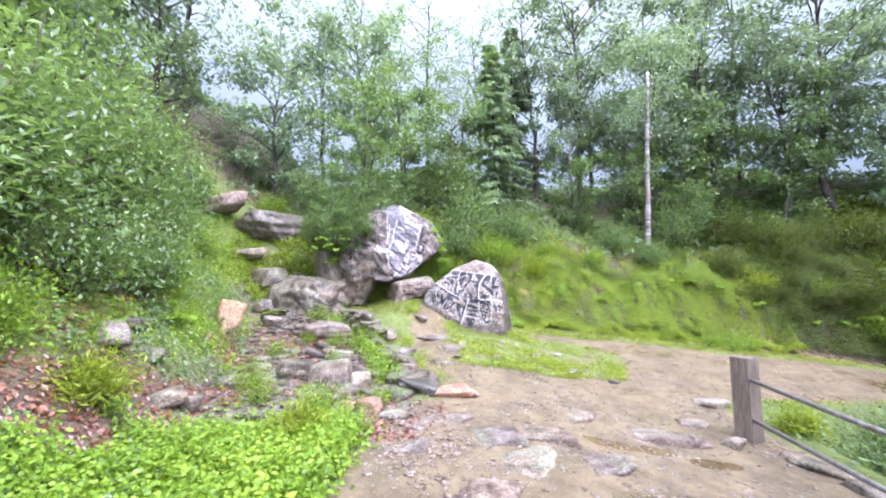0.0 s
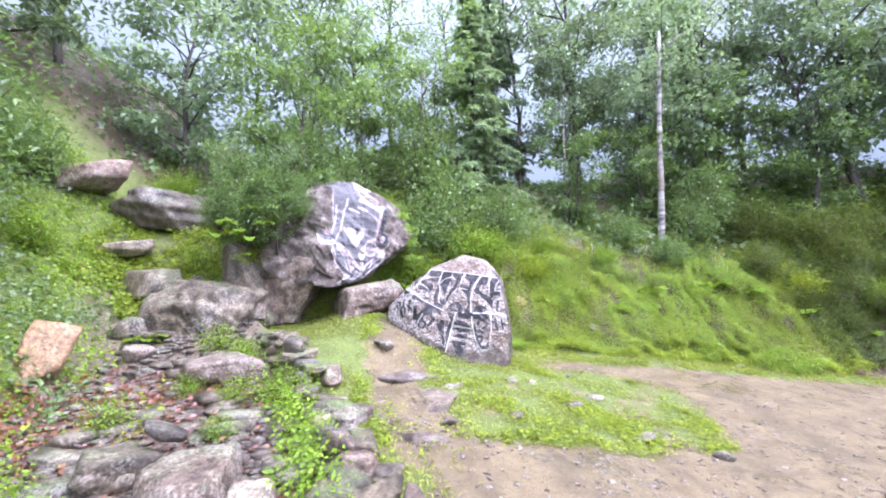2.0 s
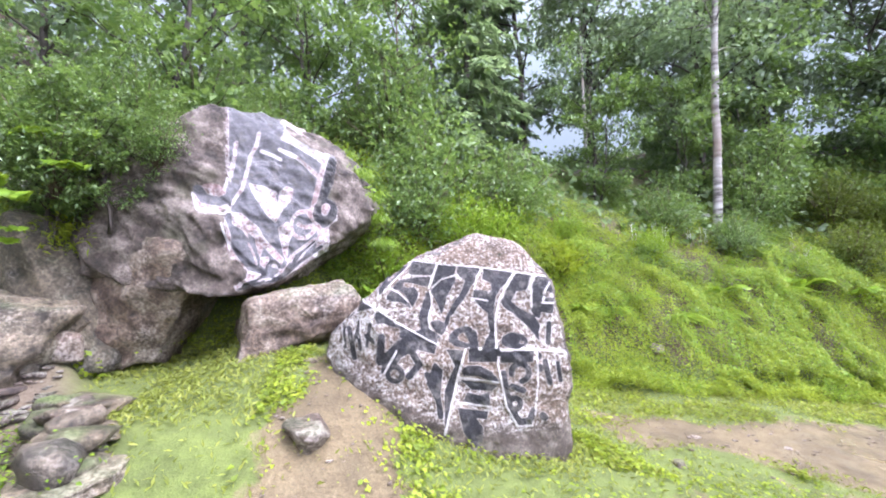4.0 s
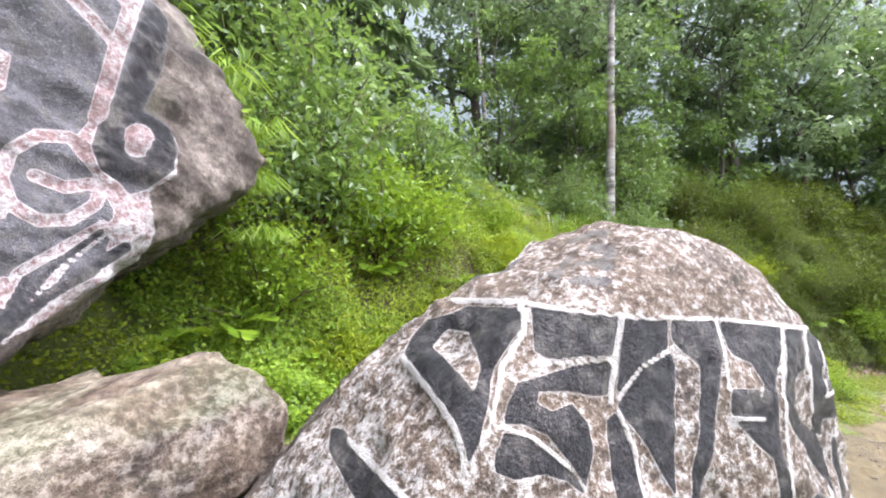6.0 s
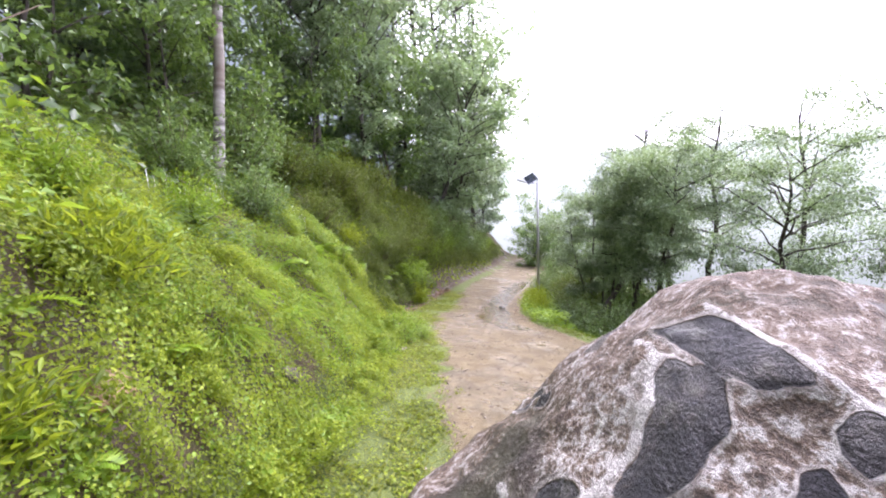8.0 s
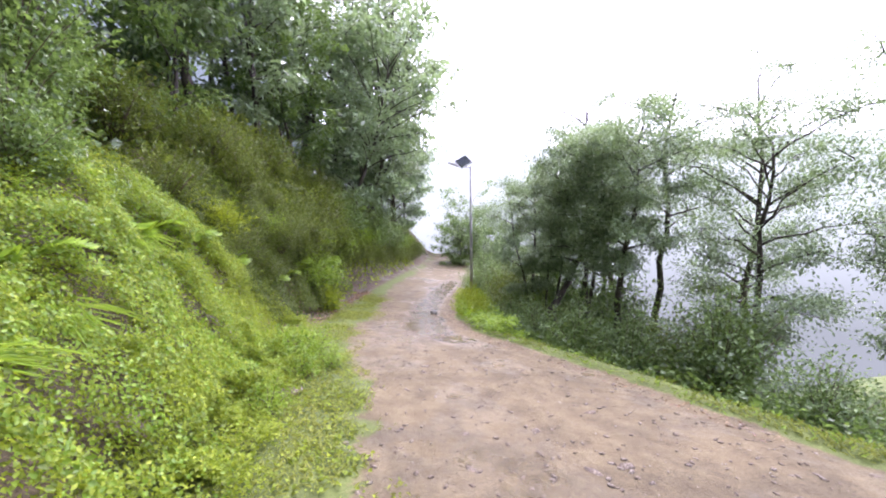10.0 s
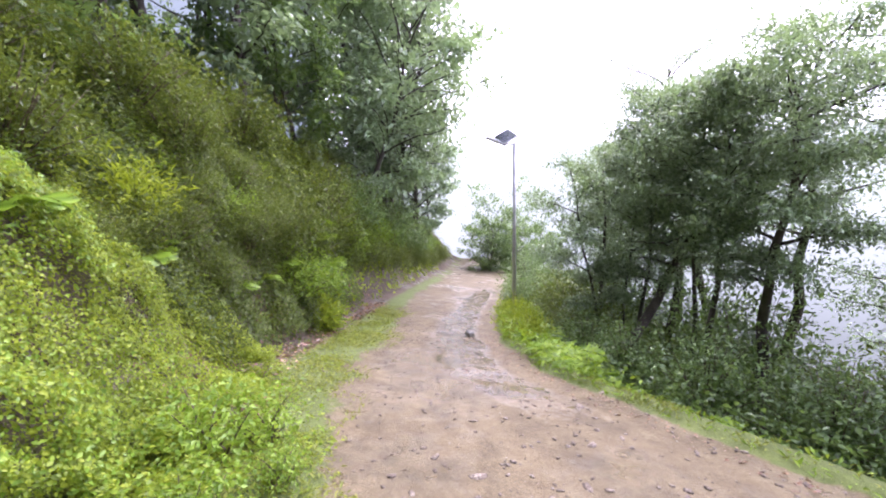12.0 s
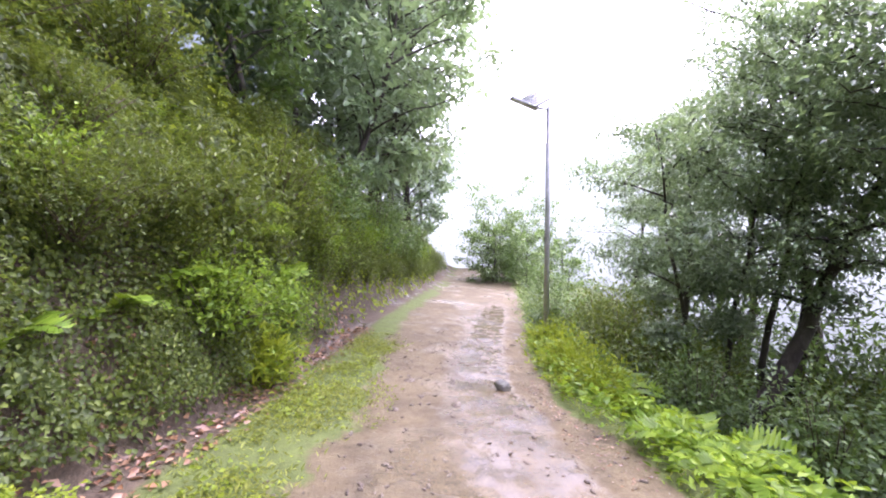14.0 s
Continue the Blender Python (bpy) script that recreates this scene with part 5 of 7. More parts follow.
LEAF_RED = leaf_material("wet_red_fallen_leaves", (0.0574, 0.0173, 0.00842), (0.146, 0.0448, 0.0206), (0.221, 0.105, 0.0421), 0.45, 0.1)


def bark_material(name, dark, mid, light, scale=8.0):
    m, n, l, p = material(name, 0.8, 0.3)
    pos = world_coords(n)
    mp = n.new("ShaderNodeMapping")
    mp.inputs["Scale"].default_value = (1, 1, 0.3)
    l.new(pos, mp.inputs["Vector"])
    a = noise_node(n, l, scale, 7, 0.7, mp.outputs["Vector"])
    b = noise_node(n, l, 1.7, 3, 0.6, pos)
    col = ramp(n, l, a.outputs["Fac"], [(0.3, dark), (0.52, mid), (0.75, light)])
    col = mix(n, l, 0.6, col, ramp(n, l, b.outputs["Fac"], [(0.35, grey(0.6)), (0.65, grey(1.2))]), "MULTIPLY")
    l.new(col, p.inputs["Base Color"])
    bump(n, l, p, a.outputs["Fac"], 0.7, 0.02)
    return m


BARK_DARK = bark_material("dark_wet_bark", (0.02, 0.017, 0.014), (0.055, 0.046, 0.038), (0.12, 0.105, 0.09))
BARK_TWIG = bark_material("brown_twig_bark", (0.04, 0.028, 0.018), (0.10, 0.075, 0.05), (0.18, 0.14, 0.10), 16)


def birch_material():
    m, n, l, p = material("birch_bark", 0.6, 0.4)
    pos = world_coords(n)
    mp = n.new("ShaderNodeMapping")
    mp.inputs["Scale"].default_value = (0.5, 0.5, 3.0)
    l.new(pos, mp.inputs["Vector"])
    a = noise_node(n, l, 3.2, 5, 0.65, mp.outputs["Vector"])
    b = noise_node(n, l, 1.3, 3, 0.6, pos)
    col = ramp(n, l, a.outputs["Fac"], [(0.38, (0.05, 0.042, 0.035)), (0.47, (0.2, 0.185, 0.17)), (0.64, (0.36, 0.35, 0.325))])
    col = mix(n, l, ramp(n, l, b.outputs["Fac"], [(0.5, grey(0.0)), (0.66, grey(0.8))]), col, (0.16, 0.12, 0.09))
    l.new(col, p.inputs["Base Color"])
    bump(n, l, p, a.outputs["Fac"], 0.4, 0.01)
    return m


BARK_BIRCH = birch_material()


def leaf_arrays(P, D, N, L, W, fold=0.18, droop=0.15):
    """Leaves as folded lozenges: base point, direction, normal, length, width. Two triangles a leaf."""
    n = len(P)
    L, W = np.broadcast_to(L, n)[:, None], np.broadcast_to(W, n)[:, None]
    D = unit(D)
    S = unit(np.cross(D, N))
    N = np.cross(S, D)
    mid = P + D * L * 0.42
    v = np.stack([P, mid + S * W * 0.5 + N * W * fold, P + D * L - N * L * droop, mid - S * W * 0.5 + N * W * fold], 1).reshape(-1, 3)
    b = np.arange(n)[:, None] * 4
    f = np.concatenate([b + np.array([[0, 1, 2]]), b + np.array([[0, 2, 3]])], 1).reshape(-1, 3)
    return v, f


def ground_normal(x, y):
    e = 0.06
    gx_ = (height(x + e, y, False) - height(x - e, y, False)) / (2 * e)
    gy_ = (height(x, y + e, False) - height(x, y - e, False)) / (2 * e)
    return unit(np.stack([-gx_, -gy_, np.ones_like(gx_)], -1))


def merge(pieces):
    vs, fs, off = [], [], 0
    for v, f in pieces:
        vs.append(v)
        for block in f if isinstance(f, list) else [f]:
            fs.append(np.asarray(block) + off)
        off += len(v)
    return np.concatenate(vs), fs


def cover(name, x, y, size, spread, mat, label, category, seed, lift=0.05, up=0.55, ratio=0.62, clump=0.0):
    """Low leafy growth over the ground at the given places: one object."""
    rng = np.random.default_rng(seed)
    n = len(x)
    nrm = ground_normal(x, y)
    out = unit(nrm * up + unit(rng.normal(size=(n, 3))) * 0.75 + np.array([0, -0.15, 0.25]))
    flat = unit(np.cross(np.cross(nrm, rng.normal(size=(n, 3))), nrm))
    d = unit(flat + out * spread)
    z = height(x, y)
    P = np.stack([x, y, z], -1) + nrm * (lift * rng.random((n, 1)) ** 1.5 + clump * smooth01(0.42, 0.68, fbm(x * 2.3, y * 2.3, 3, 81))[:, None])
    L = size * (0.55 + 0.9 * rng.random(n))
    v, f = leaf_arrays(P, d, out, L, L * ratio)
    ob = mesh_object(name, v, f, mat)
    return tagged(ob, label, category, kind="stuff")


def shoots(name, x, y, tall, per, size, mat, label, category, seed, ratio=0.42, lean=0.35):
    """Upright leafy shoots standing over the ground: leaves in a spiral up each curved stem, one object."""
    r = np.random.default_rng(seed)
    n = len(x)
    nrm = ground_normal(x, y)
    side = unit(r.normal(size=(n, 3)) * np.array([1, 1, 0.0]))
    up = unit(nrm * 0.5 + np.array([0, 0, 0.8]) + side * lean * r.random((n, 1)))
    hgt = tall * (0.45 + 0.75 * r.random(n)) * (0.6 + 0.8 * fbm(x * 1.6, y * 1.6, 2, seed))
    base = np.stack([x, y, height(x, y) - 0.02], -1)
    t = 0.15 + 0.85 * (np.arange(per) + 0.5) / per
    axis = base[:, None] + up[:, None] * (hgt[:, None] * t)[..., None] + (side[:, None] * np.array([1, 1, 0.0]) - np.array([0, 0, 0.35])) * (hgt[:, None] * 0.3 * t**2)[..., None]
    az = np.arange(per) * 2.4 + r.random((n, 1)) * 6.28
    out = np.stack([np.cos(az), np.sin(az), 0.25 + 0.35 * t - 0.5 * r.random((n, per))], -1)
    L = size * (1.15 - 0.55 * t) * (0.7 + 0.6 * r.random((n, per)))
    N = np.array([0, 0, 1.0]) - 0.4 * out + 0.25 * r.normal(size=out.shape)
    v, f = leaf_arrays(axis.reshape(-1, 3), out.reshape(-1, 3), unit(N.reshape(-1, 3)), L.ravel(), L.ravel() * ratio, 0.15, 0.25)
    tip = base + up * hgt[:, None] + (side - np.array([0, 0, 0.35])) * (0.3 * hgt)[:, None]
    stalk = leaf_arrays(base, tip - base, side, np.linalg.norm(tip - base, axis=-1), 0.006, 0.0, 0.0)
    v, f = merge([(v, f), stalk])
    return tagged(mesh_object(name, v, f, mat), label, category, kind="stuff")


def shrub_mesh(seed, width, tall, shoots, per, size, ratio=0.5, droop=0.2, rise=0.6):
    """Stems and leaves of a shrub about its foot."""
    rng = np.random.default_rng(seed)
    stems, LP, LD, LN = [], [], [], []
    for k in range(shoots):
        az = rng.random() * 2 * math.pi
        reach = width * 0.5 * math.sqrt(rng.random()) * (0.8 + 0.4 * rng.random())
        top = tall * (0.35 + 0.65 * rng.random()) * (1 - 0.35 * (reach / (width * 0.5 + 1e-6)) ** 2)
        end = np.array([math.cos(az) * reach, math.sin(az) * reach, top])
        mid = end * np.array([0.35, 0.35, 0.6]) + rng.normal(size=3) * 0.05
        t = np.linspace(0, 1, 4)[:, None]
        pts = (1 - t) ** 2 * (rng.normal(size=3) * 0.04 * np.array([1, 1, 0])) + 2 * t * (1 - t) * mid + t**2 * end
        if k % 5 == 0:
            stems.append(tube(pts, np.linspace(0.012, 0.003, 4) * (0.6 + tall * 0.35), 3))
        tt = 0.3 + 0.7 * rng.random(per) ** 0.75
        base = (1 - tt)[:, None] ** 2 * pts[0] + (2 * tt * (1 - tt))[:, None] * mid + (tt**2)[:, None] * end
        base = base + rng.normal(size=(per, 3)) * (0.05 + 0.06 * width)
        outw = unit(base * np.array([1, 1, 0.3]) + rng.normal(size=(per, 3)) * 0.35 * width)
        LP.append(base)
        LD.append(unit(outw + np.array([0, 0, rise - 0.5]) + rng.normal(size=(per, 3)) * 0.45))
        LN.append(unit(np.array([0, 0, 1.0]) + outw * 0.5 + rng.normal(size=(per, 3)) * 0.35))
    LP, LD, LN = np.concatenate(LP), np.concatenate(LD), np.concatenate(LN)
    L = size * (0.55 + 0.8 * rng.random(len(LP)))
    v, f = leaf_arrays(LP, LD, LN, L, L * ratio, 0.15, droop)
    keep = v[:, 2].reshape(-1, 4).min(1) > -0.25
    v = v.reshape(-1, 4, 3)[keep].reshape(-1, 3)
    f = f[: keep.sum() * 2]
    return merge(stems), (v, f)


def shrub(name, seed, width, tall, shoots, per, size, leaf, label, category="shrub", bark=None, ratio=0.5, rise=0.6):
    st, lf = shrub_mesh(seed, width, tall, shoots, per, size, ratio, 0.2, rise)
    ob = thing(name, pose(0, 0, 0), label, category)
    mesh_object("stem_frame", st[0], st[1], bark or BARK_TWIG, ob)["kind"] = "stuff"
    mesh_object("foliage", lf[0], lf[1], leaf, ob)
    return ob


def bent(a, b, sag, rng, n=7, wob=0.08):
    t = np.linspace(0, 1, n)[:, None]
    a, b = np.asarray(a, dtype=float), np.asarray(b, dtype=float)
    length = np.linalg.norm(b - a)
    w = rng.normal(size=(n, 3)) * wob * length / n
    w[0] = 0
    return a + (b - a) * t + np.array([0, 0, 1.0]) * (sag * length * np.sin(math.pi * t)) + np.cumsum(w, axis=0) * 0.7


def tree(name, seed, tall, crown, trunk_r, limbs, clusters, per, size, leaf, bark, label, bare=0.25, lean=(0, 0), stems=1, flat=0.35, cat="tree", ratio=0.5):
    """A broadleaf tree: tapered trunk, limbs with twigs, a crown of leaf clumps with gaps."""
    rng = np.random.default_rng(seed)
    ob = thing(name, pose(0, 0, 0), label, cat)
    limb_parts, P, D, N = [], [], [], []
    for s in range(stems):
        foot = np.array([rng.normal() * 0.12, rng.normal() * 0.12, -0.4]) * (1 if stems > 1 else 0.3)
        foot[2] = -0.4
        sway = np.array([lean[0] + rng.normal() * 0.05 + (rng.normal() * 0.2 if stems > 1 else 0), lean[1] + rng.normal() * 0.05 + (rng.normal() * 0.2 if stems > 1 else 0), 1.0])
        top = foot + sway * tall * (1 if s == 0 else 0.7 + 0.25 * rng.random())
        axis = bent(foot, top, 0.0, rng, 12, 0.16)
        v, f = tube(axis, trunk_r * np.linspace(1.0, 0.22, 12) * (1 if s == 0 else 0.75), 9)
        mesh_object("trunk", v, f, bark, ob, smooth=True)
        for k in range(limbs // stems):
            h = bare + (1 - bare) * (k + rng.random()) / (limbs // stems)
            q = min(h, 0.985) * 11
            i = int(q)
            start = axis[i] * (1 - q + i) + axis[min(i + 1, 11)] * (q - i)
            az = k * 2.4 + rng.random() * 1.2 + s
            shape = math.sin(math.pi * (0.18 + 0.78 * (1 - (h - bare) / (1 - bare)))) ** 0.7
            reach = crown * (0.35 + 0.75 * shape) * (0.65 + 0.5 * rng.random())
            rise = flat * reach + (h - bare) * reach * 0.7
            end = start + np.array([math.cos(az) * reach, math.sin(az) * reach, rise * (0.5 + rng.random())])
            path = bent(start, end, 0.06, rng, 7, 0.2)
            lv, lf = tube(path, trunk_r * (0.42 - 0.2 * h) * np.linspace(1, 0.18, 7), 4)
            mesh_object("limb", lv, lf, bark, ob, smooth=True)
            for c in range(clusters):
                w = 0.35 + 0.68 * rng.random()
                j = min(int(w * 6), 5)
                o = path[j] + (path[j + 1] - path[j]) * (w * 6 - j)
                tip = o + unit(rng.normal(size=3) * np.array([1, 1, 0.55]) + np.array([0, 0, 0.25])) * reach * (0.16 + 0.28 * rng.random())
                if c % 4 == 0:
                    limb_parts.append(tube([o, (o + tip) / 2 + rng.normal(size=3) * 0.03, tip], [0.012, 0.008, 0.004], 3))
                m = int(per * (0.6 + 0.8 * rng.random()))
                ww = rng.random(m)[:, None]
                g = o + (tip - o) * (0.25 + 0.8 * ww) + rng.normal(size=(m, 3)) * (0.09 + 0.05 * reach) * np.array([1, 1, 0.6])
                P.append(g)
                out = unit((tip - o)[None] * np.array([1, 1, 0.3]) + rng.normal(size=(m, 3)) * 0.35)
                D.append(unit(out + rng.normal(size=(m, 3)) * 0.5 + np.array([0, 0, -0.18])))
                N.append(unit(np.array([0, 0, 1.0]) + rng.normal(size=(m, 3)) * 0.4))
    v, f = merge(limb_parts)
    mesh_object("twig_mass", v, f, bark, ob)["kind"] = "stuff"
    P, D, N = np.concatenate(P), np.concatenate(D), np.concatenate(N)
    L = size * (0.6 + 0.75 * rng.random(len(P)))
    v, f = leaf_arrays(P, D, N, L, L * ratio, 0.15, 0.2)
    mesh_object("crown", v, f, leaf, ob)
    return ob


def conifer(name, seed, tall, crown, trunk_r, leaf, label):
    """A slender conifer with drooping boughs in whorls."""
    rng = np.random.default_rng(seed)
    ob = thing(name, pose(0, 0, 0), label, "conifer")
    axis = bent((0, 0, -0.4), (0.1, 0, tall), 0, rng, 10, 0.05)
    v, f = tube(axis, trunk_r * np.linspace(1, 0.12, 10), 8)
    mesh_object("trunk", v, f, BARK_DARK, ob, smooth=True)
    P, D, N, boughs = [], [], [], []
    h = 0.14
    while h < 0.98:
        for k in range(6):
            az = rng.random() * 2 * math.pi
            reach = crown * (1.03 - h) ** 0.75 * (0.7 + 0.5 * rng.random())
            q = h * 9
            o = axis[int(q)] * (1 - q + int(q)) + axis[min(int(q) + 1, 9)] * (q - int(q))
            end = o + np.array([math.cos(az) * reach, math.sin(az) * reach, -0.22 * reach])
            path = bent(o, end, 0.12, rng, 6, 0.08)
            boughs.append(tube(path, np.linspace(0.03, 0.006, 6) * (1.1 - h), 4))
            m = int(60 * reach + 25)
            w = rng.random(m) ** 0.8
            j = np.minimum((w * 5).astype(int), 4)
            base = path[j] + (path[j + 1] - path[j]) * (w * 5 - j)[:, None]
            side = np.array([-math.sin(az), math.cos(az), 0]) * rng.normal(size=(m, 1))
            P.append(base + side * 0.10 * reach * (1 - w)[:, None])
            D.append(unit(side * 0.9 + np.array([math.cos(az), math.sin(az), -0.55]) * 0.6 + rng.normal(size=(m, 3)) * 0.25))
            N.append(unit(np.array([0, 0, 1.0]) + rng.normal(size=(m, 3)) * 0.3))
        h += 0.045
    v, f = merge(boughs)
    mesh_object("bough_mass", v, f, BARK_DARK, ob)["kind"] = "stuff"
    P, D, N = np.concatenate(P), np.concatenate(D), np.concatenate(N)
    L = 0.24 * (0.6 + 0.7 * rng.random(len(P)))
    v, f = leaf_arrays(P, D, N, L, L * 0.28, 0.1, 0.3)
    mesh_object("crown", v, f, leaf, ob)
    return ob


def frond_mesh(seed, length, pairs=15):
    rng = np.random.default_rng(seed)
    t = np.linspace(0, 1, 12)
    spine = np.stack([length * (0.75 * t), 0 * t, length * (0.62 * t - 0.55 * t**2.2)], -1)
    P, D, N, L = [], [], [], []
    for k in range(pairs):
        w = 0.14 + 0.86 * k / (pairs - 1)
        q = w * 11
        i = min(int(q), 10)
        o = spine[i] + (spine[i + 1] - spine[i]) * (q - i)
        tan = unit(spine[i + 1] - spine[i])
        for side in (-1, 1):
            ln = length * 0.30 * math.sin(math.pi * min(1, 0.18 + 0.82 * (1 - w) ** 0.85)) + 0.01
            P.append(o)
            D.append(unit(np.array([0, side, 0]) + tan * 0.45 + np.array([0, 0, -0.12])))
            N.append(np.cross(tan, np.array([0, 1.0, 0])) * -1)
            L.append(ln * (0.85 + 0.3 * rng.random()))
    P, D, N, L = np.array(P), np.array(D), np.array(N), np.array(L)
    v, f = leaf_arrays(P, D, N, L, np.minimum(L * 0.42, length * 0.075), 0.1, 0.25)
    sv, sf = tube(spine, np.linspace(0.006, 0.002, 12), 4)
    return merge([(v, f), (sv, sf)])


FRONDS = []
for k in range(4):
    v, f = frond_mesh(300 + k, 1.0, 15)
    tmp = mesh_object("frond", v, f, LEAF_FERN)
    FRONDS.append(tmp.data)
    bpy.data.objects.remove(tmp)


def fern(at, size, seed, count=8, tilt=0.0, face=None, label="bright green fern growing on the damp bank"):
    rng = np.random.default_rng(seed)
    ob = thing("fern", pose(*at), label, "fern", "ferns")
    for k in range(count):
        az = 360 * k / count + 18 * rng.normal() if face is None else face + 130 * (rng.random() - 0.5)
        fr = new("frond", FRONDS[int(rng.integers(4))])
        fr.parent = ob
        s = size * (0.7 + 0.5 * rng.random())
        fr.matrix_basis = pose(0, 0, 0, 8 * rng.normal(), -18 * rng.random() + tilt, az) @ Matrix.Diagonal((s, s, s, 1))
    return ob


def on_ground(x, y, dz=0.0):
    return (x, y, float(height(x, y)) + dz)

# ---- planting: low growth ----
rng = np.random.default_rng(71)


def scatter(n, x0, x1, y0, y1, keep, seed):
    r = np.random.default_rng(seed)
    x, y = x0 + (x1 - x0) * r.random(n), y0 + (y1 - y0) * r.random(n)
    k = r.random(n) < keep(x, y)
    return x[k], y[k]


def bank_density(x, y):
    u = y - toe_y(x)
    patch = fbm(x * 1.1, y * 1.1, 3, 51)
    earth = smooth01(0.60, 0.72, fbm(x * 0.9 + 4, y * 0.9, 3, 61)) * smooth01(0.1, 0.5, u) * smooth01(1.6, 0.9, u)
    near = smooth01(-0.75, 0.15, u + 0.5 * (patch - 0.5)) * np.where(x < -0.4, smooth01(-2.6, -2.2, x), 1.0)
    under = 1 + smooth01(9.3, 10.5, x) * smooth01(0.0, 0.2, u) * smooth01(1.2, 0.8, u) * 1.2
    fine_gaps = smooth01(0.33, 0.52, fbm(x * 4.2, y * 4.2, 3, 84))
    return near * (0.2 + 1.0 * patch) * (0.2 + 0.8 * fine_gaps) * (1 - 0.85 * earth) * under * (1 - smooth01(8.6, 9.4, x) * smooth01(0.12, -0.05, u) * 0.9) * (1 - dirt_mask(x, y))


x, y = scatter(330000, -2.6, 15.5, 10.6, 14.2, bank_density, 1)
# far end of the bank takes the leaf copy darkened for shade
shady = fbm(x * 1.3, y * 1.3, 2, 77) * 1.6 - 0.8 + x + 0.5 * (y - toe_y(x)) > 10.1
cover("shaded_bank_herbs", x[shady], y[shady], 0.05, 0.55, LEAF_SHADE, "low green herbs on the shaded bank, shade painted as darker leaves", "ground cover", 2, 0.13)
x, y = x[~shady], y[~shady]
cover("bank_herbs", x, y, 0.03, 0.55, LEAF_COVER, "dense low yellow-green herbs covering the bank", "ground cover", 2, 0.13, clump=0.2)
x, y = scatter(26000, 13, 26, 4, 14, lambda a, b: smooth01(-0.2, 0.3, b - toe_y(a)) * smooth01(4.0, 3.0, b - toe_y(a)), 3)
cover("far_bank_herbs", x, y, 0.11, 0.55, LEAF_COVER, "low green herbs on the bank along the track", "ground cover", 4, 0.2)


def litter_patch(x, y):
    """Bare places under the left bank where fallen leaves gather."""
    e = np.minimum(np.minimum(np.hypot((x + 3.7) / 0.55, (y - 3.5) / 0.5), np.hypot((x + 3.6) / 0.5, (y - 4.45) / 0.5)), np.hypot((x + 3.35) / 0.4, (y - 5.3) / 0.6))
    return smooth01(1.1, 0.7, e + 0.8 * (fbm(x * 2.5, y * 2.5, 3, 66) - 0.5))


def left_density(x, y):
    r = left_x(y) - x
    d = smooth01(-0.5, 0.35, r) * smooth01(3.8, 3.2, r) * (0.4 + 0.8 * fbm(x * 1.2, y * 1.2, 3, 52))
    lawn = smooth01(4.9, 4.0, y + 0.5 * fbm(x * 2, y * 2, 2, 3)) * smooth01(-0.75, -1.15, x + 0.4 * (fbm(x * 1.5, y * 1.5, 2, 8) - 0.5)) * smooth01(0.8, 1.6, y)
    return np.maximum(d, lawn) * (1 - litter_patch(x, y))


x, y = scatter(95000, -9.5, -0.4, 0.6, 13, left_density, 5)
dim = fbm(x * 1.1, y * 1.1, 3, 86) < 0.52
cover("slope_weeds", x[~dim], y[~dim], 0.056, 0.6, LEAF_FERN, "bright green weeds over the slope beside the gully", "ground cover", 6, 0.16)
cover("dark_slope_weeds", x[dim], y[dim], 0.06, 0.6, LEAF_SHRUB, "dark green weeds over the slope beside the gully", "ground cover", 6, 0.2)
x, y = scatter(90000, -3.6, -0.9, 1.0, 4.6, lambda a, b: smooth01(-0.8, -1.3, a + 0.5 * (fbm(a * 2, b * 2, 3, 67) - 0.5)) * smooth01(4.6, 3.8, b) * (0.3 + 0.9 * smooth01(0.4, 0.58, fbm(a * 1.4, b * 1.4, 3, 68))) * (1 - litter_patch(a, b)), 7)
cover("clover_patch", x, y, 0.04, 0.5, LEAF_FERN, "thick patch of bright green broad-leaved herbs", "ground cover", 8, 0.26, 0.8, 0.8)


def short_grass(x, y):
    d = 1 - dirt_mask(x, y)
    u = y - toe_y(x)
    gully = smooth01(0.35, -0.1, x - wall_x(y)) * smooth01(4.0, 4.8, y)
    v = y - edge_y(x)
    lip = np.where((x > 4.2) & (v < 0.5), smooth01(0.03, -0.1, v) * smooth01(-0.4, -0.2, v), 1)
    return d * np.where(x > 8.8, smooth01(-0.3, -0.6, u), smooth01(0.3, -0.1, u)) * (1 - gully) * lip * (0.15 + 1.1 * smooth01(0.36, 0.62, fbm(x * 1.7, y * 1.7, 4, 53)))


x, y = scatter(270000, -2.6, 15.5, 4.2, 12.2, short_grass, 9)
cover("short_grass", x, y, 0.044, 0.9, LEAF_GRASS, "short mossy yellow-green grass beside the track", "grass", 10, 0.03, 0.8, 0.3)
x, y = scatter(22000, 4.2, 26, 2.5, 8.2, lambda a, b: smooth01(-0.4, -0.25, b - edge_y(a)) * smooth01(0.1, -0.05, b - edge_y(a)), 11)
cover("edge_grass", x, y, 0.06, 1.0, LEAF_LIME, "mossy grass lip along the valley edge of the track", "grass", 12, 0.05, 0.8, 0.3)
x, y = scatter(70000, 4.4, 24, -3, 8, lambda a, b: smooth01(-0.25, -0.6, b - edge_y(a)) * smooth01(-7, -4, b - edge_y(a)), 13)
cover("valley_undergrowth", x, y, 0.06, 0.6, LEAF_SHRUB, "green undergrowth on the slope below the track", "ground cover", 14, 0.3)
x, y = scatter(60000, -16, 28, 13.6, 30, lambda a, b: 0.9 * smooth01(1.5, 2.5, b - toe_y(a)), 15)
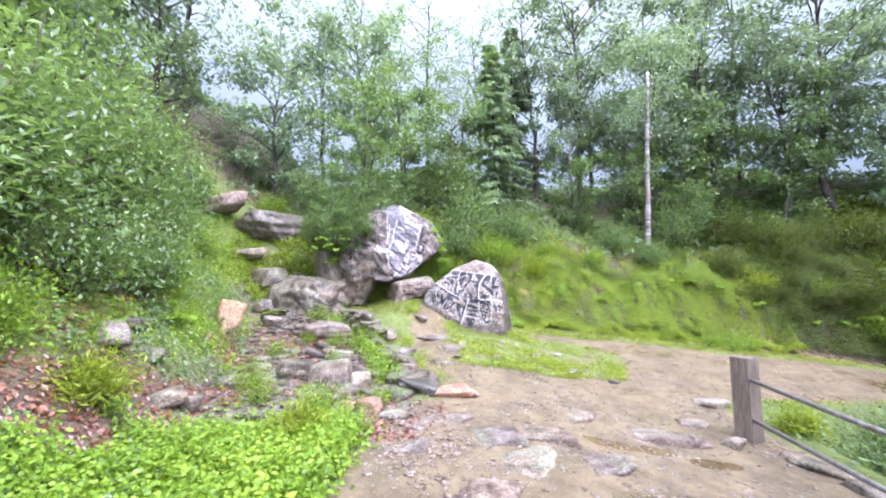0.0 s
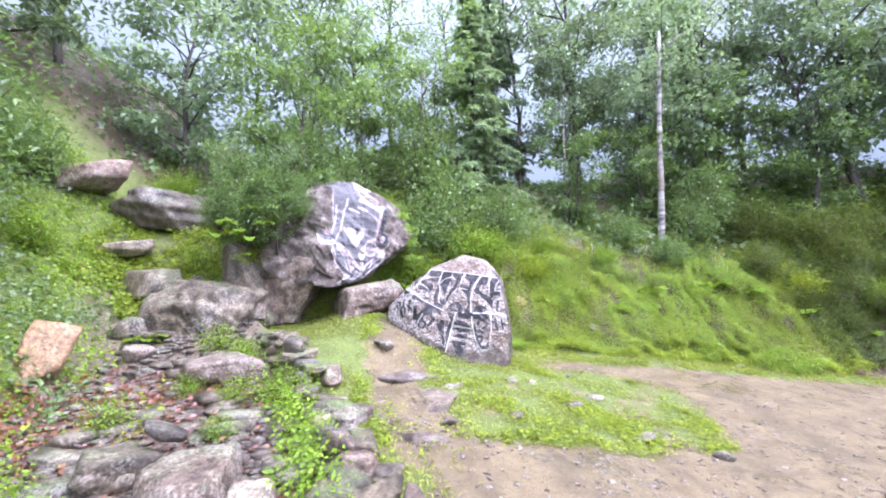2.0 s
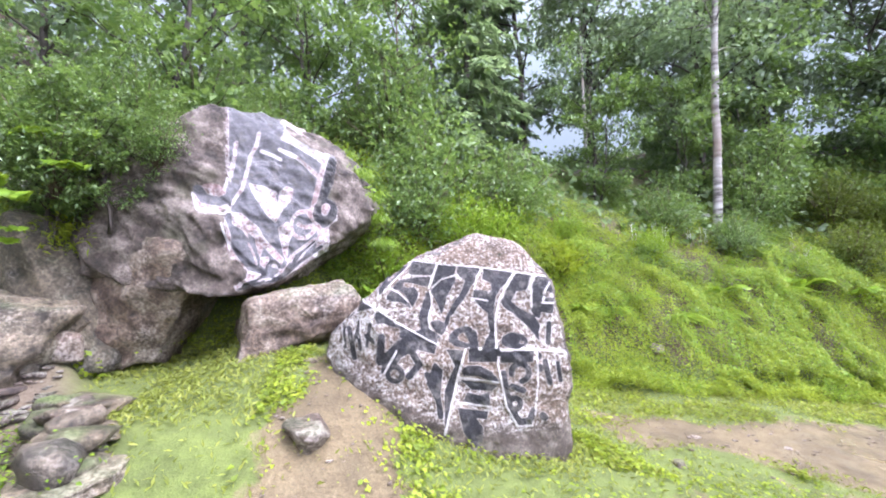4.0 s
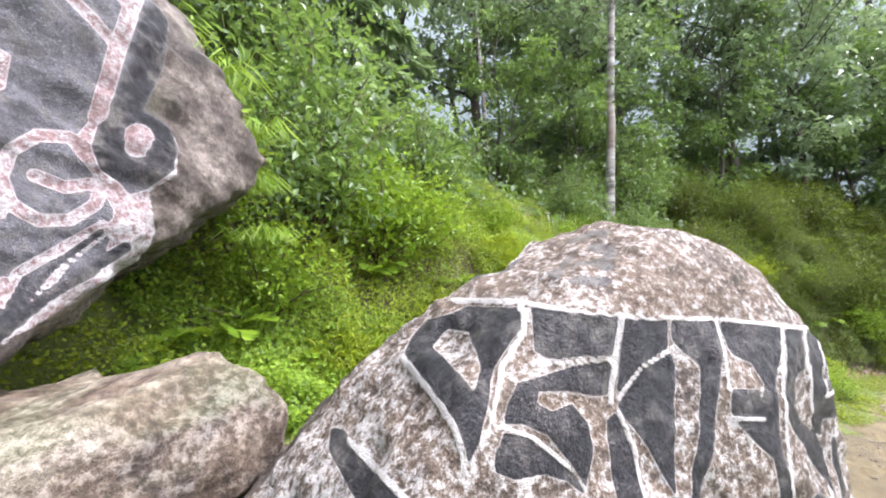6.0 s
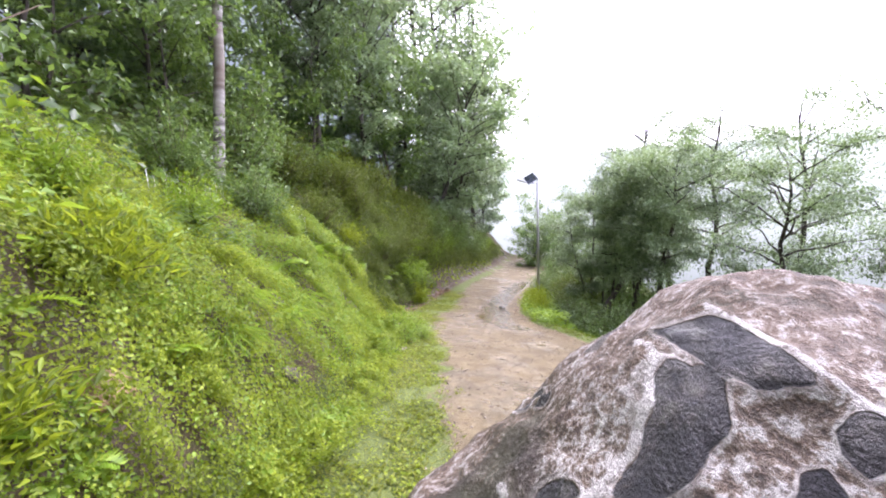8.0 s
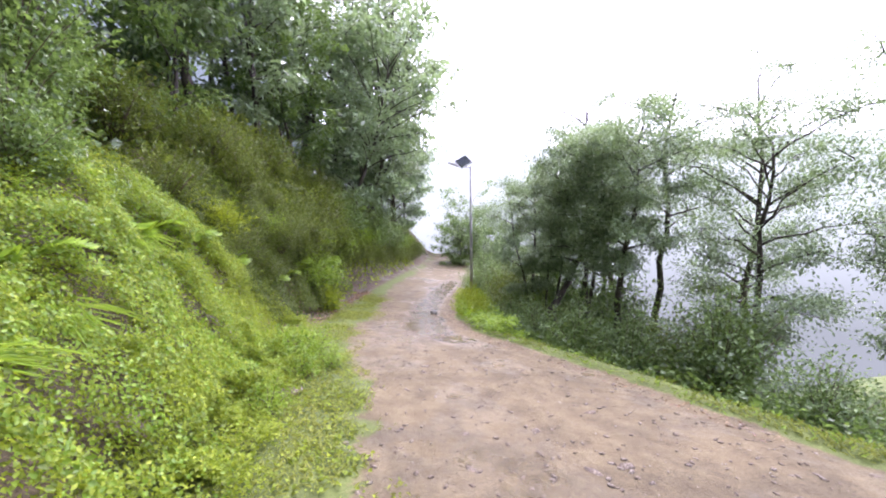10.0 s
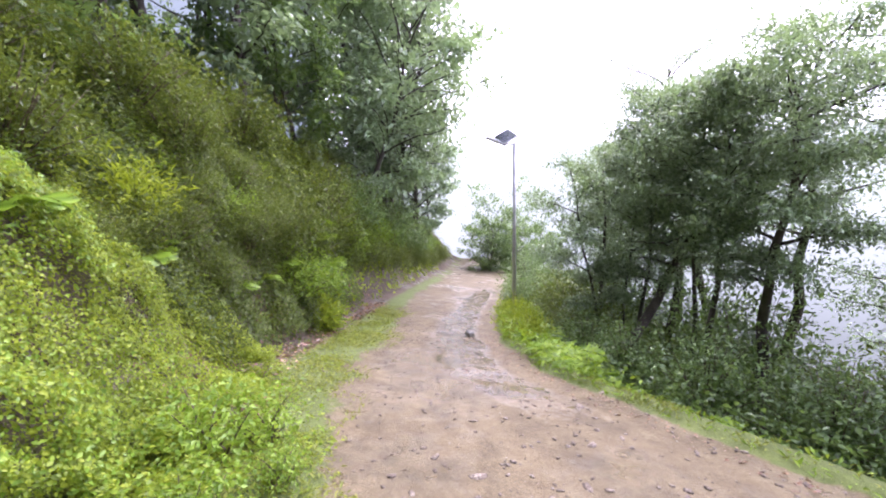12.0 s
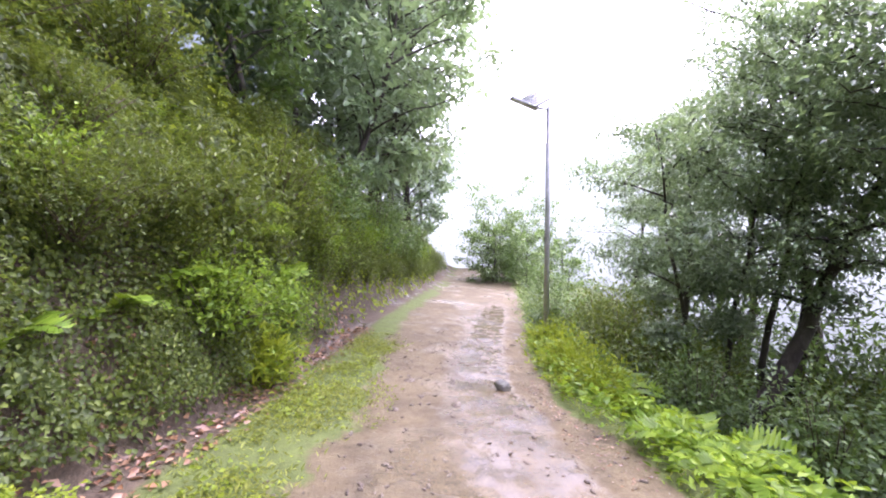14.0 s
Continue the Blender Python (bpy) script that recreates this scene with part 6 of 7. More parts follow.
cover("forest_floor_plants", x, y, 0.15, 0.6, LEAF_SHRUB, "leafy undergrowth on the wooded hillside", "ground cover", 16, 0.35)
x, y = scatter(9000, -4.6, -0.6, 5.0, 12, lambda a, b: smooth01(0.15, -0.1, a - wall_x(b)) * smooth01(0.62, 0.78, fbm(a * 1.4, b * 1.4, 3, 57)), 17)
cover("gully_plants", x, y, 0.06, 0.6, LEAF_COVER, "small green plants between the gully stones", "ground cover", 18, 0.14)
x, y = scatter(60000, 0.5, 15, 7.5, 12, lambda a, b: short_grass(a, b) * smooth01(0.42, 0.6, fbm(a * 2.6, b * 2.6, 3, 69)) * smooth01(-1.9, -0.9, b - toe_y(a)), 47)
cover("verge_herbs", x, y, 0.036, 0.3, LEAF_COVER, "small flat herbs growing in the verge", "ground cover", 48, 0.05, 0.9, 0.75)
x, y = scatter(16000, -6.2, -2.5, 10.3, 13.4, lambda a, b: smooth01(0.36, 0.5, fbm(a * 1.5, b * 1.5, 3, 70)), 49)
cover("upper_gully_plants", x, y, 0.07, 0.6, LEAF_COVER, "green weeds among the upper gully rocks", "ground cover", 50, 0.2)
x, y = scatter(70000, -0.9, 3.4, 6.3, 10.4, lambda a, b: short_grass(a, b) * (0.08 + smooth01(0.46, 0.62, fbm(a * 2.2, b * 2.2, 3, 111))), 211)
cover("apron_herbs", x, y, 0.034, 0.35, LEAF_COVER, "small flat herbs in the grass round the boulder", "ground cover", 212, 0.06, 0.85, 0.7)
# lush small herbs in the nook between the boulders
x, y = scatter(60000, -0.8, 2.2, 10.95, 12.4, lambda a, b: 0.25 + 0.75 * smooth01(0.36, 0.55, fbm(a * 2.6, b * 2.6, 3, 113)), 213)
cover("nook_herbs", x, y, 0.028, 0.5, LEAF_LIME, "lush lime-green herbs between the two boulders", "ground cover", 214, 0.12, 0.7, 0.7, 0.08)
x, y = scatter(900, -0.6, 2.2, 11.1, 12.6, lambda a, b: smooth01(0.42, 0.6, fbm(a * 1.7, b * 1.7, 3, 115)), 215)
shoots("nook_shoots", x, y, 0.2, 10, 0.05, LEAF_COVER, "small leafy shoots between the two boulders", "herbs", 216)
# creepers hanging over the terrace wall
x, y = scatter(26000, -3.2, -0.2, 5.6, 8.9, lambda a, b: smooth01(0.36, 0.1, np.abs(a - wall_x(b) + 0.22)) * smooth01(5.6, 6.2, b) * smooth01(8.4, 7.6, b), 19)
cover("wall_creeper", x, y, 0.04, 0.6, LEAF_FERN, "dark green creeper hanging over the dry-stone wall", "creeper", 20, 0.34)

# bright herbs on the lip above the valley, and fine growth low on the bank
x, y = scatter(16000, 9.0, 15.6, 5.4, 8.0, lambda a, b: smooth01(-1.1, -0.7, b - edge_y(a)) * smooth01(0.02, -0.1, b - edge_y(a)) * smooth01(0.4, 0.6, fbm(a * 1.3, b * 1.3, 3, 63)), 43)
cover("lip_herbs", x, y, 0.07, 0.6, LEAF_FERN, "bright fresh herbs along the track's valley edge", "ground cover", 44, 0.34, 0.7, 0.5)
x, y = scatter(60000, 2.5, 9.2, 10.9, 13.2, lambda a, b: smooth01(-0.6, 0.0, b - toe_y(a)) * smooth01(1.9, 1.2, b - toe_y(a)) * (0.25 + 0.9 * smooth01(0.45, 0.6, fbm(a * 1.1, b * 1.1, 3, 64))), 45)
cover("bank_moss_herbs", x, y, 0.03, 0.5, LEAF_LIME, "fine lime-green moss and herbs on the bank", "ground cover", 46, 0.14, 0.6, 0.7, 0.22)

# taller leafy shoots on the bank, its crest and the left slope
x, y = scatter(13000, -0.2, 13.5, 11.2, 15.5, lambda a, b: smooth01(0.3, 0.9, b - toe_y(a)) * smooth01(4.0, 3.0, b - toe_y(a)) * (0.1 + 0.8 * smooth01(0.44, 0.62, fbm(a * 0.9, b * 0.9, 3, 101))), 201)
shoots("bank_shoots", x, y, 0.26, 11, 0.06, LEAF_LIME, "leafy yellow-green shoots standing over the bank", "herbs", 202)
x, y = scatter(7000, -0.2, 13.5, 11.2, 15.5, lambda a, b: smooth01(1.0, 1.8, b - toe_y(a)) * smooth01(4.2, 3.4, b - toe_y(a)) * smooth01(0.4, 0.6, fbm(a * 0.8 + 7, b * 0.8, 3, 103)), 203)
shoots("crest_shoots", x, y, 0.42, 11, 0.1, LEAF_SHRUB, "taller dark green leafy shoots on the bank crest", "herbs", 204)
x, y = scatter(4200, -8, -2.6, 2.5, 12.5, lambda a, b: smooth01(0.0, 0.5, left_x(b) - a) * smooth01(3.5, 2.6, left_x(b) - a) * smooth01(0.42, 0.6, fbm(a * 1.1, b * 1.1, 3, 105)), 205)
shoots("slope_shoots", x, y, 0.28, 9, 0.075, LEAF_FERN, "leafy green shoots on the slope beside the gully", "herbs", 206)
x, y = scatter(8500, 9.9, 17, 10.0, 13.2, lambda a, b: smooth01(0.15, 0.4, b - toe_y(a)) * smooth01(2.4, 1.8, b - toe_y(a)) * smooth01(0.42, 0.6, fbm(a * 1.5, b * 1.5, 3, 107)), 207)
shoots("shaded_bank_shoots", x, y, 0.28, 10, 0.1, LEAF_SHADE, "leafy shoots hanging over the shaded bank, colour darkened for shade", "herbs", 208, 0.36, 0.7)

x, y = scatter(5200, 9.4, 16, 10.0, 13.0, lambda a, b: smooth01(0.3, 0.6, b - toe_y(a)) * smooth01(1.6, 1.2, b - toe_y(a)) * smooth01(0.5, 0.62, fbm(a * 1.2 + 3, b * 1.2, 3, 109)), 209)
shoots("lime_shoots", x, y, 0.3, 10, 0.085, LEAF_LIME, "fresh lime-green shoots among the dark bank plants", "herbs", 210, 0.3, 0.8)
x, y = scatter(12000, 14.5, 34, 3.5, 12.0, lambda a, b: smooth01(0.0, 0.25, b - toe_y(a)) * smooth01(2.2, 1.6, b - toe_y(a)) * (0.3 + 0.7 * smooth01(0.42, 0.58, fbm(a * 1.3, b * 1.3, 3, 111))), 211)
shoots("bend_shoots", x, y, 0.34, 9, 0.11, LEAF_SHADE, "dull green leafy shoots on the bank at the bend", "herbs", 212, 0.36, 0.8)

# small white flowers standing above the bank herbs
MAT_PETAL, _n, _l, _p = material("white_petals", 0.6, 0.3)
_p.inputs["Base Color"].default_value = (0.75, 0.76, 0.72, 1)
_r = np.random.default_rng(88)
fx, fy = np.repeat(np.array([(5.70, 13.81), (5.76, 13.79), (5.89, 13.70), (6.39, 13.65), (11.13, 13.99), (12.28, 14.02), (7.43, 13.52), (5.68, 13.75), (8.54, 13.38), (10.99, 13.81), (8.44, 13.06), (8.24, 12.90), (8.11, 12.73), (5.07, 13.55), (5.70, 13.57), (6.68, 13.59)]), 3, axis=0).T
fx, fy = fx + 0.06 * _r.normal(size=len(fx)), fy + 0.06 * _r.normal(size=len(fy))
z = height(fx, fy) + 0.28 + 0.12 * _r.random(len(fx))
az = np.arange(5) * 2 * math.pi / 5
d = np.stack([np.cos(az), np.sin(az), np.full(5, 0.25)], -1)
v, f = leaf_arrays(np.repeat(np.stack([fx, fy, z], -1), 5, axis=0), np.tile(d, (len(fx), 1)), np.tile([[0, 0, 1.0]], (5 * len(fx), 1)), 0.028, 0.02)
stalks = [tube([(a, b, c - 0.34), (a + 0.01, b, c - 0.15), (a, b, c)], 0.003, 3) for a, b, c in zip(fx, fy, z)]
v, f = merge([(v, f)] + stalks)
tagged(mesh_object("white_flowers", v, f, MAT_PETAL), "tiny white flowers scattered over the green bank", "flowers", kind="stuff")

x, y = scatter(260000, 2.2, 10.2, 10.7, 12.9, lambda a, b: smooth01(-0.7, -0.1, b - toe_y(a)) * smooth01(1.7, 1.0, b - toe_y(a)) * (0.06 + 0.9 * smooth01(0.42, 0.6, fbm(a * 3.1, b * 3.1, 3, 85)) + 0.35 * smooth01(5.5, 7.0, a)), 57)
cover("fine_bank_herbs", x, y, 0.025, 0.5, LEAF_COVER, "fine dense yellow-green herbs low on the bank", "ground cover", 58, 0.12, 0.7, 0.7, 0.2)

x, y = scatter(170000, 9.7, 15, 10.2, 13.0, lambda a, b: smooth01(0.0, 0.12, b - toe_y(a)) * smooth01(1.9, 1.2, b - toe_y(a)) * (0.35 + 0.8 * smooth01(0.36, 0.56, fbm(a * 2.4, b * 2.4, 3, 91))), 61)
cover("bank_foot_herbs", x, y, 0.034, 0.45, LEAF_SHADE, "small olive herbs covering the shaded bank, colour darkened for shade", "ground cover", 62, 0.16, 0.7, 0.65, 0.12)

x, y = scatter(90000, 0.4, 5.2, 10.8, 13.6, lambda a, b: smooth01(-0.1, 0.2, b - toe_y(a)) * smooth01(2.6, 2.0, b - toe_y(a)) * (0.25 + 0.9 * smooth01(0.36, 0.54, fbm(a * 2.8, b * 2.8, 3, 93))), 65)
cover("bank_slope_herbs", x, y, 0.025, 0.5, LEAF_COVER, "small yellow-green herbs on the steep bank", "ground cover", 66, 0.1, 0.7, 0.65, 0.1)

# fallen leaves and loose gravel
x, y = scatter(11000, -4.6, -0.4, 4.0, 9.2, lambda a, b: smooth01(0.4, 0.6, fbm(a * 1.2 + 3, b * 1.2, 3, 58)) * smooth01(0.1, -0.2, a - wall_x(b)), 21)
cover("fallen_leaves", x, y, 0.065, 0.25, LEAF_RED, "wet red-brown fallen leaves between the gully stones", "fallen leaves", 22, 0.02, 0.9, 0.6)
x, y = scatter(4200, -4.6, -2.8, 2.6, 6.2, lambda a, b: litter_patch(a, b), 51)
cover("red_leaf_litter", x, y, 0.06, 0.25, LEAF_RED, "wet red leaf litter under the left bank", "fallen leaves", 52, 0.04, 0.9, 0.55)
x, y = scatter(1800, -5.4, -2.8, 3.2, 7, lambda a, b: smooth01(0.5, 0.66, fbm(a * 1.4, b * 1.4 + 6, 3, 59)), 23)
cover("fallen_leaves_on_slope", x, y, 0.07, 0.25, LEAF_RED, "wet reddish fallen leaves below the bank", "fallen leaves", 24, 0.05, 0.9, 0.6)
x, y = scatter(9000, 8.5, 16, 9.5, 12, lambda a, b: smooth01(-0.65, -0.3, b - toe_y(a)) * smooth01(0.4, 0.1, b - toe_y(a)) * (0.3 + 0.8 * fbm(a * 2, b * 2, 2, 4)), 25)
cover("leaf_litter", x, y, 0.062, 0.25, LEAF_DEAD, "brown leaf litter at the foot of the bank", "fallen leaves", 26, 0.03, 0.9, 0.55)
x, y = scatter(3500, 5, 13, 6.6, 8.6, lambda a, b: smooth01(0.0, 0.1, b - edge_y(a)) * smooth01(0.5, 0.3, b - edge_y(a)), 27)
cover("edge_litter", x, y, 0.032, 0.25, LEAF_DEAD, "brown leaf litter along the track edge", "fallen leaves", 28, 0.02, 0.9, 0.55)


def gravel(name, x, y, size, mat, label, seed, sink=0.35):
    r = np.random.default_rng(seed)
    shapes = [stone_mesh(400 + k, 1, 0.6, 6, 0.1) for k in range(6)]
    z = height(x, y)
    vs, fs, off = [], [], 0
    s = size * (0.35 + r.random(len(x)) ** 3 * 2.2)
    for k in range(len(x)):
        p, f = shapes[int(r.integers(6))]
        a = r.random() * 6.28
        c, n = math.cos(a), math.sin(a)
        q = p * np.array([1.25, 0.6 + 0.5 * r.random(), 0.32 + 0.3 * r.random()]) * s[k] / 2
        q = q @ np.array([[c, -n, 0], [n, c, 0], [0, 0, 1]]).T
        vs.append(q + np.array([x[k], y[k], z[k] + s[k] * (0.28 - sink * 0.5)]))
        fs.append(f + off)
        off += len(p)
    ob = mesh_object(name, np.concatenate(vs), np.concatenate(fs), mat)
    return tagged(ob, label, "gravel", kind="stuff")


x, y = scatter(52000, -1.2, 16, 1.0, 11, lambda a, b: dirt_mask(a, b) * (0.15 + 0.6 * fbm(a * 1.5, b * 1.5, 3, 31) ** 2) * np.where(a > 4.2, 1.0, 0.9), 33)
gravel("track_gravel", x, y, 0.021, MAT_PEBBLE, "loose reddish gravel strewn over the wet track", 34)
x, y = scatter(900, -0.8, 15, 1.5, 11, lambda a, b: dirt_mask(a, b) * 0.6, 35)
gravel_x, gravel_y = scatter(15000, -1.0, 4.2, 1.2, 8.0, lambda a, b: dirt_mask(a, b) * (0.1 + 0.9 * smooth01(0.4, 0.6, fbm(a * 1.3, b * 1.3, 3, 121))), 221)
gravel("near_gravel", gravel_x, gravel_y, 0.03, MAT_RUBBLE, "brown stony gravel on the worn near track", 222, 0.6)
gravel("track_cobbles", x, y, 0.06, MAT_PEBBLE, "larger loose stones on the track", 36, 0.7)
x, y = scatter(5200, -4.4, -0.4, 4.6, 11.2, lambda a, b: smooth01(0.0, -0.25, a - wall_x(b)) * smooth01(-0.3, 0.3, a - left_x(b)), 37)
gravel("gully_pebbles", x, y, 0.085, MAT_RUBBLE, "pinkish pebbles and cobbles filling the gully bed", 38)
x, y = scatter(420, -4.4, -0.7, 4.6, 11.2, lambda a, b: smooth01(0.0, -0.25, a - wall_x(b)) * smooth01(-0.3, 0.3, a - left_x(b)), 39)
gravel("gully_cobbles", x, y, 0.19, MAT_STONE, "grey cobbles strewn along the gully bed", 40)

x, y = scatter(7000, -1.7, 0.9, 2.6, 5.6, lambda a, b: (0.1 + 0.8 * fbm(a * 2, b * 2, 3, 83)) * smooth01(1.2, 0.2, np.hypot((a + 0.55) / 1.2, (b - 4.2) / 1.3)), 53)
gravel("gully_gravel", x, y, 0.03, MAT_PEBBLE, "fine pinkish gravel washed out of the gully", 54)
x, y = scatter(5200, -4.6, -1.2, 6.3, 9.4, lambda a, b: smooth01(0.0, -0.2, a - wall_x(b)) * smooth01(1.15, 0.55, np.hypot((a + 3.3) / 1.3, (b - 7.8) / 1.1) + 0.9 * (fbm(a * 1.8, b * 1.8, 3, 92) - 0.5)), 63)
cover("red_leaf_drift", x, y, 0.06, 0.3, LEAF_RED, "drift of wet red leaves over the gully shingle", "fallen leaves", 64, 0.07, 0.9, 0.6)
x, y = scatter(900, -1.8, 0.4, 3.6, 5.4, lambda a, b: smooth01(0.9, 0.4, np.hypot((a + 0.7) / 1.0, (b - 4.6) / 0.8)), 55)
cover("washed_leaves", x, y, 0.05, 0.25, LEAF_RED, "small red leaves washed out of the gully", "fallen leaves", 56, 0.02, 0.9, 0.6)

# ---- shrubs, ferns and trees ----
SHRUB_A = shrub("shrub", 501, 1.5, 1.5, 170, 26, 0.068, LEAF_SHRUB, "leafy green shrub growing on the bank")
SHRUB_B = shrub("shrub", 502, 1.2, 1.0, 130, 30, 0.054, LEAF_LIME, "light green bushy shrub on the bank")
SHRUB_C = shrub("shrub", 503, 1.9, 2.2, 210, 26, 0.09, LEAF_SHRUB, "tall dark green shrub on the hillside", ratio=0.42)
SHRUB_D = shrub("shrub", 504, 1.0, 0.7, 110, 20, 0.11, LEAF_COVER, "low shrub with long narrow leaves", ratio=0.22, rise=1.0)
# shrub copy whose leaf colour carries painted shade
SHRUB_E = shrub("shrub", 506, 1.5, 1.3, 190, 28, 0.062, LEAF_SHADE, "olive-green shrub overhanging the shaded bank, leaves darkened for shade", ratio=0.4)
WEED = shrub("weed", 505, 0.55, 0.45, 46, 20, 0.034, LEAF_LIME, "small leafy green weed between stones", "weed", ratio=0.6)
FIRST = {id(WEED): True, id(SHRUB_A): True, id(SHRUB_B): True, id(SHRUB_C): True, id(SHRUB_D): True, id(SHRUB_E): True}


def put_thing(src, x, y, scale=1.0, turn=0.0, dz=-0.08, z=None, tilt=0.0):
    m = pose(x, y, (float(height(x, y)) if z is None else z) + dz, tilt, 0, turn) @ Matrix.Diagonal((scale, scale, scale, 1))
    if FIRST.pop(id(src), False):
        src.matrix_basis = m
        return src
    ob = src.copy()
    made = {src: ob}
    scene.collection.objects.link(ob)
    for ch in src.children:
        c = ch.copy()
        scene.collection.objects.link(c)
        c.parent = ob
        c.matrix_parent_inverse = ch.matrix_parent_inverse
    ob.matrix_basis = m
    return ob


# behind the carved boulder and along the bank
for k, (src, x, y, s) in enumerate([
    (SHRUB_A, 0.45, 12.6, 1.25), (SHRUB_B, 1.35, 12.75, 1.3), (SHRUB_A, 1.0, 13.4, 1.5), (SHRUB_B, 0.1, 12.2, 0.9), (SHRUB_B, 1.95, 12.9, 1.0), (SHRUB_A, 2.5, 13.6, 1.2), (SHRUB_C, 0.3, 14.2, 1.2),
    (SHRUB_B, 3.5, 13.4, 0.75), (SHRUB_D, 3.0, 12.7, 0.9), (SHRUB_B, 5.2, 13.3, 0.8), (SHRUB_A, 6.1, 13.9, 0.9), (SHRUB_A, 8.2, 13.9, 1.1),
    (SHRUB_C, 9.0, 14.3, 1.1), (SHRUB_E, 10.2, 13.8, 1.1), (SHRUB_E, 9.3, 12.9, 0.9), (SHRUB_E, 11.0, 12.8, 1.0), (SHRUB_E, 12.1, 12.7, 1.1), (SHRUB_B, 12.6, 11.25, 1.15), (SHRUB_E, 13.1, 11.4, 1.25),
    (SHRUB_E, 13.6, 12.2, 1.2), (SHRUB_B, 13.7, 10.9, 0.95), (SHRUB_E, 14.7, 11.0, 1.2), (SHRUB_B, 15.6, 10.5, 1.1), (SHRUB_A, 16.8, 10.3, 1.3), (SHRUB_B, 18.2, 9.8, 1.2), (SHRUB_A, 20.0, 9.2, 1.4), (SHRUB_A, 22.5, 8.2, 1.4),
    (SHRUB_A, 7.0, 13.2, 0.7), (SHRUB_D, 10.0, 12.4, 0.9), (SHRUB_D, 12.9, 10.95, 1.0), (SHRUB_D, 1.7, 12.35, 0.8), (SHRUB_D, 0.6, 12.0, 0.7)]):
    put_thing(src, x, y, s, 47 * k)
# on and beside the painted boulder
for k, (src, x, y, z, s) in enumerate([(SHRUB_A, -2.01, 10.20, 2.63, 0.42), (SHRUB_C, -2.71, 10.05, 2.32, 0.50), (SHRUB_B, -1.72, 10.45, 2.94, 0.30), (SHRUB_A, -2.26, 10.40, 2.92, 0.55), (SHRUB_C, -3.35, 10.20, 2.50, 0.40), (SHRUB_C, -2.2, 11.5, 2.95, 0.8), (SHRUB_A, -1.7, 11.5, 3.1, 0.6), (SHRUB_B, -0.65, 11.5, 2.7, 0.5), (SHRUB_B, -0.3, 11.9, 2.2, 0.7), (SHRUB_B, -0.7, 12.3, 2.8, 0.9), (SHRUB_D, -2.85, 10.5, 1.9, 0.6)]):
    put_thing(src, x, y, s, 61 * k, -0.1, z)
# left bank
for k, (src, x, y, s) in enumerate([(SHRUB_C, -5.0, 3.3, 1.3), (SHRUB_A, -4.6, 4.6, 1.1), (SHRUB_C, -5.6, 4.8, 1.4), (SHRUB_A, -4.9, 6.2, 1.1), (SHRUB_C, -6.0, 6.6, 1.4), (SHRUB_B, -5.3, 7.4, 1.0), (SHRUB_A, -6.2, 8.6, 1.3), (SHRUB_C, -7.0, 9.6, 1.3),
                                    (SHRUB_B, -6.2, 10.0, 0.8), (SHRUB_A, -7.2, 11.2, 1.0), (SHRUB_C, -4.6, 2.0, 1.2), (SHRUB_A, -5.4, 1.2, 1.4), (SHRUB_B, -4.3, 3.4, 0.9), (SHRUB_D, -3.7, 3.9, 0.8), (SHRUB_D, -1.55, 3.9, 0.75), (SHRUB_B, -7.4, 5.2, 1.8), (SHRUB_C, -7.2, 7.6, 1.7), (SHRUB_C, -8.0, 3.6, 1.8),
                                    (SHRUB_A, -3.4, 13.6, 1.2), (SHRUB_A, -4.4, 14.2, 1.3), (SHRUB_B, -5.9, 13.9, 1.1), (SHRUB_A, -1.6, 13.6, 1.3)]):
    put_thing(src, x, y, s, 83 * k)
# small weeds between the gully stones
for k, (x, y, s) in enumerate([(-3.0, 9.45, 0.32), (-2.45, 9.05, 0.3), (-2.6, 9.3, 0.24), (-1.5, 8.1, 0.3), (-2.3, 8.2, 0.26), (-1.8, 8.15, 0.34), (-2.9, 8.4, 0.22), (-2.1, 7.3, 0.2), (-3.3, 7.6, 0.3), (-1.75, 8.75, 0.26), (-1.5, 4.6, 0.34), (-1.75, 4.9, 0.3), (-0.95, 5.2, 0.2), (-2.6, 5.3, 0.3), (-3.0, 6.0, 0.34), (-3.6, 10.9, 0.4), (-4.2, 11.4, 0.4), (7.3, 10.9, 0.3), (8.3, 10.8, 0.34), (6.2, 11.1, 0.26), (8.0, 11.1, 0.4), (7.7, 10.6, 0.22)]):
    put_thing(WEED, x, y, s * 3.2, 77 * k, -0.02)
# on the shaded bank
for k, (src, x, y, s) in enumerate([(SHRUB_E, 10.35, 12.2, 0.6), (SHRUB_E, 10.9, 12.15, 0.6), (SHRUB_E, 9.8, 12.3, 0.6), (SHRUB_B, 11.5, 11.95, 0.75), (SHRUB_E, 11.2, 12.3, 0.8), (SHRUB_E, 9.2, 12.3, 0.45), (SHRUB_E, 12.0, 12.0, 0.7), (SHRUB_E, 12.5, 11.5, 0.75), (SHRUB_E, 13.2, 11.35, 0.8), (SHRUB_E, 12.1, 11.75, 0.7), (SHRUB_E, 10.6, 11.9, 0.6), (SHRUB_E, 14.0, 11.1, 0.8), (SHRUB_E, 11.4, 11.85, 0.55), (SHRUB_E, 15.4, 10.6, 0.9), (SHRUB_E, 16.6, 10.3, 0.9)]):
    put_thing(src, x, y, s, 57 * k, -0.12)
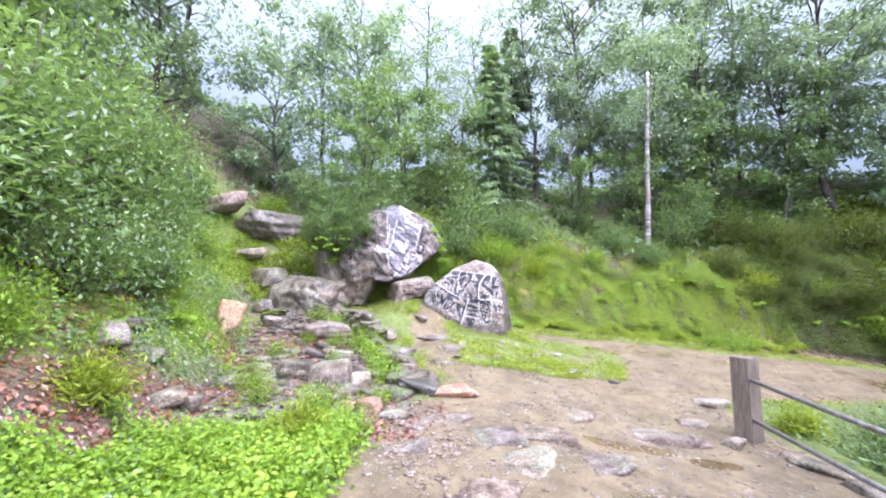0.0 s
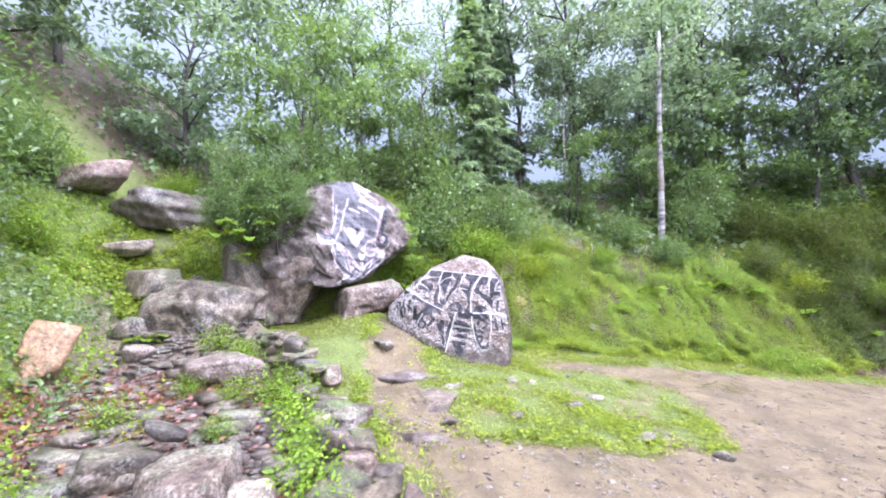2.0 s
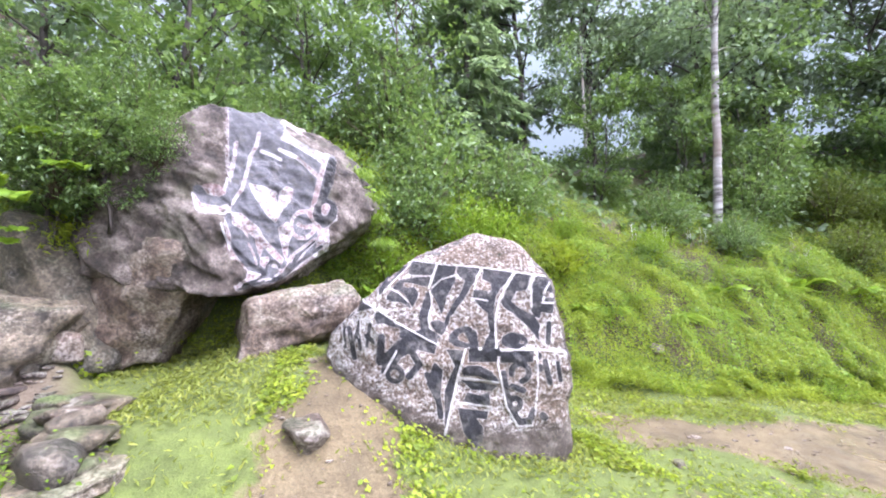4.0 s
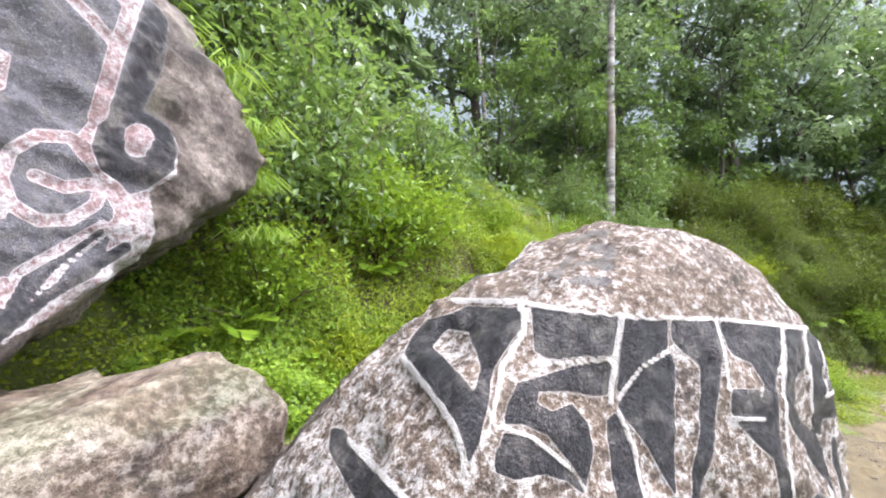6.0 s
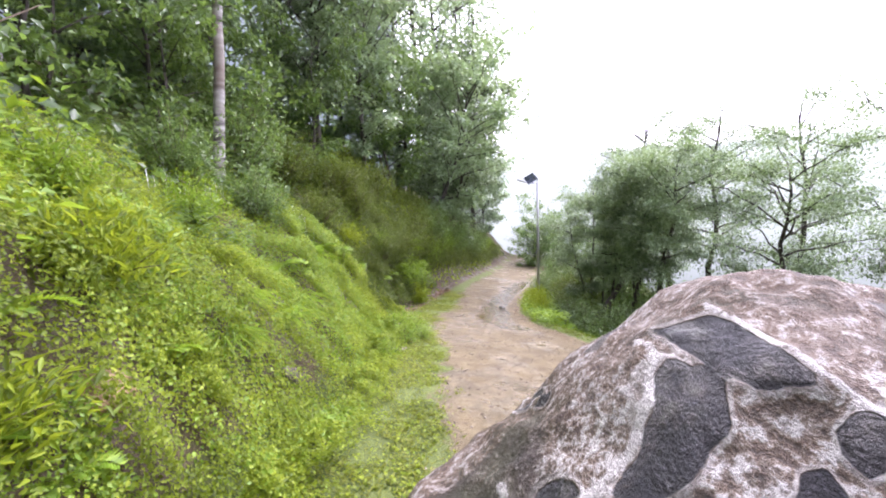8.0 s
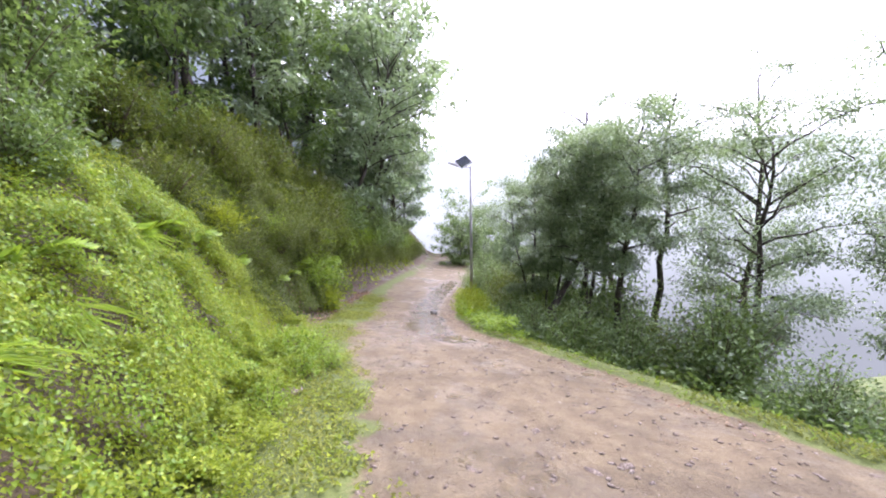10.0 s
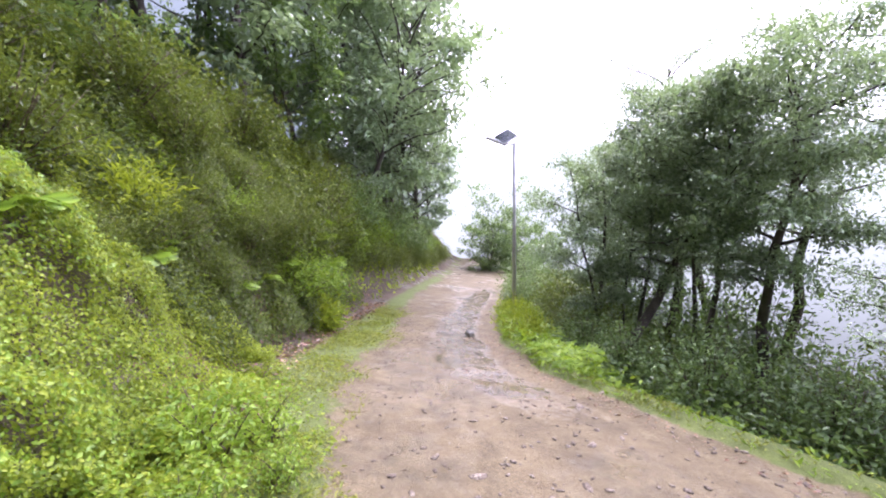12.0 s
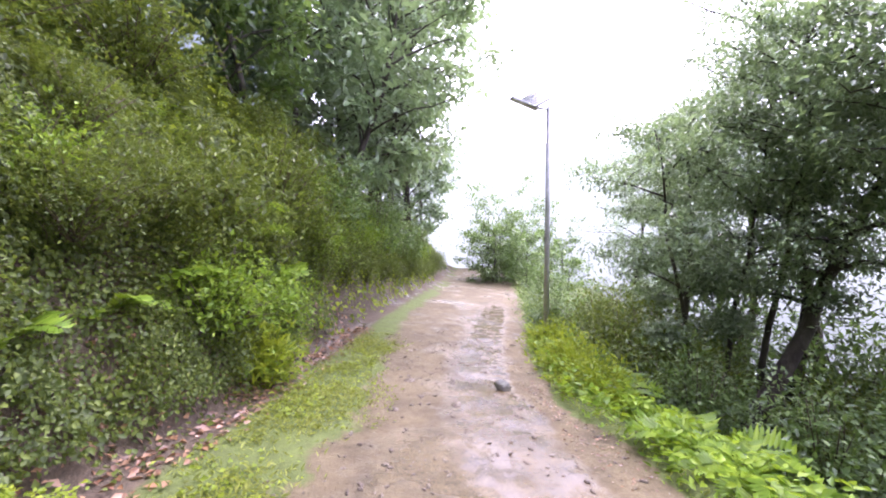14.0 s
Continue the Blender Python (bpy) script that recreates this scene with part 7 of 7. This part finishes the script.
for k, (x, y, z, s) in enumerate([(11.3, 11.62, 0.3, 0.55), (11.8, 11.58, 0.38, 0.6), (12.3, 11.5, 0.4, 0.6), (13.0, 11.3, 0.35, 0.55)]):
    put_thing(SHRUB_E, x, y, s, 95 * k, 0.0, z)
# clothing the far cut of the bank up to the bend
for k in range(34):
    x = 15.2 + 0.46 * k
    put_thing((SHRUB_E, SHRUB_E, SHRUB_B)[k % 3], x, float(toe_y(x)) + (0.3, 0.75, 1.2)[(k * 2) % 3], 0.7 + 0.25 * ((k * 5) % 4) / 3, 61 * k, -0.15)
# below the track
for k, (src, x, y, s) in enumerate([(SHRUB_A, 10.5, 6.3, 0.85), (SHRUB_A, 11.8, 6.2, 0.9), (SHRUB_B, 13.2, 6.5, 0.75), (SHRUB_B, 14.3, 6.3, 0.8), (SHRUB_A, 9.4, 6.0, 0.9), (SHRUB_A, 13.2, 5.3, 1.1), (SHRUB_C, 10.2, 4.6, 1.1), (SHRUB_A, 8.3, 5.6, 0.9), (SHRUB_C, 7.4, 4.7, 1.0),
                                    (SHRUB_A, 15.9, 5.9, 0.8), (SHRUB_B, 17.0, 5.6, 0.7), (SHRUB_A, 16.2, 4.6, 1.2), (SHRUB_A, 19.0, 4.4, 1.2), (SHRUB_D, 12.4, 7.1, 0.9), (SHRUB_D, 13.4, 6.9, 0.9), (SHRUB_D, 14.6, 6.6, 0.8), (SHRUB_C, 12.0, 3.6, 1.2), (SHRUB_C, 14.0, 3.8, 1.3), (SHRUB_A, 5.8, 5.0, 0.8), (SHRUB_D, 4.6, 5.2, 0.6),
                                    (SHRUB_E, 9.4, 4.2, 1.1), (SHRUB_E, 10.6, 3.9, 1.1), (SHRUB_E, 12.9, 5.6, 1.2), (SHRUB_E, 14.0, 5.3, 1.4), (SHRUB_E, 15.0, 5.0, 1.5), (SHRUB_E, 11.4, 4.4, 1.1), (SHRUB_E, 13.2, 4.4, 1.1), (SHRUB_E, 8.4, 3.6, 1.4)]):
    put_thing(src, x, y, s, 29 * k)

# ferns
for k, (x, y, s) in enumerate([(0.9, 12.2, 0.32), (1.6, 12.35, 0.34), (0.3, 12.0, 0.3), (2.2, 12.6, 0.36), (1.2, 12.6, 0.4), (2.0, 12.2, 0.26), (3.0, 12.35, 0.3), (6.0, 12.6, 0.45), (10.9, 11.75, 0.42), (11.6, 11.6, 0.4), (9.8, 12.2, 0.5), (8.6, 12.4, 0.5), (12.3, 11.5, 0.6), (14.2, 10.9, 0.6),
                                (10.7, 7.2, 0.62), (12.0, 6.8, 0.6), (12.25, 7.0, 0.78), (11.4, 6.9, 0.5), (10.3, 7.3, 0.45), (10.2, 7.0, 0.45), (9.7, 6.7, 0.5), (12.8, 6.7, 0.55), (8.9, 6.6, 0.45), (-4.2, 9.7, 0.4), (-4.6, 6.6, 0.5), (-5.0, 5.6, 0.5), (0.75, 12.9, 0.7), (-0.25, 12.0, 0.5), (4.9, 12.2, 0.4), (7.6, 12.5, 0.5)]):
    fern(on_ground(x, y, 0.12 if x > 10 and y < 8 else 0.0), s, 700 + k)
for k, (x, y, z, s) in enumerate([(-3.01, 9.75, 2.40, 0.42), (-2.81, 9.70, 2.20, 0.42), (-2.69, 9.75, 2.11, 0.45), (-2.77, 9.80, 1.90, 0.30), (-2.48, 9.90, 2.40, 0.38), (-2.42, 10.00, 2.70, 0.32), (-2.67, 9.90, 2.67, 0.40), (-3.22, 9.70, 2.18, 0.35), (-2.88, 9.85, 1.82, 0.25), (-0.2, 11.5, 2.6, 0.4)]):
    fern((x, y, z), s * 0.62, 760 + k, 7, 10, -100, "bright fern rooted in the painted boulder's side")

for k, (x, u, sz) in enumerate([(10.4, 0.3, 0.24), (11.9, 0.35, 0.26), (13.4, 0.6, 0.3)]):
    y = float(toe_y(x)) + u
    fern(on_ground(x, y, 0.05), sz, 780 + k, 6, 18, -95, "green fern hanging from the shaded bank")

# grass tufts hanging at the painted boulder's edge
def tuft(at, size, seed, count=90, droop=0.5):
    r = np.random.default_rng(seed)
    az = r.random(count) * 6.28
    d = unit(np.stack([np.cos(az) * 0.7, np.sin(az) * 0.7 - 0.2, 0.7 + 0.5 * r.random(count)], -1))
    P = r.normal(size=(count, 3)) * np.array([0.05, 0.05, 0.01])
    L = size * (0.5 + 0.7 * r.random(count))
    mid = P + d * L[:, None] * 0.55
    d2 = unit(d + np.array([0, 0, -1.0]) * (0.8 + droop))
    a = leaf_arrays(P, d, np.cross(d, [[0.3, 0.2, 0.1]]), L * 0.62, 0.011, 0.0, 0.0)
    b = leaf_arrays(mid, d2, np.cross(d2, [[0.3, 0.2, 0.1]]), L * 0.55, 0.010, 0.0, 0.1)
    v, f = merge([a, b])
    ob = mesh_object("grass_tuft", v, f, LEAF_LIME, matrix=pose(*at))
    return tagged(ob, "long drooping tuft of light green grass", "grass tuft", "grass tufts")


for k, (x, y, z, s) in enumerate([(-0.12, 11.35, 2.45, 0.28), (-0.25, 11.25, 2.72, 0.3), (-0.1, 11.6, 2.2, 0.35), (-0.5, 11.3, 2.95, 0.28), (0.0, 11.8, 1.9, 0.3), (-0.35, 11.5, 2.75, 0.32)]):
    tuft((x, y, z), s, 800 + k)
for k, (x, y) in enumerate([(13.0, 10.8), (13.3, 10.9), (12.8, 11.0), (4.0, 12.3), (4.6, 12.1), (3.5, 12.2), (7.0, 12.4), (-1.3, 4.3), (5.5, 12.2)]):
    tuft(on_ground(x, y), 0.5, 820 + k, 70, 0.2)

for k, (x, y, z, sz) in enumerate([(13.6, 11.02, 0.42, 0.45), (13.4, 11.05, 0.2, 0.4), (13.8, 10.95, 0.15, 0.42)]):
    tuft((x, y, z), sz, 860 + k, 150, 0.3)

# trees on the hillside
OAK_A = tree("tree", 601, 6.5, 2.1, 0.10, 26, 9, 25, 0.20, LEAF_TREE, BARK_DARK, "broad-leaved tree with a dense green crown", 0.16)
OAK_B = tree("tree", 602, 8.5, 2.4, 0.13, 30, 9, 25, 0.215, LEAF_DARK, BARK_DARK, "tall dark green forest tree on the hillside", 0.2)
OAK_C = tree("tree", 603, 5.0, 1.7, 0.07, 22, 8, 27, 0.165, LEAF_SHRUB, BARK_DARK, "young leafy tree on the hillside", 0.12, stems=2)
OAK_D = tree("tree", 605, 11.5, 2.6, 0.12, 26, 7, 13, 0.2, LEAF_TREE, BARK_DARK, "tall thin-crowned tree fading into the mist", 0.18)
FIR = conifer("conifer", 604, 8.0, 1.6, 0.12, LEAF_TREE, "slender green conifer with drooping boughs")
for t_ in (OAK_A, OAK_B, OAK_C, OAK_D, FIR):
    FIRST[id(t_)] = True
r = np.random.default_rng(90)
for k, (src, x, y, s) in enumerate([
    (OAK_C, -1.2, 14.6, 0.95), (OAK_A, -2.9, 15.6, 1.05), (OAK_C, 0.6, 15.2, 0.9), (FIR, 2.3, 15.0, 0.95), (OAK_D, 4.1, 16.6, 0.8), (FIR, 3.2, 17.0, 1.1), (OAK_B, 6.3, 16.3, 1.0), (OAK_A, 8.7, 15.3, 0.95), (OAK_C, 10.1, 14.7, 0.95),
    (OAK_B, 11.2, 15.9, 1.0), (OAK_A, 12.9, 14.2, 1.0), (OAK_B, 14.2, 13.8, 1.0), (OAK_A, 15.7, 12.6, 1.0), (OAK_C, 17.2, 11.7, 1.1), (OAK_A, 19.2, 11.3, 1.05), (OAK_D, 16.9, 13.5, 0.8), (OAK_A, 21.6, 10.0, 1.0), (OAK_B, 24.0, 9.4, 1.0), (OAK_A, 26.5, 7.6, 1.0),
    (OAK_A, -6.4, 14.8, 1.0), (OAK_D, -5.0, 17.2, 0.8), (OAK_B, -8.6, 12.2, 0.95), (OAK_A, -8.8, 8.9, 0.95), (OAK_C, -7.2, 5.9, 0.95), (OAK_D, -9.4, 5.8, 0.8), (OAK_A, -8.0, 2.4, 1.0), (OAK_D, -0.4, 18.2, 0.8), (OAK_D, -3.4, 19.5, 0.8), (OAK_D, 2.0, 19.8, 0.8),
    (OAK_D, 7.6, 19.2, 0.85), (OAK_D, 10.6, 18.8, 0.85), (OAK_D, 13.6, 17.4, 0.85), (OAK_A, 9.4, 17.4, 1.0), (FIR, 12.2, 18.2, 1.1), (OAK_C, 7.6, 14.9, 0.7), (OAK_C, 5.0, 14.8, 0.62), (OAK_C, 12.0, 13.6, 0.8), (OAK_D, 18.6, 14.6, 0.8), (FIR, 20.6, 13.0, 1.0), (OAK_A, 29.0, 6.4, 1.0), (OAK_B, 31.0, 8.5, 1.0),
    (OAK_D, 20.8, 11.8, 1.25), (OAK_D, 22.6, 10.6, 1.3), (OAK_D, 24.6, 9.0, 1.35), (OAK_D, 26.6, 8.0, 1.4), (OAK_D, 28.6, 7.2, 1.4), (OAK_D, 25.6, 9.8, 1.3), (OAK_D, 30.4, 7.0, 1.4), (OAK_D, -11.0, 9.4, 0.9), (OAK_D, -11.5, 4.0, 0.9), (OAK_D, -9.5, 14.6, 0.9)]):
    put_thing(src, x, y, s * (0.94 + 0.12 * r.random()), 73 * k, -0.2)

for k, (src, x, y, s, tilt) in enumerate([(OAK_A, 18.8, 10.1, 1.1, 20), (OAK_B, 22.0, 9.0, 0.95, 14)]):
    put_thing(src, x, y, s, 40 * k, -0.3, tilt=tilt)
# thicket closing the end of the track
for k, (x, y, s) in enumerate([(25.0, 2.6, 0.62), (26.5, 3.6, 0.7), (26.8, 1.8, 0.75), (28.2, 2.8, 0.85), (28.6, 0.6, 0.8), (30.2, 1.4, 0.95), (27.4, -0.6, 0.7), (30.6, -1.0, 0.9)]):
    put_thing(OAK_C, x, y, s, 51 * k, -1.1)
put_thing(OAK_C, -2.5, 11.15, 0.74, 140, -0.1, 2.75)
for k, (x, y, z, s) in enumerate([(-2.4, 10.3, 2.05, 0.26), (-2.95, 10.35, 1.95, 0.3), (-2.7, 10.6, 2.2, 0.3), (-3.3, 10.6, 2.1, 0.28)]):
    put_thing(OAK_C, x, y, s, 70 * k, 0.0, z)

# slender pale trunks in the wood
def slim_tree(name, foot, top, radius, bark, leaf, seed, label, crown_at=0.6):
    r = np.random.default_rng(seed)
    ob = thing(name, pose(*foot), label, "tree")
    d = np.asarray(top) - np.asarray(foot)
    axis = bent((0, 0, -0.3), d, 0, r, 12, 0.03)
    v, f = tube(axis, radius * np.linspace(1, 0.5, 12), 10)
    mesh_object("trunk", v, f, bark, ob, smooth=True)
    P, limbs = [], []
    for k in range(16):
        h = crown_at + (1 - crown_at) * k / 16
        o = axis[min(int(h * 11), 11)]
        a = r.random() * 6.28
        e = o + np.array([math.cos(a), math.sin(a), 0.35]) * (0.5 + 0.9 * r.random())
        limbs.append(tube(bent(o, e, 0.05, r, 5, 0.1), np.linspace(0.016, 0.004, 5), 4))
        P.append(e + r.normal(size=(90, 3)) * np.array([0.3, 0.3, 0.2]))
    v, f = merge(limbs)
    mesh_object("twig_mass", v, f, bark, ob)["kind"] = "stuff"
    P = np.concatenate(P)
    v, f = leaf_arrays(P, unit(r.normal(size=P.shape) + np.array([0, 0, -0.3])), unit(r.normal(size=P.shape) * 0.4 + np.array([0, 0, 1])), 0.1, 0.06)
    mesh_object("crown", v, f, leaf, ob)
    return ob


bz = float(height(7.33, 13.95))
slim_tree("birch", (7.33, 13.95, bz - 0.05), (7.42, 13.3, 8.6), 0.10, BARK_BIRCH, LEAF_TREE, 901, "white-barked birch with dark patches on the bank", 0.72)
tz = float(height(4.9, 14.9))
slim_tree("slim_tree", (4.9, 14.9, tz - 0.05), (5.4, 15.5, 8.2), 0.055, BARK_BIRCH, LEAF_TREE, 902, "thin pale trunk standing in the wood", 0.75)
tz = float(height(0.55, 14.0))
slim_tree("sapling", (0.45, 14.0, tz), (0.5, 14.1, tz + 4.2), 0.03, BARK_TWIG, LEAF_SHRUB, 903, "slender sapling with a light crown", 0.45)

# trees below the track: place, top, crown, trunk radius, stems, lean, bare share
for k, (x, y, top, cr, tr, st, lean, ba) in enumerate([
    (11.75, 5.85, 2.2, 1.2, 0.12, 1, (0.0, -0.62), 0.5), (13.0, 5.0, 2.7, 1.0, 0.06, 3, (-0.03, 0.02), 0.42), (12.5, 4.2, 4.2, 1.3, 0.10, 1, (0.08, 0.0), 0.46), (13.6, 2.0, 4.6, 1.5, 0.12, 1, (0.03, 0.05), 0.45), (9.75, 4.95, 3.6, 1.2, 0.09, 1, (0.02, -0.03), 0.45),
    (8.3, 2.9, 2.9, 1.5, 0.09, 1, (-0.05, 0.06), 0.3), (11.2, 2.6, 4.4, 1.4, 0.11, 1, (0.0, 0.0), 0.5), (14.9, 3.8, 3.2, 1.0, 0.09, 1, (0.0, -0.06), 0.42), (17.2, 2.4, 3.0, 1.1, 0.09, 1, (0, 0), 0.25),
    (6.6, 1.2, 2.4, 1.6, 0.11, 1, (0.02, 0.05), 0.3), (20.0, 0.8, 2.4, 1.4, 0.1, 1, (0, 0), 0.2), (10.2, 0.6, 4.5, 1.8, 0.11, 1, (0, 0), 0.3), (15.8, 1.0, 4.6, 1.7, 0.1, 1, (0, 0), 0.3), (11.0, 4.7, 3.4, 0.8, 0.05, 1, (0.03, -0.05), 0.62), (12.2, 4.9, 3.6, 0.8, 0.05, 1, (-0.04, 0.03), 0.62), (10.4, 5.2, 3.0, 0.8, 0.06, 1, (0.02, -0.1), 0.6)]):
    foot_z = float(height(x, y)) - 0.1
    ob = tree("tree", 650 + k, top - foot_z - 0.5, cr, tr, 24, 10, 95 if k in (1, 4, 5, 7, 8, 9) else 46, 0.064, LEAF_VALLEY, BARK_DARK, "dark-trunked tree with an open crown below the track", ba, lean, st, 0.2)
    ob.matrix_basis = pose(x, y, foot_z, 0, 0, 0)

# glowing sheet standing in for the valley mist beyond the trees
def mist_glow_wall():
    m = bpy.data.materials.new("valley_mist_glow")
    m.use_nodes = True
    n, l = m.node_tree.nodes, m.node_tree.links
    n.remove(n["Principled BSDF"])
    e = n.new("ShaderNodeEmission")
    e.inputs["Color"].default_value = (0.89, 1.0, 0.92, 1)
    # emission graded as haze: dimmer deep in the valley, white towards the sky
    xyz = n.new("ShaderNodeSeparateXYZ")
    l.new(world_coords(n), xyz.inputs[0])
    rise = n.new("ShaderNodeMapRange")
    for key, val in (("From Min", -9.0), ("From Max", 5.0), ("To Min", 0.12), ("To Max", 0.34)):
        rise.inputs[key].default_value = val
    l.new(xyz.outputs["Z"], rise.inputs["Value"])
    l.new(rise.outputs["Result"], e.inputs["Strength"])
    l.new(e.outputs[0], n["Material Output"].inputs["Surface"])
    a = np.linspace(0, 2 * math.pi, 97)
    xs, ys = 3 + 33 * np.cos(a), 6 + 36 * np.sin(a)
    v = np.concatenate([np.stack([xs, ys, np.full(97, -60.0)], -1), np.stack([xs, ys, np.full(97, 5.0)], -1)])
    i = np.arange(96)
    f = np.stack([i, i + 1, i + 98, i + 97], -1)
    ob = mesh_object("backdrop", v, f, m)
    return tagged(ob, "plain white glowing backdrop for the valley mist beyond the trees", "backdrop", kind="structure")



def hill_mist_glow():
    """Plain glowing sheet beyond the hillside wood: mist haze painted as emission, paler upwards."""
    m = bpy.data.materials.new("hill_mist_glow")
    m.use_nodes = True
    n, l = m.node_tree.nodes, m.node_tree.links
    n.remove(n["Principled BSDF"])
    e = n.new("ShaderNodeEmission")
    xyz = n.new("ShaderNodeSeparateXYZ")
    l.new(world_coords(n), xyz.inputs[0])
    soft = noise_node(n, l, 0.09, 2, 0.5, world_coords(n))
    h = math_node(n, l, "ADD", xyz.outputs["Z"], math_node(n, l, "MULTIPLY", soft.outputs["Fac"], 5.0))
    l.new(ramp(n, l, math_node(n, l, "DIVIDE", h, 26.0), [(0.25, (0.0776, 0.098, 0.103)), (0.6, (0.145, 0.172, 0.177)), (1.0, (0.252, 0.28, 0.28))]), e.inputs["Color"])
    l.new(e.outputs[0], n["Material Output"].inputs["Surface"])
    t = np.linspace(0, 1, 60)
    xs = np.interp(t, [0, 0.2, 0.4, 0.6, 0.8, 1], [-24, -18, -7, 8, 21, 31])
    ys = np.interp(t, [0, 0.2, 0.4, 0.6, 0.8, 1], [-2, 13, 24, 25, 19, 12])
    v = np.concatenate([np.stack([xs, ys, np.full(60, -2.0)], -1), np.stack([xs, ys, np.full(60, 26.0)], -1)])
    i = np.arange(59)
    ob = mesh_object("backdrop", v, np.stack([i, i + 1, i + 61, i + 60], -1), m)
    return tagged(ob, "plain pale glowing backdrop for the mist beyond the hillside wood", "backdrop", kind="structure")


mist_glow_wall()
hill_mist_glow()
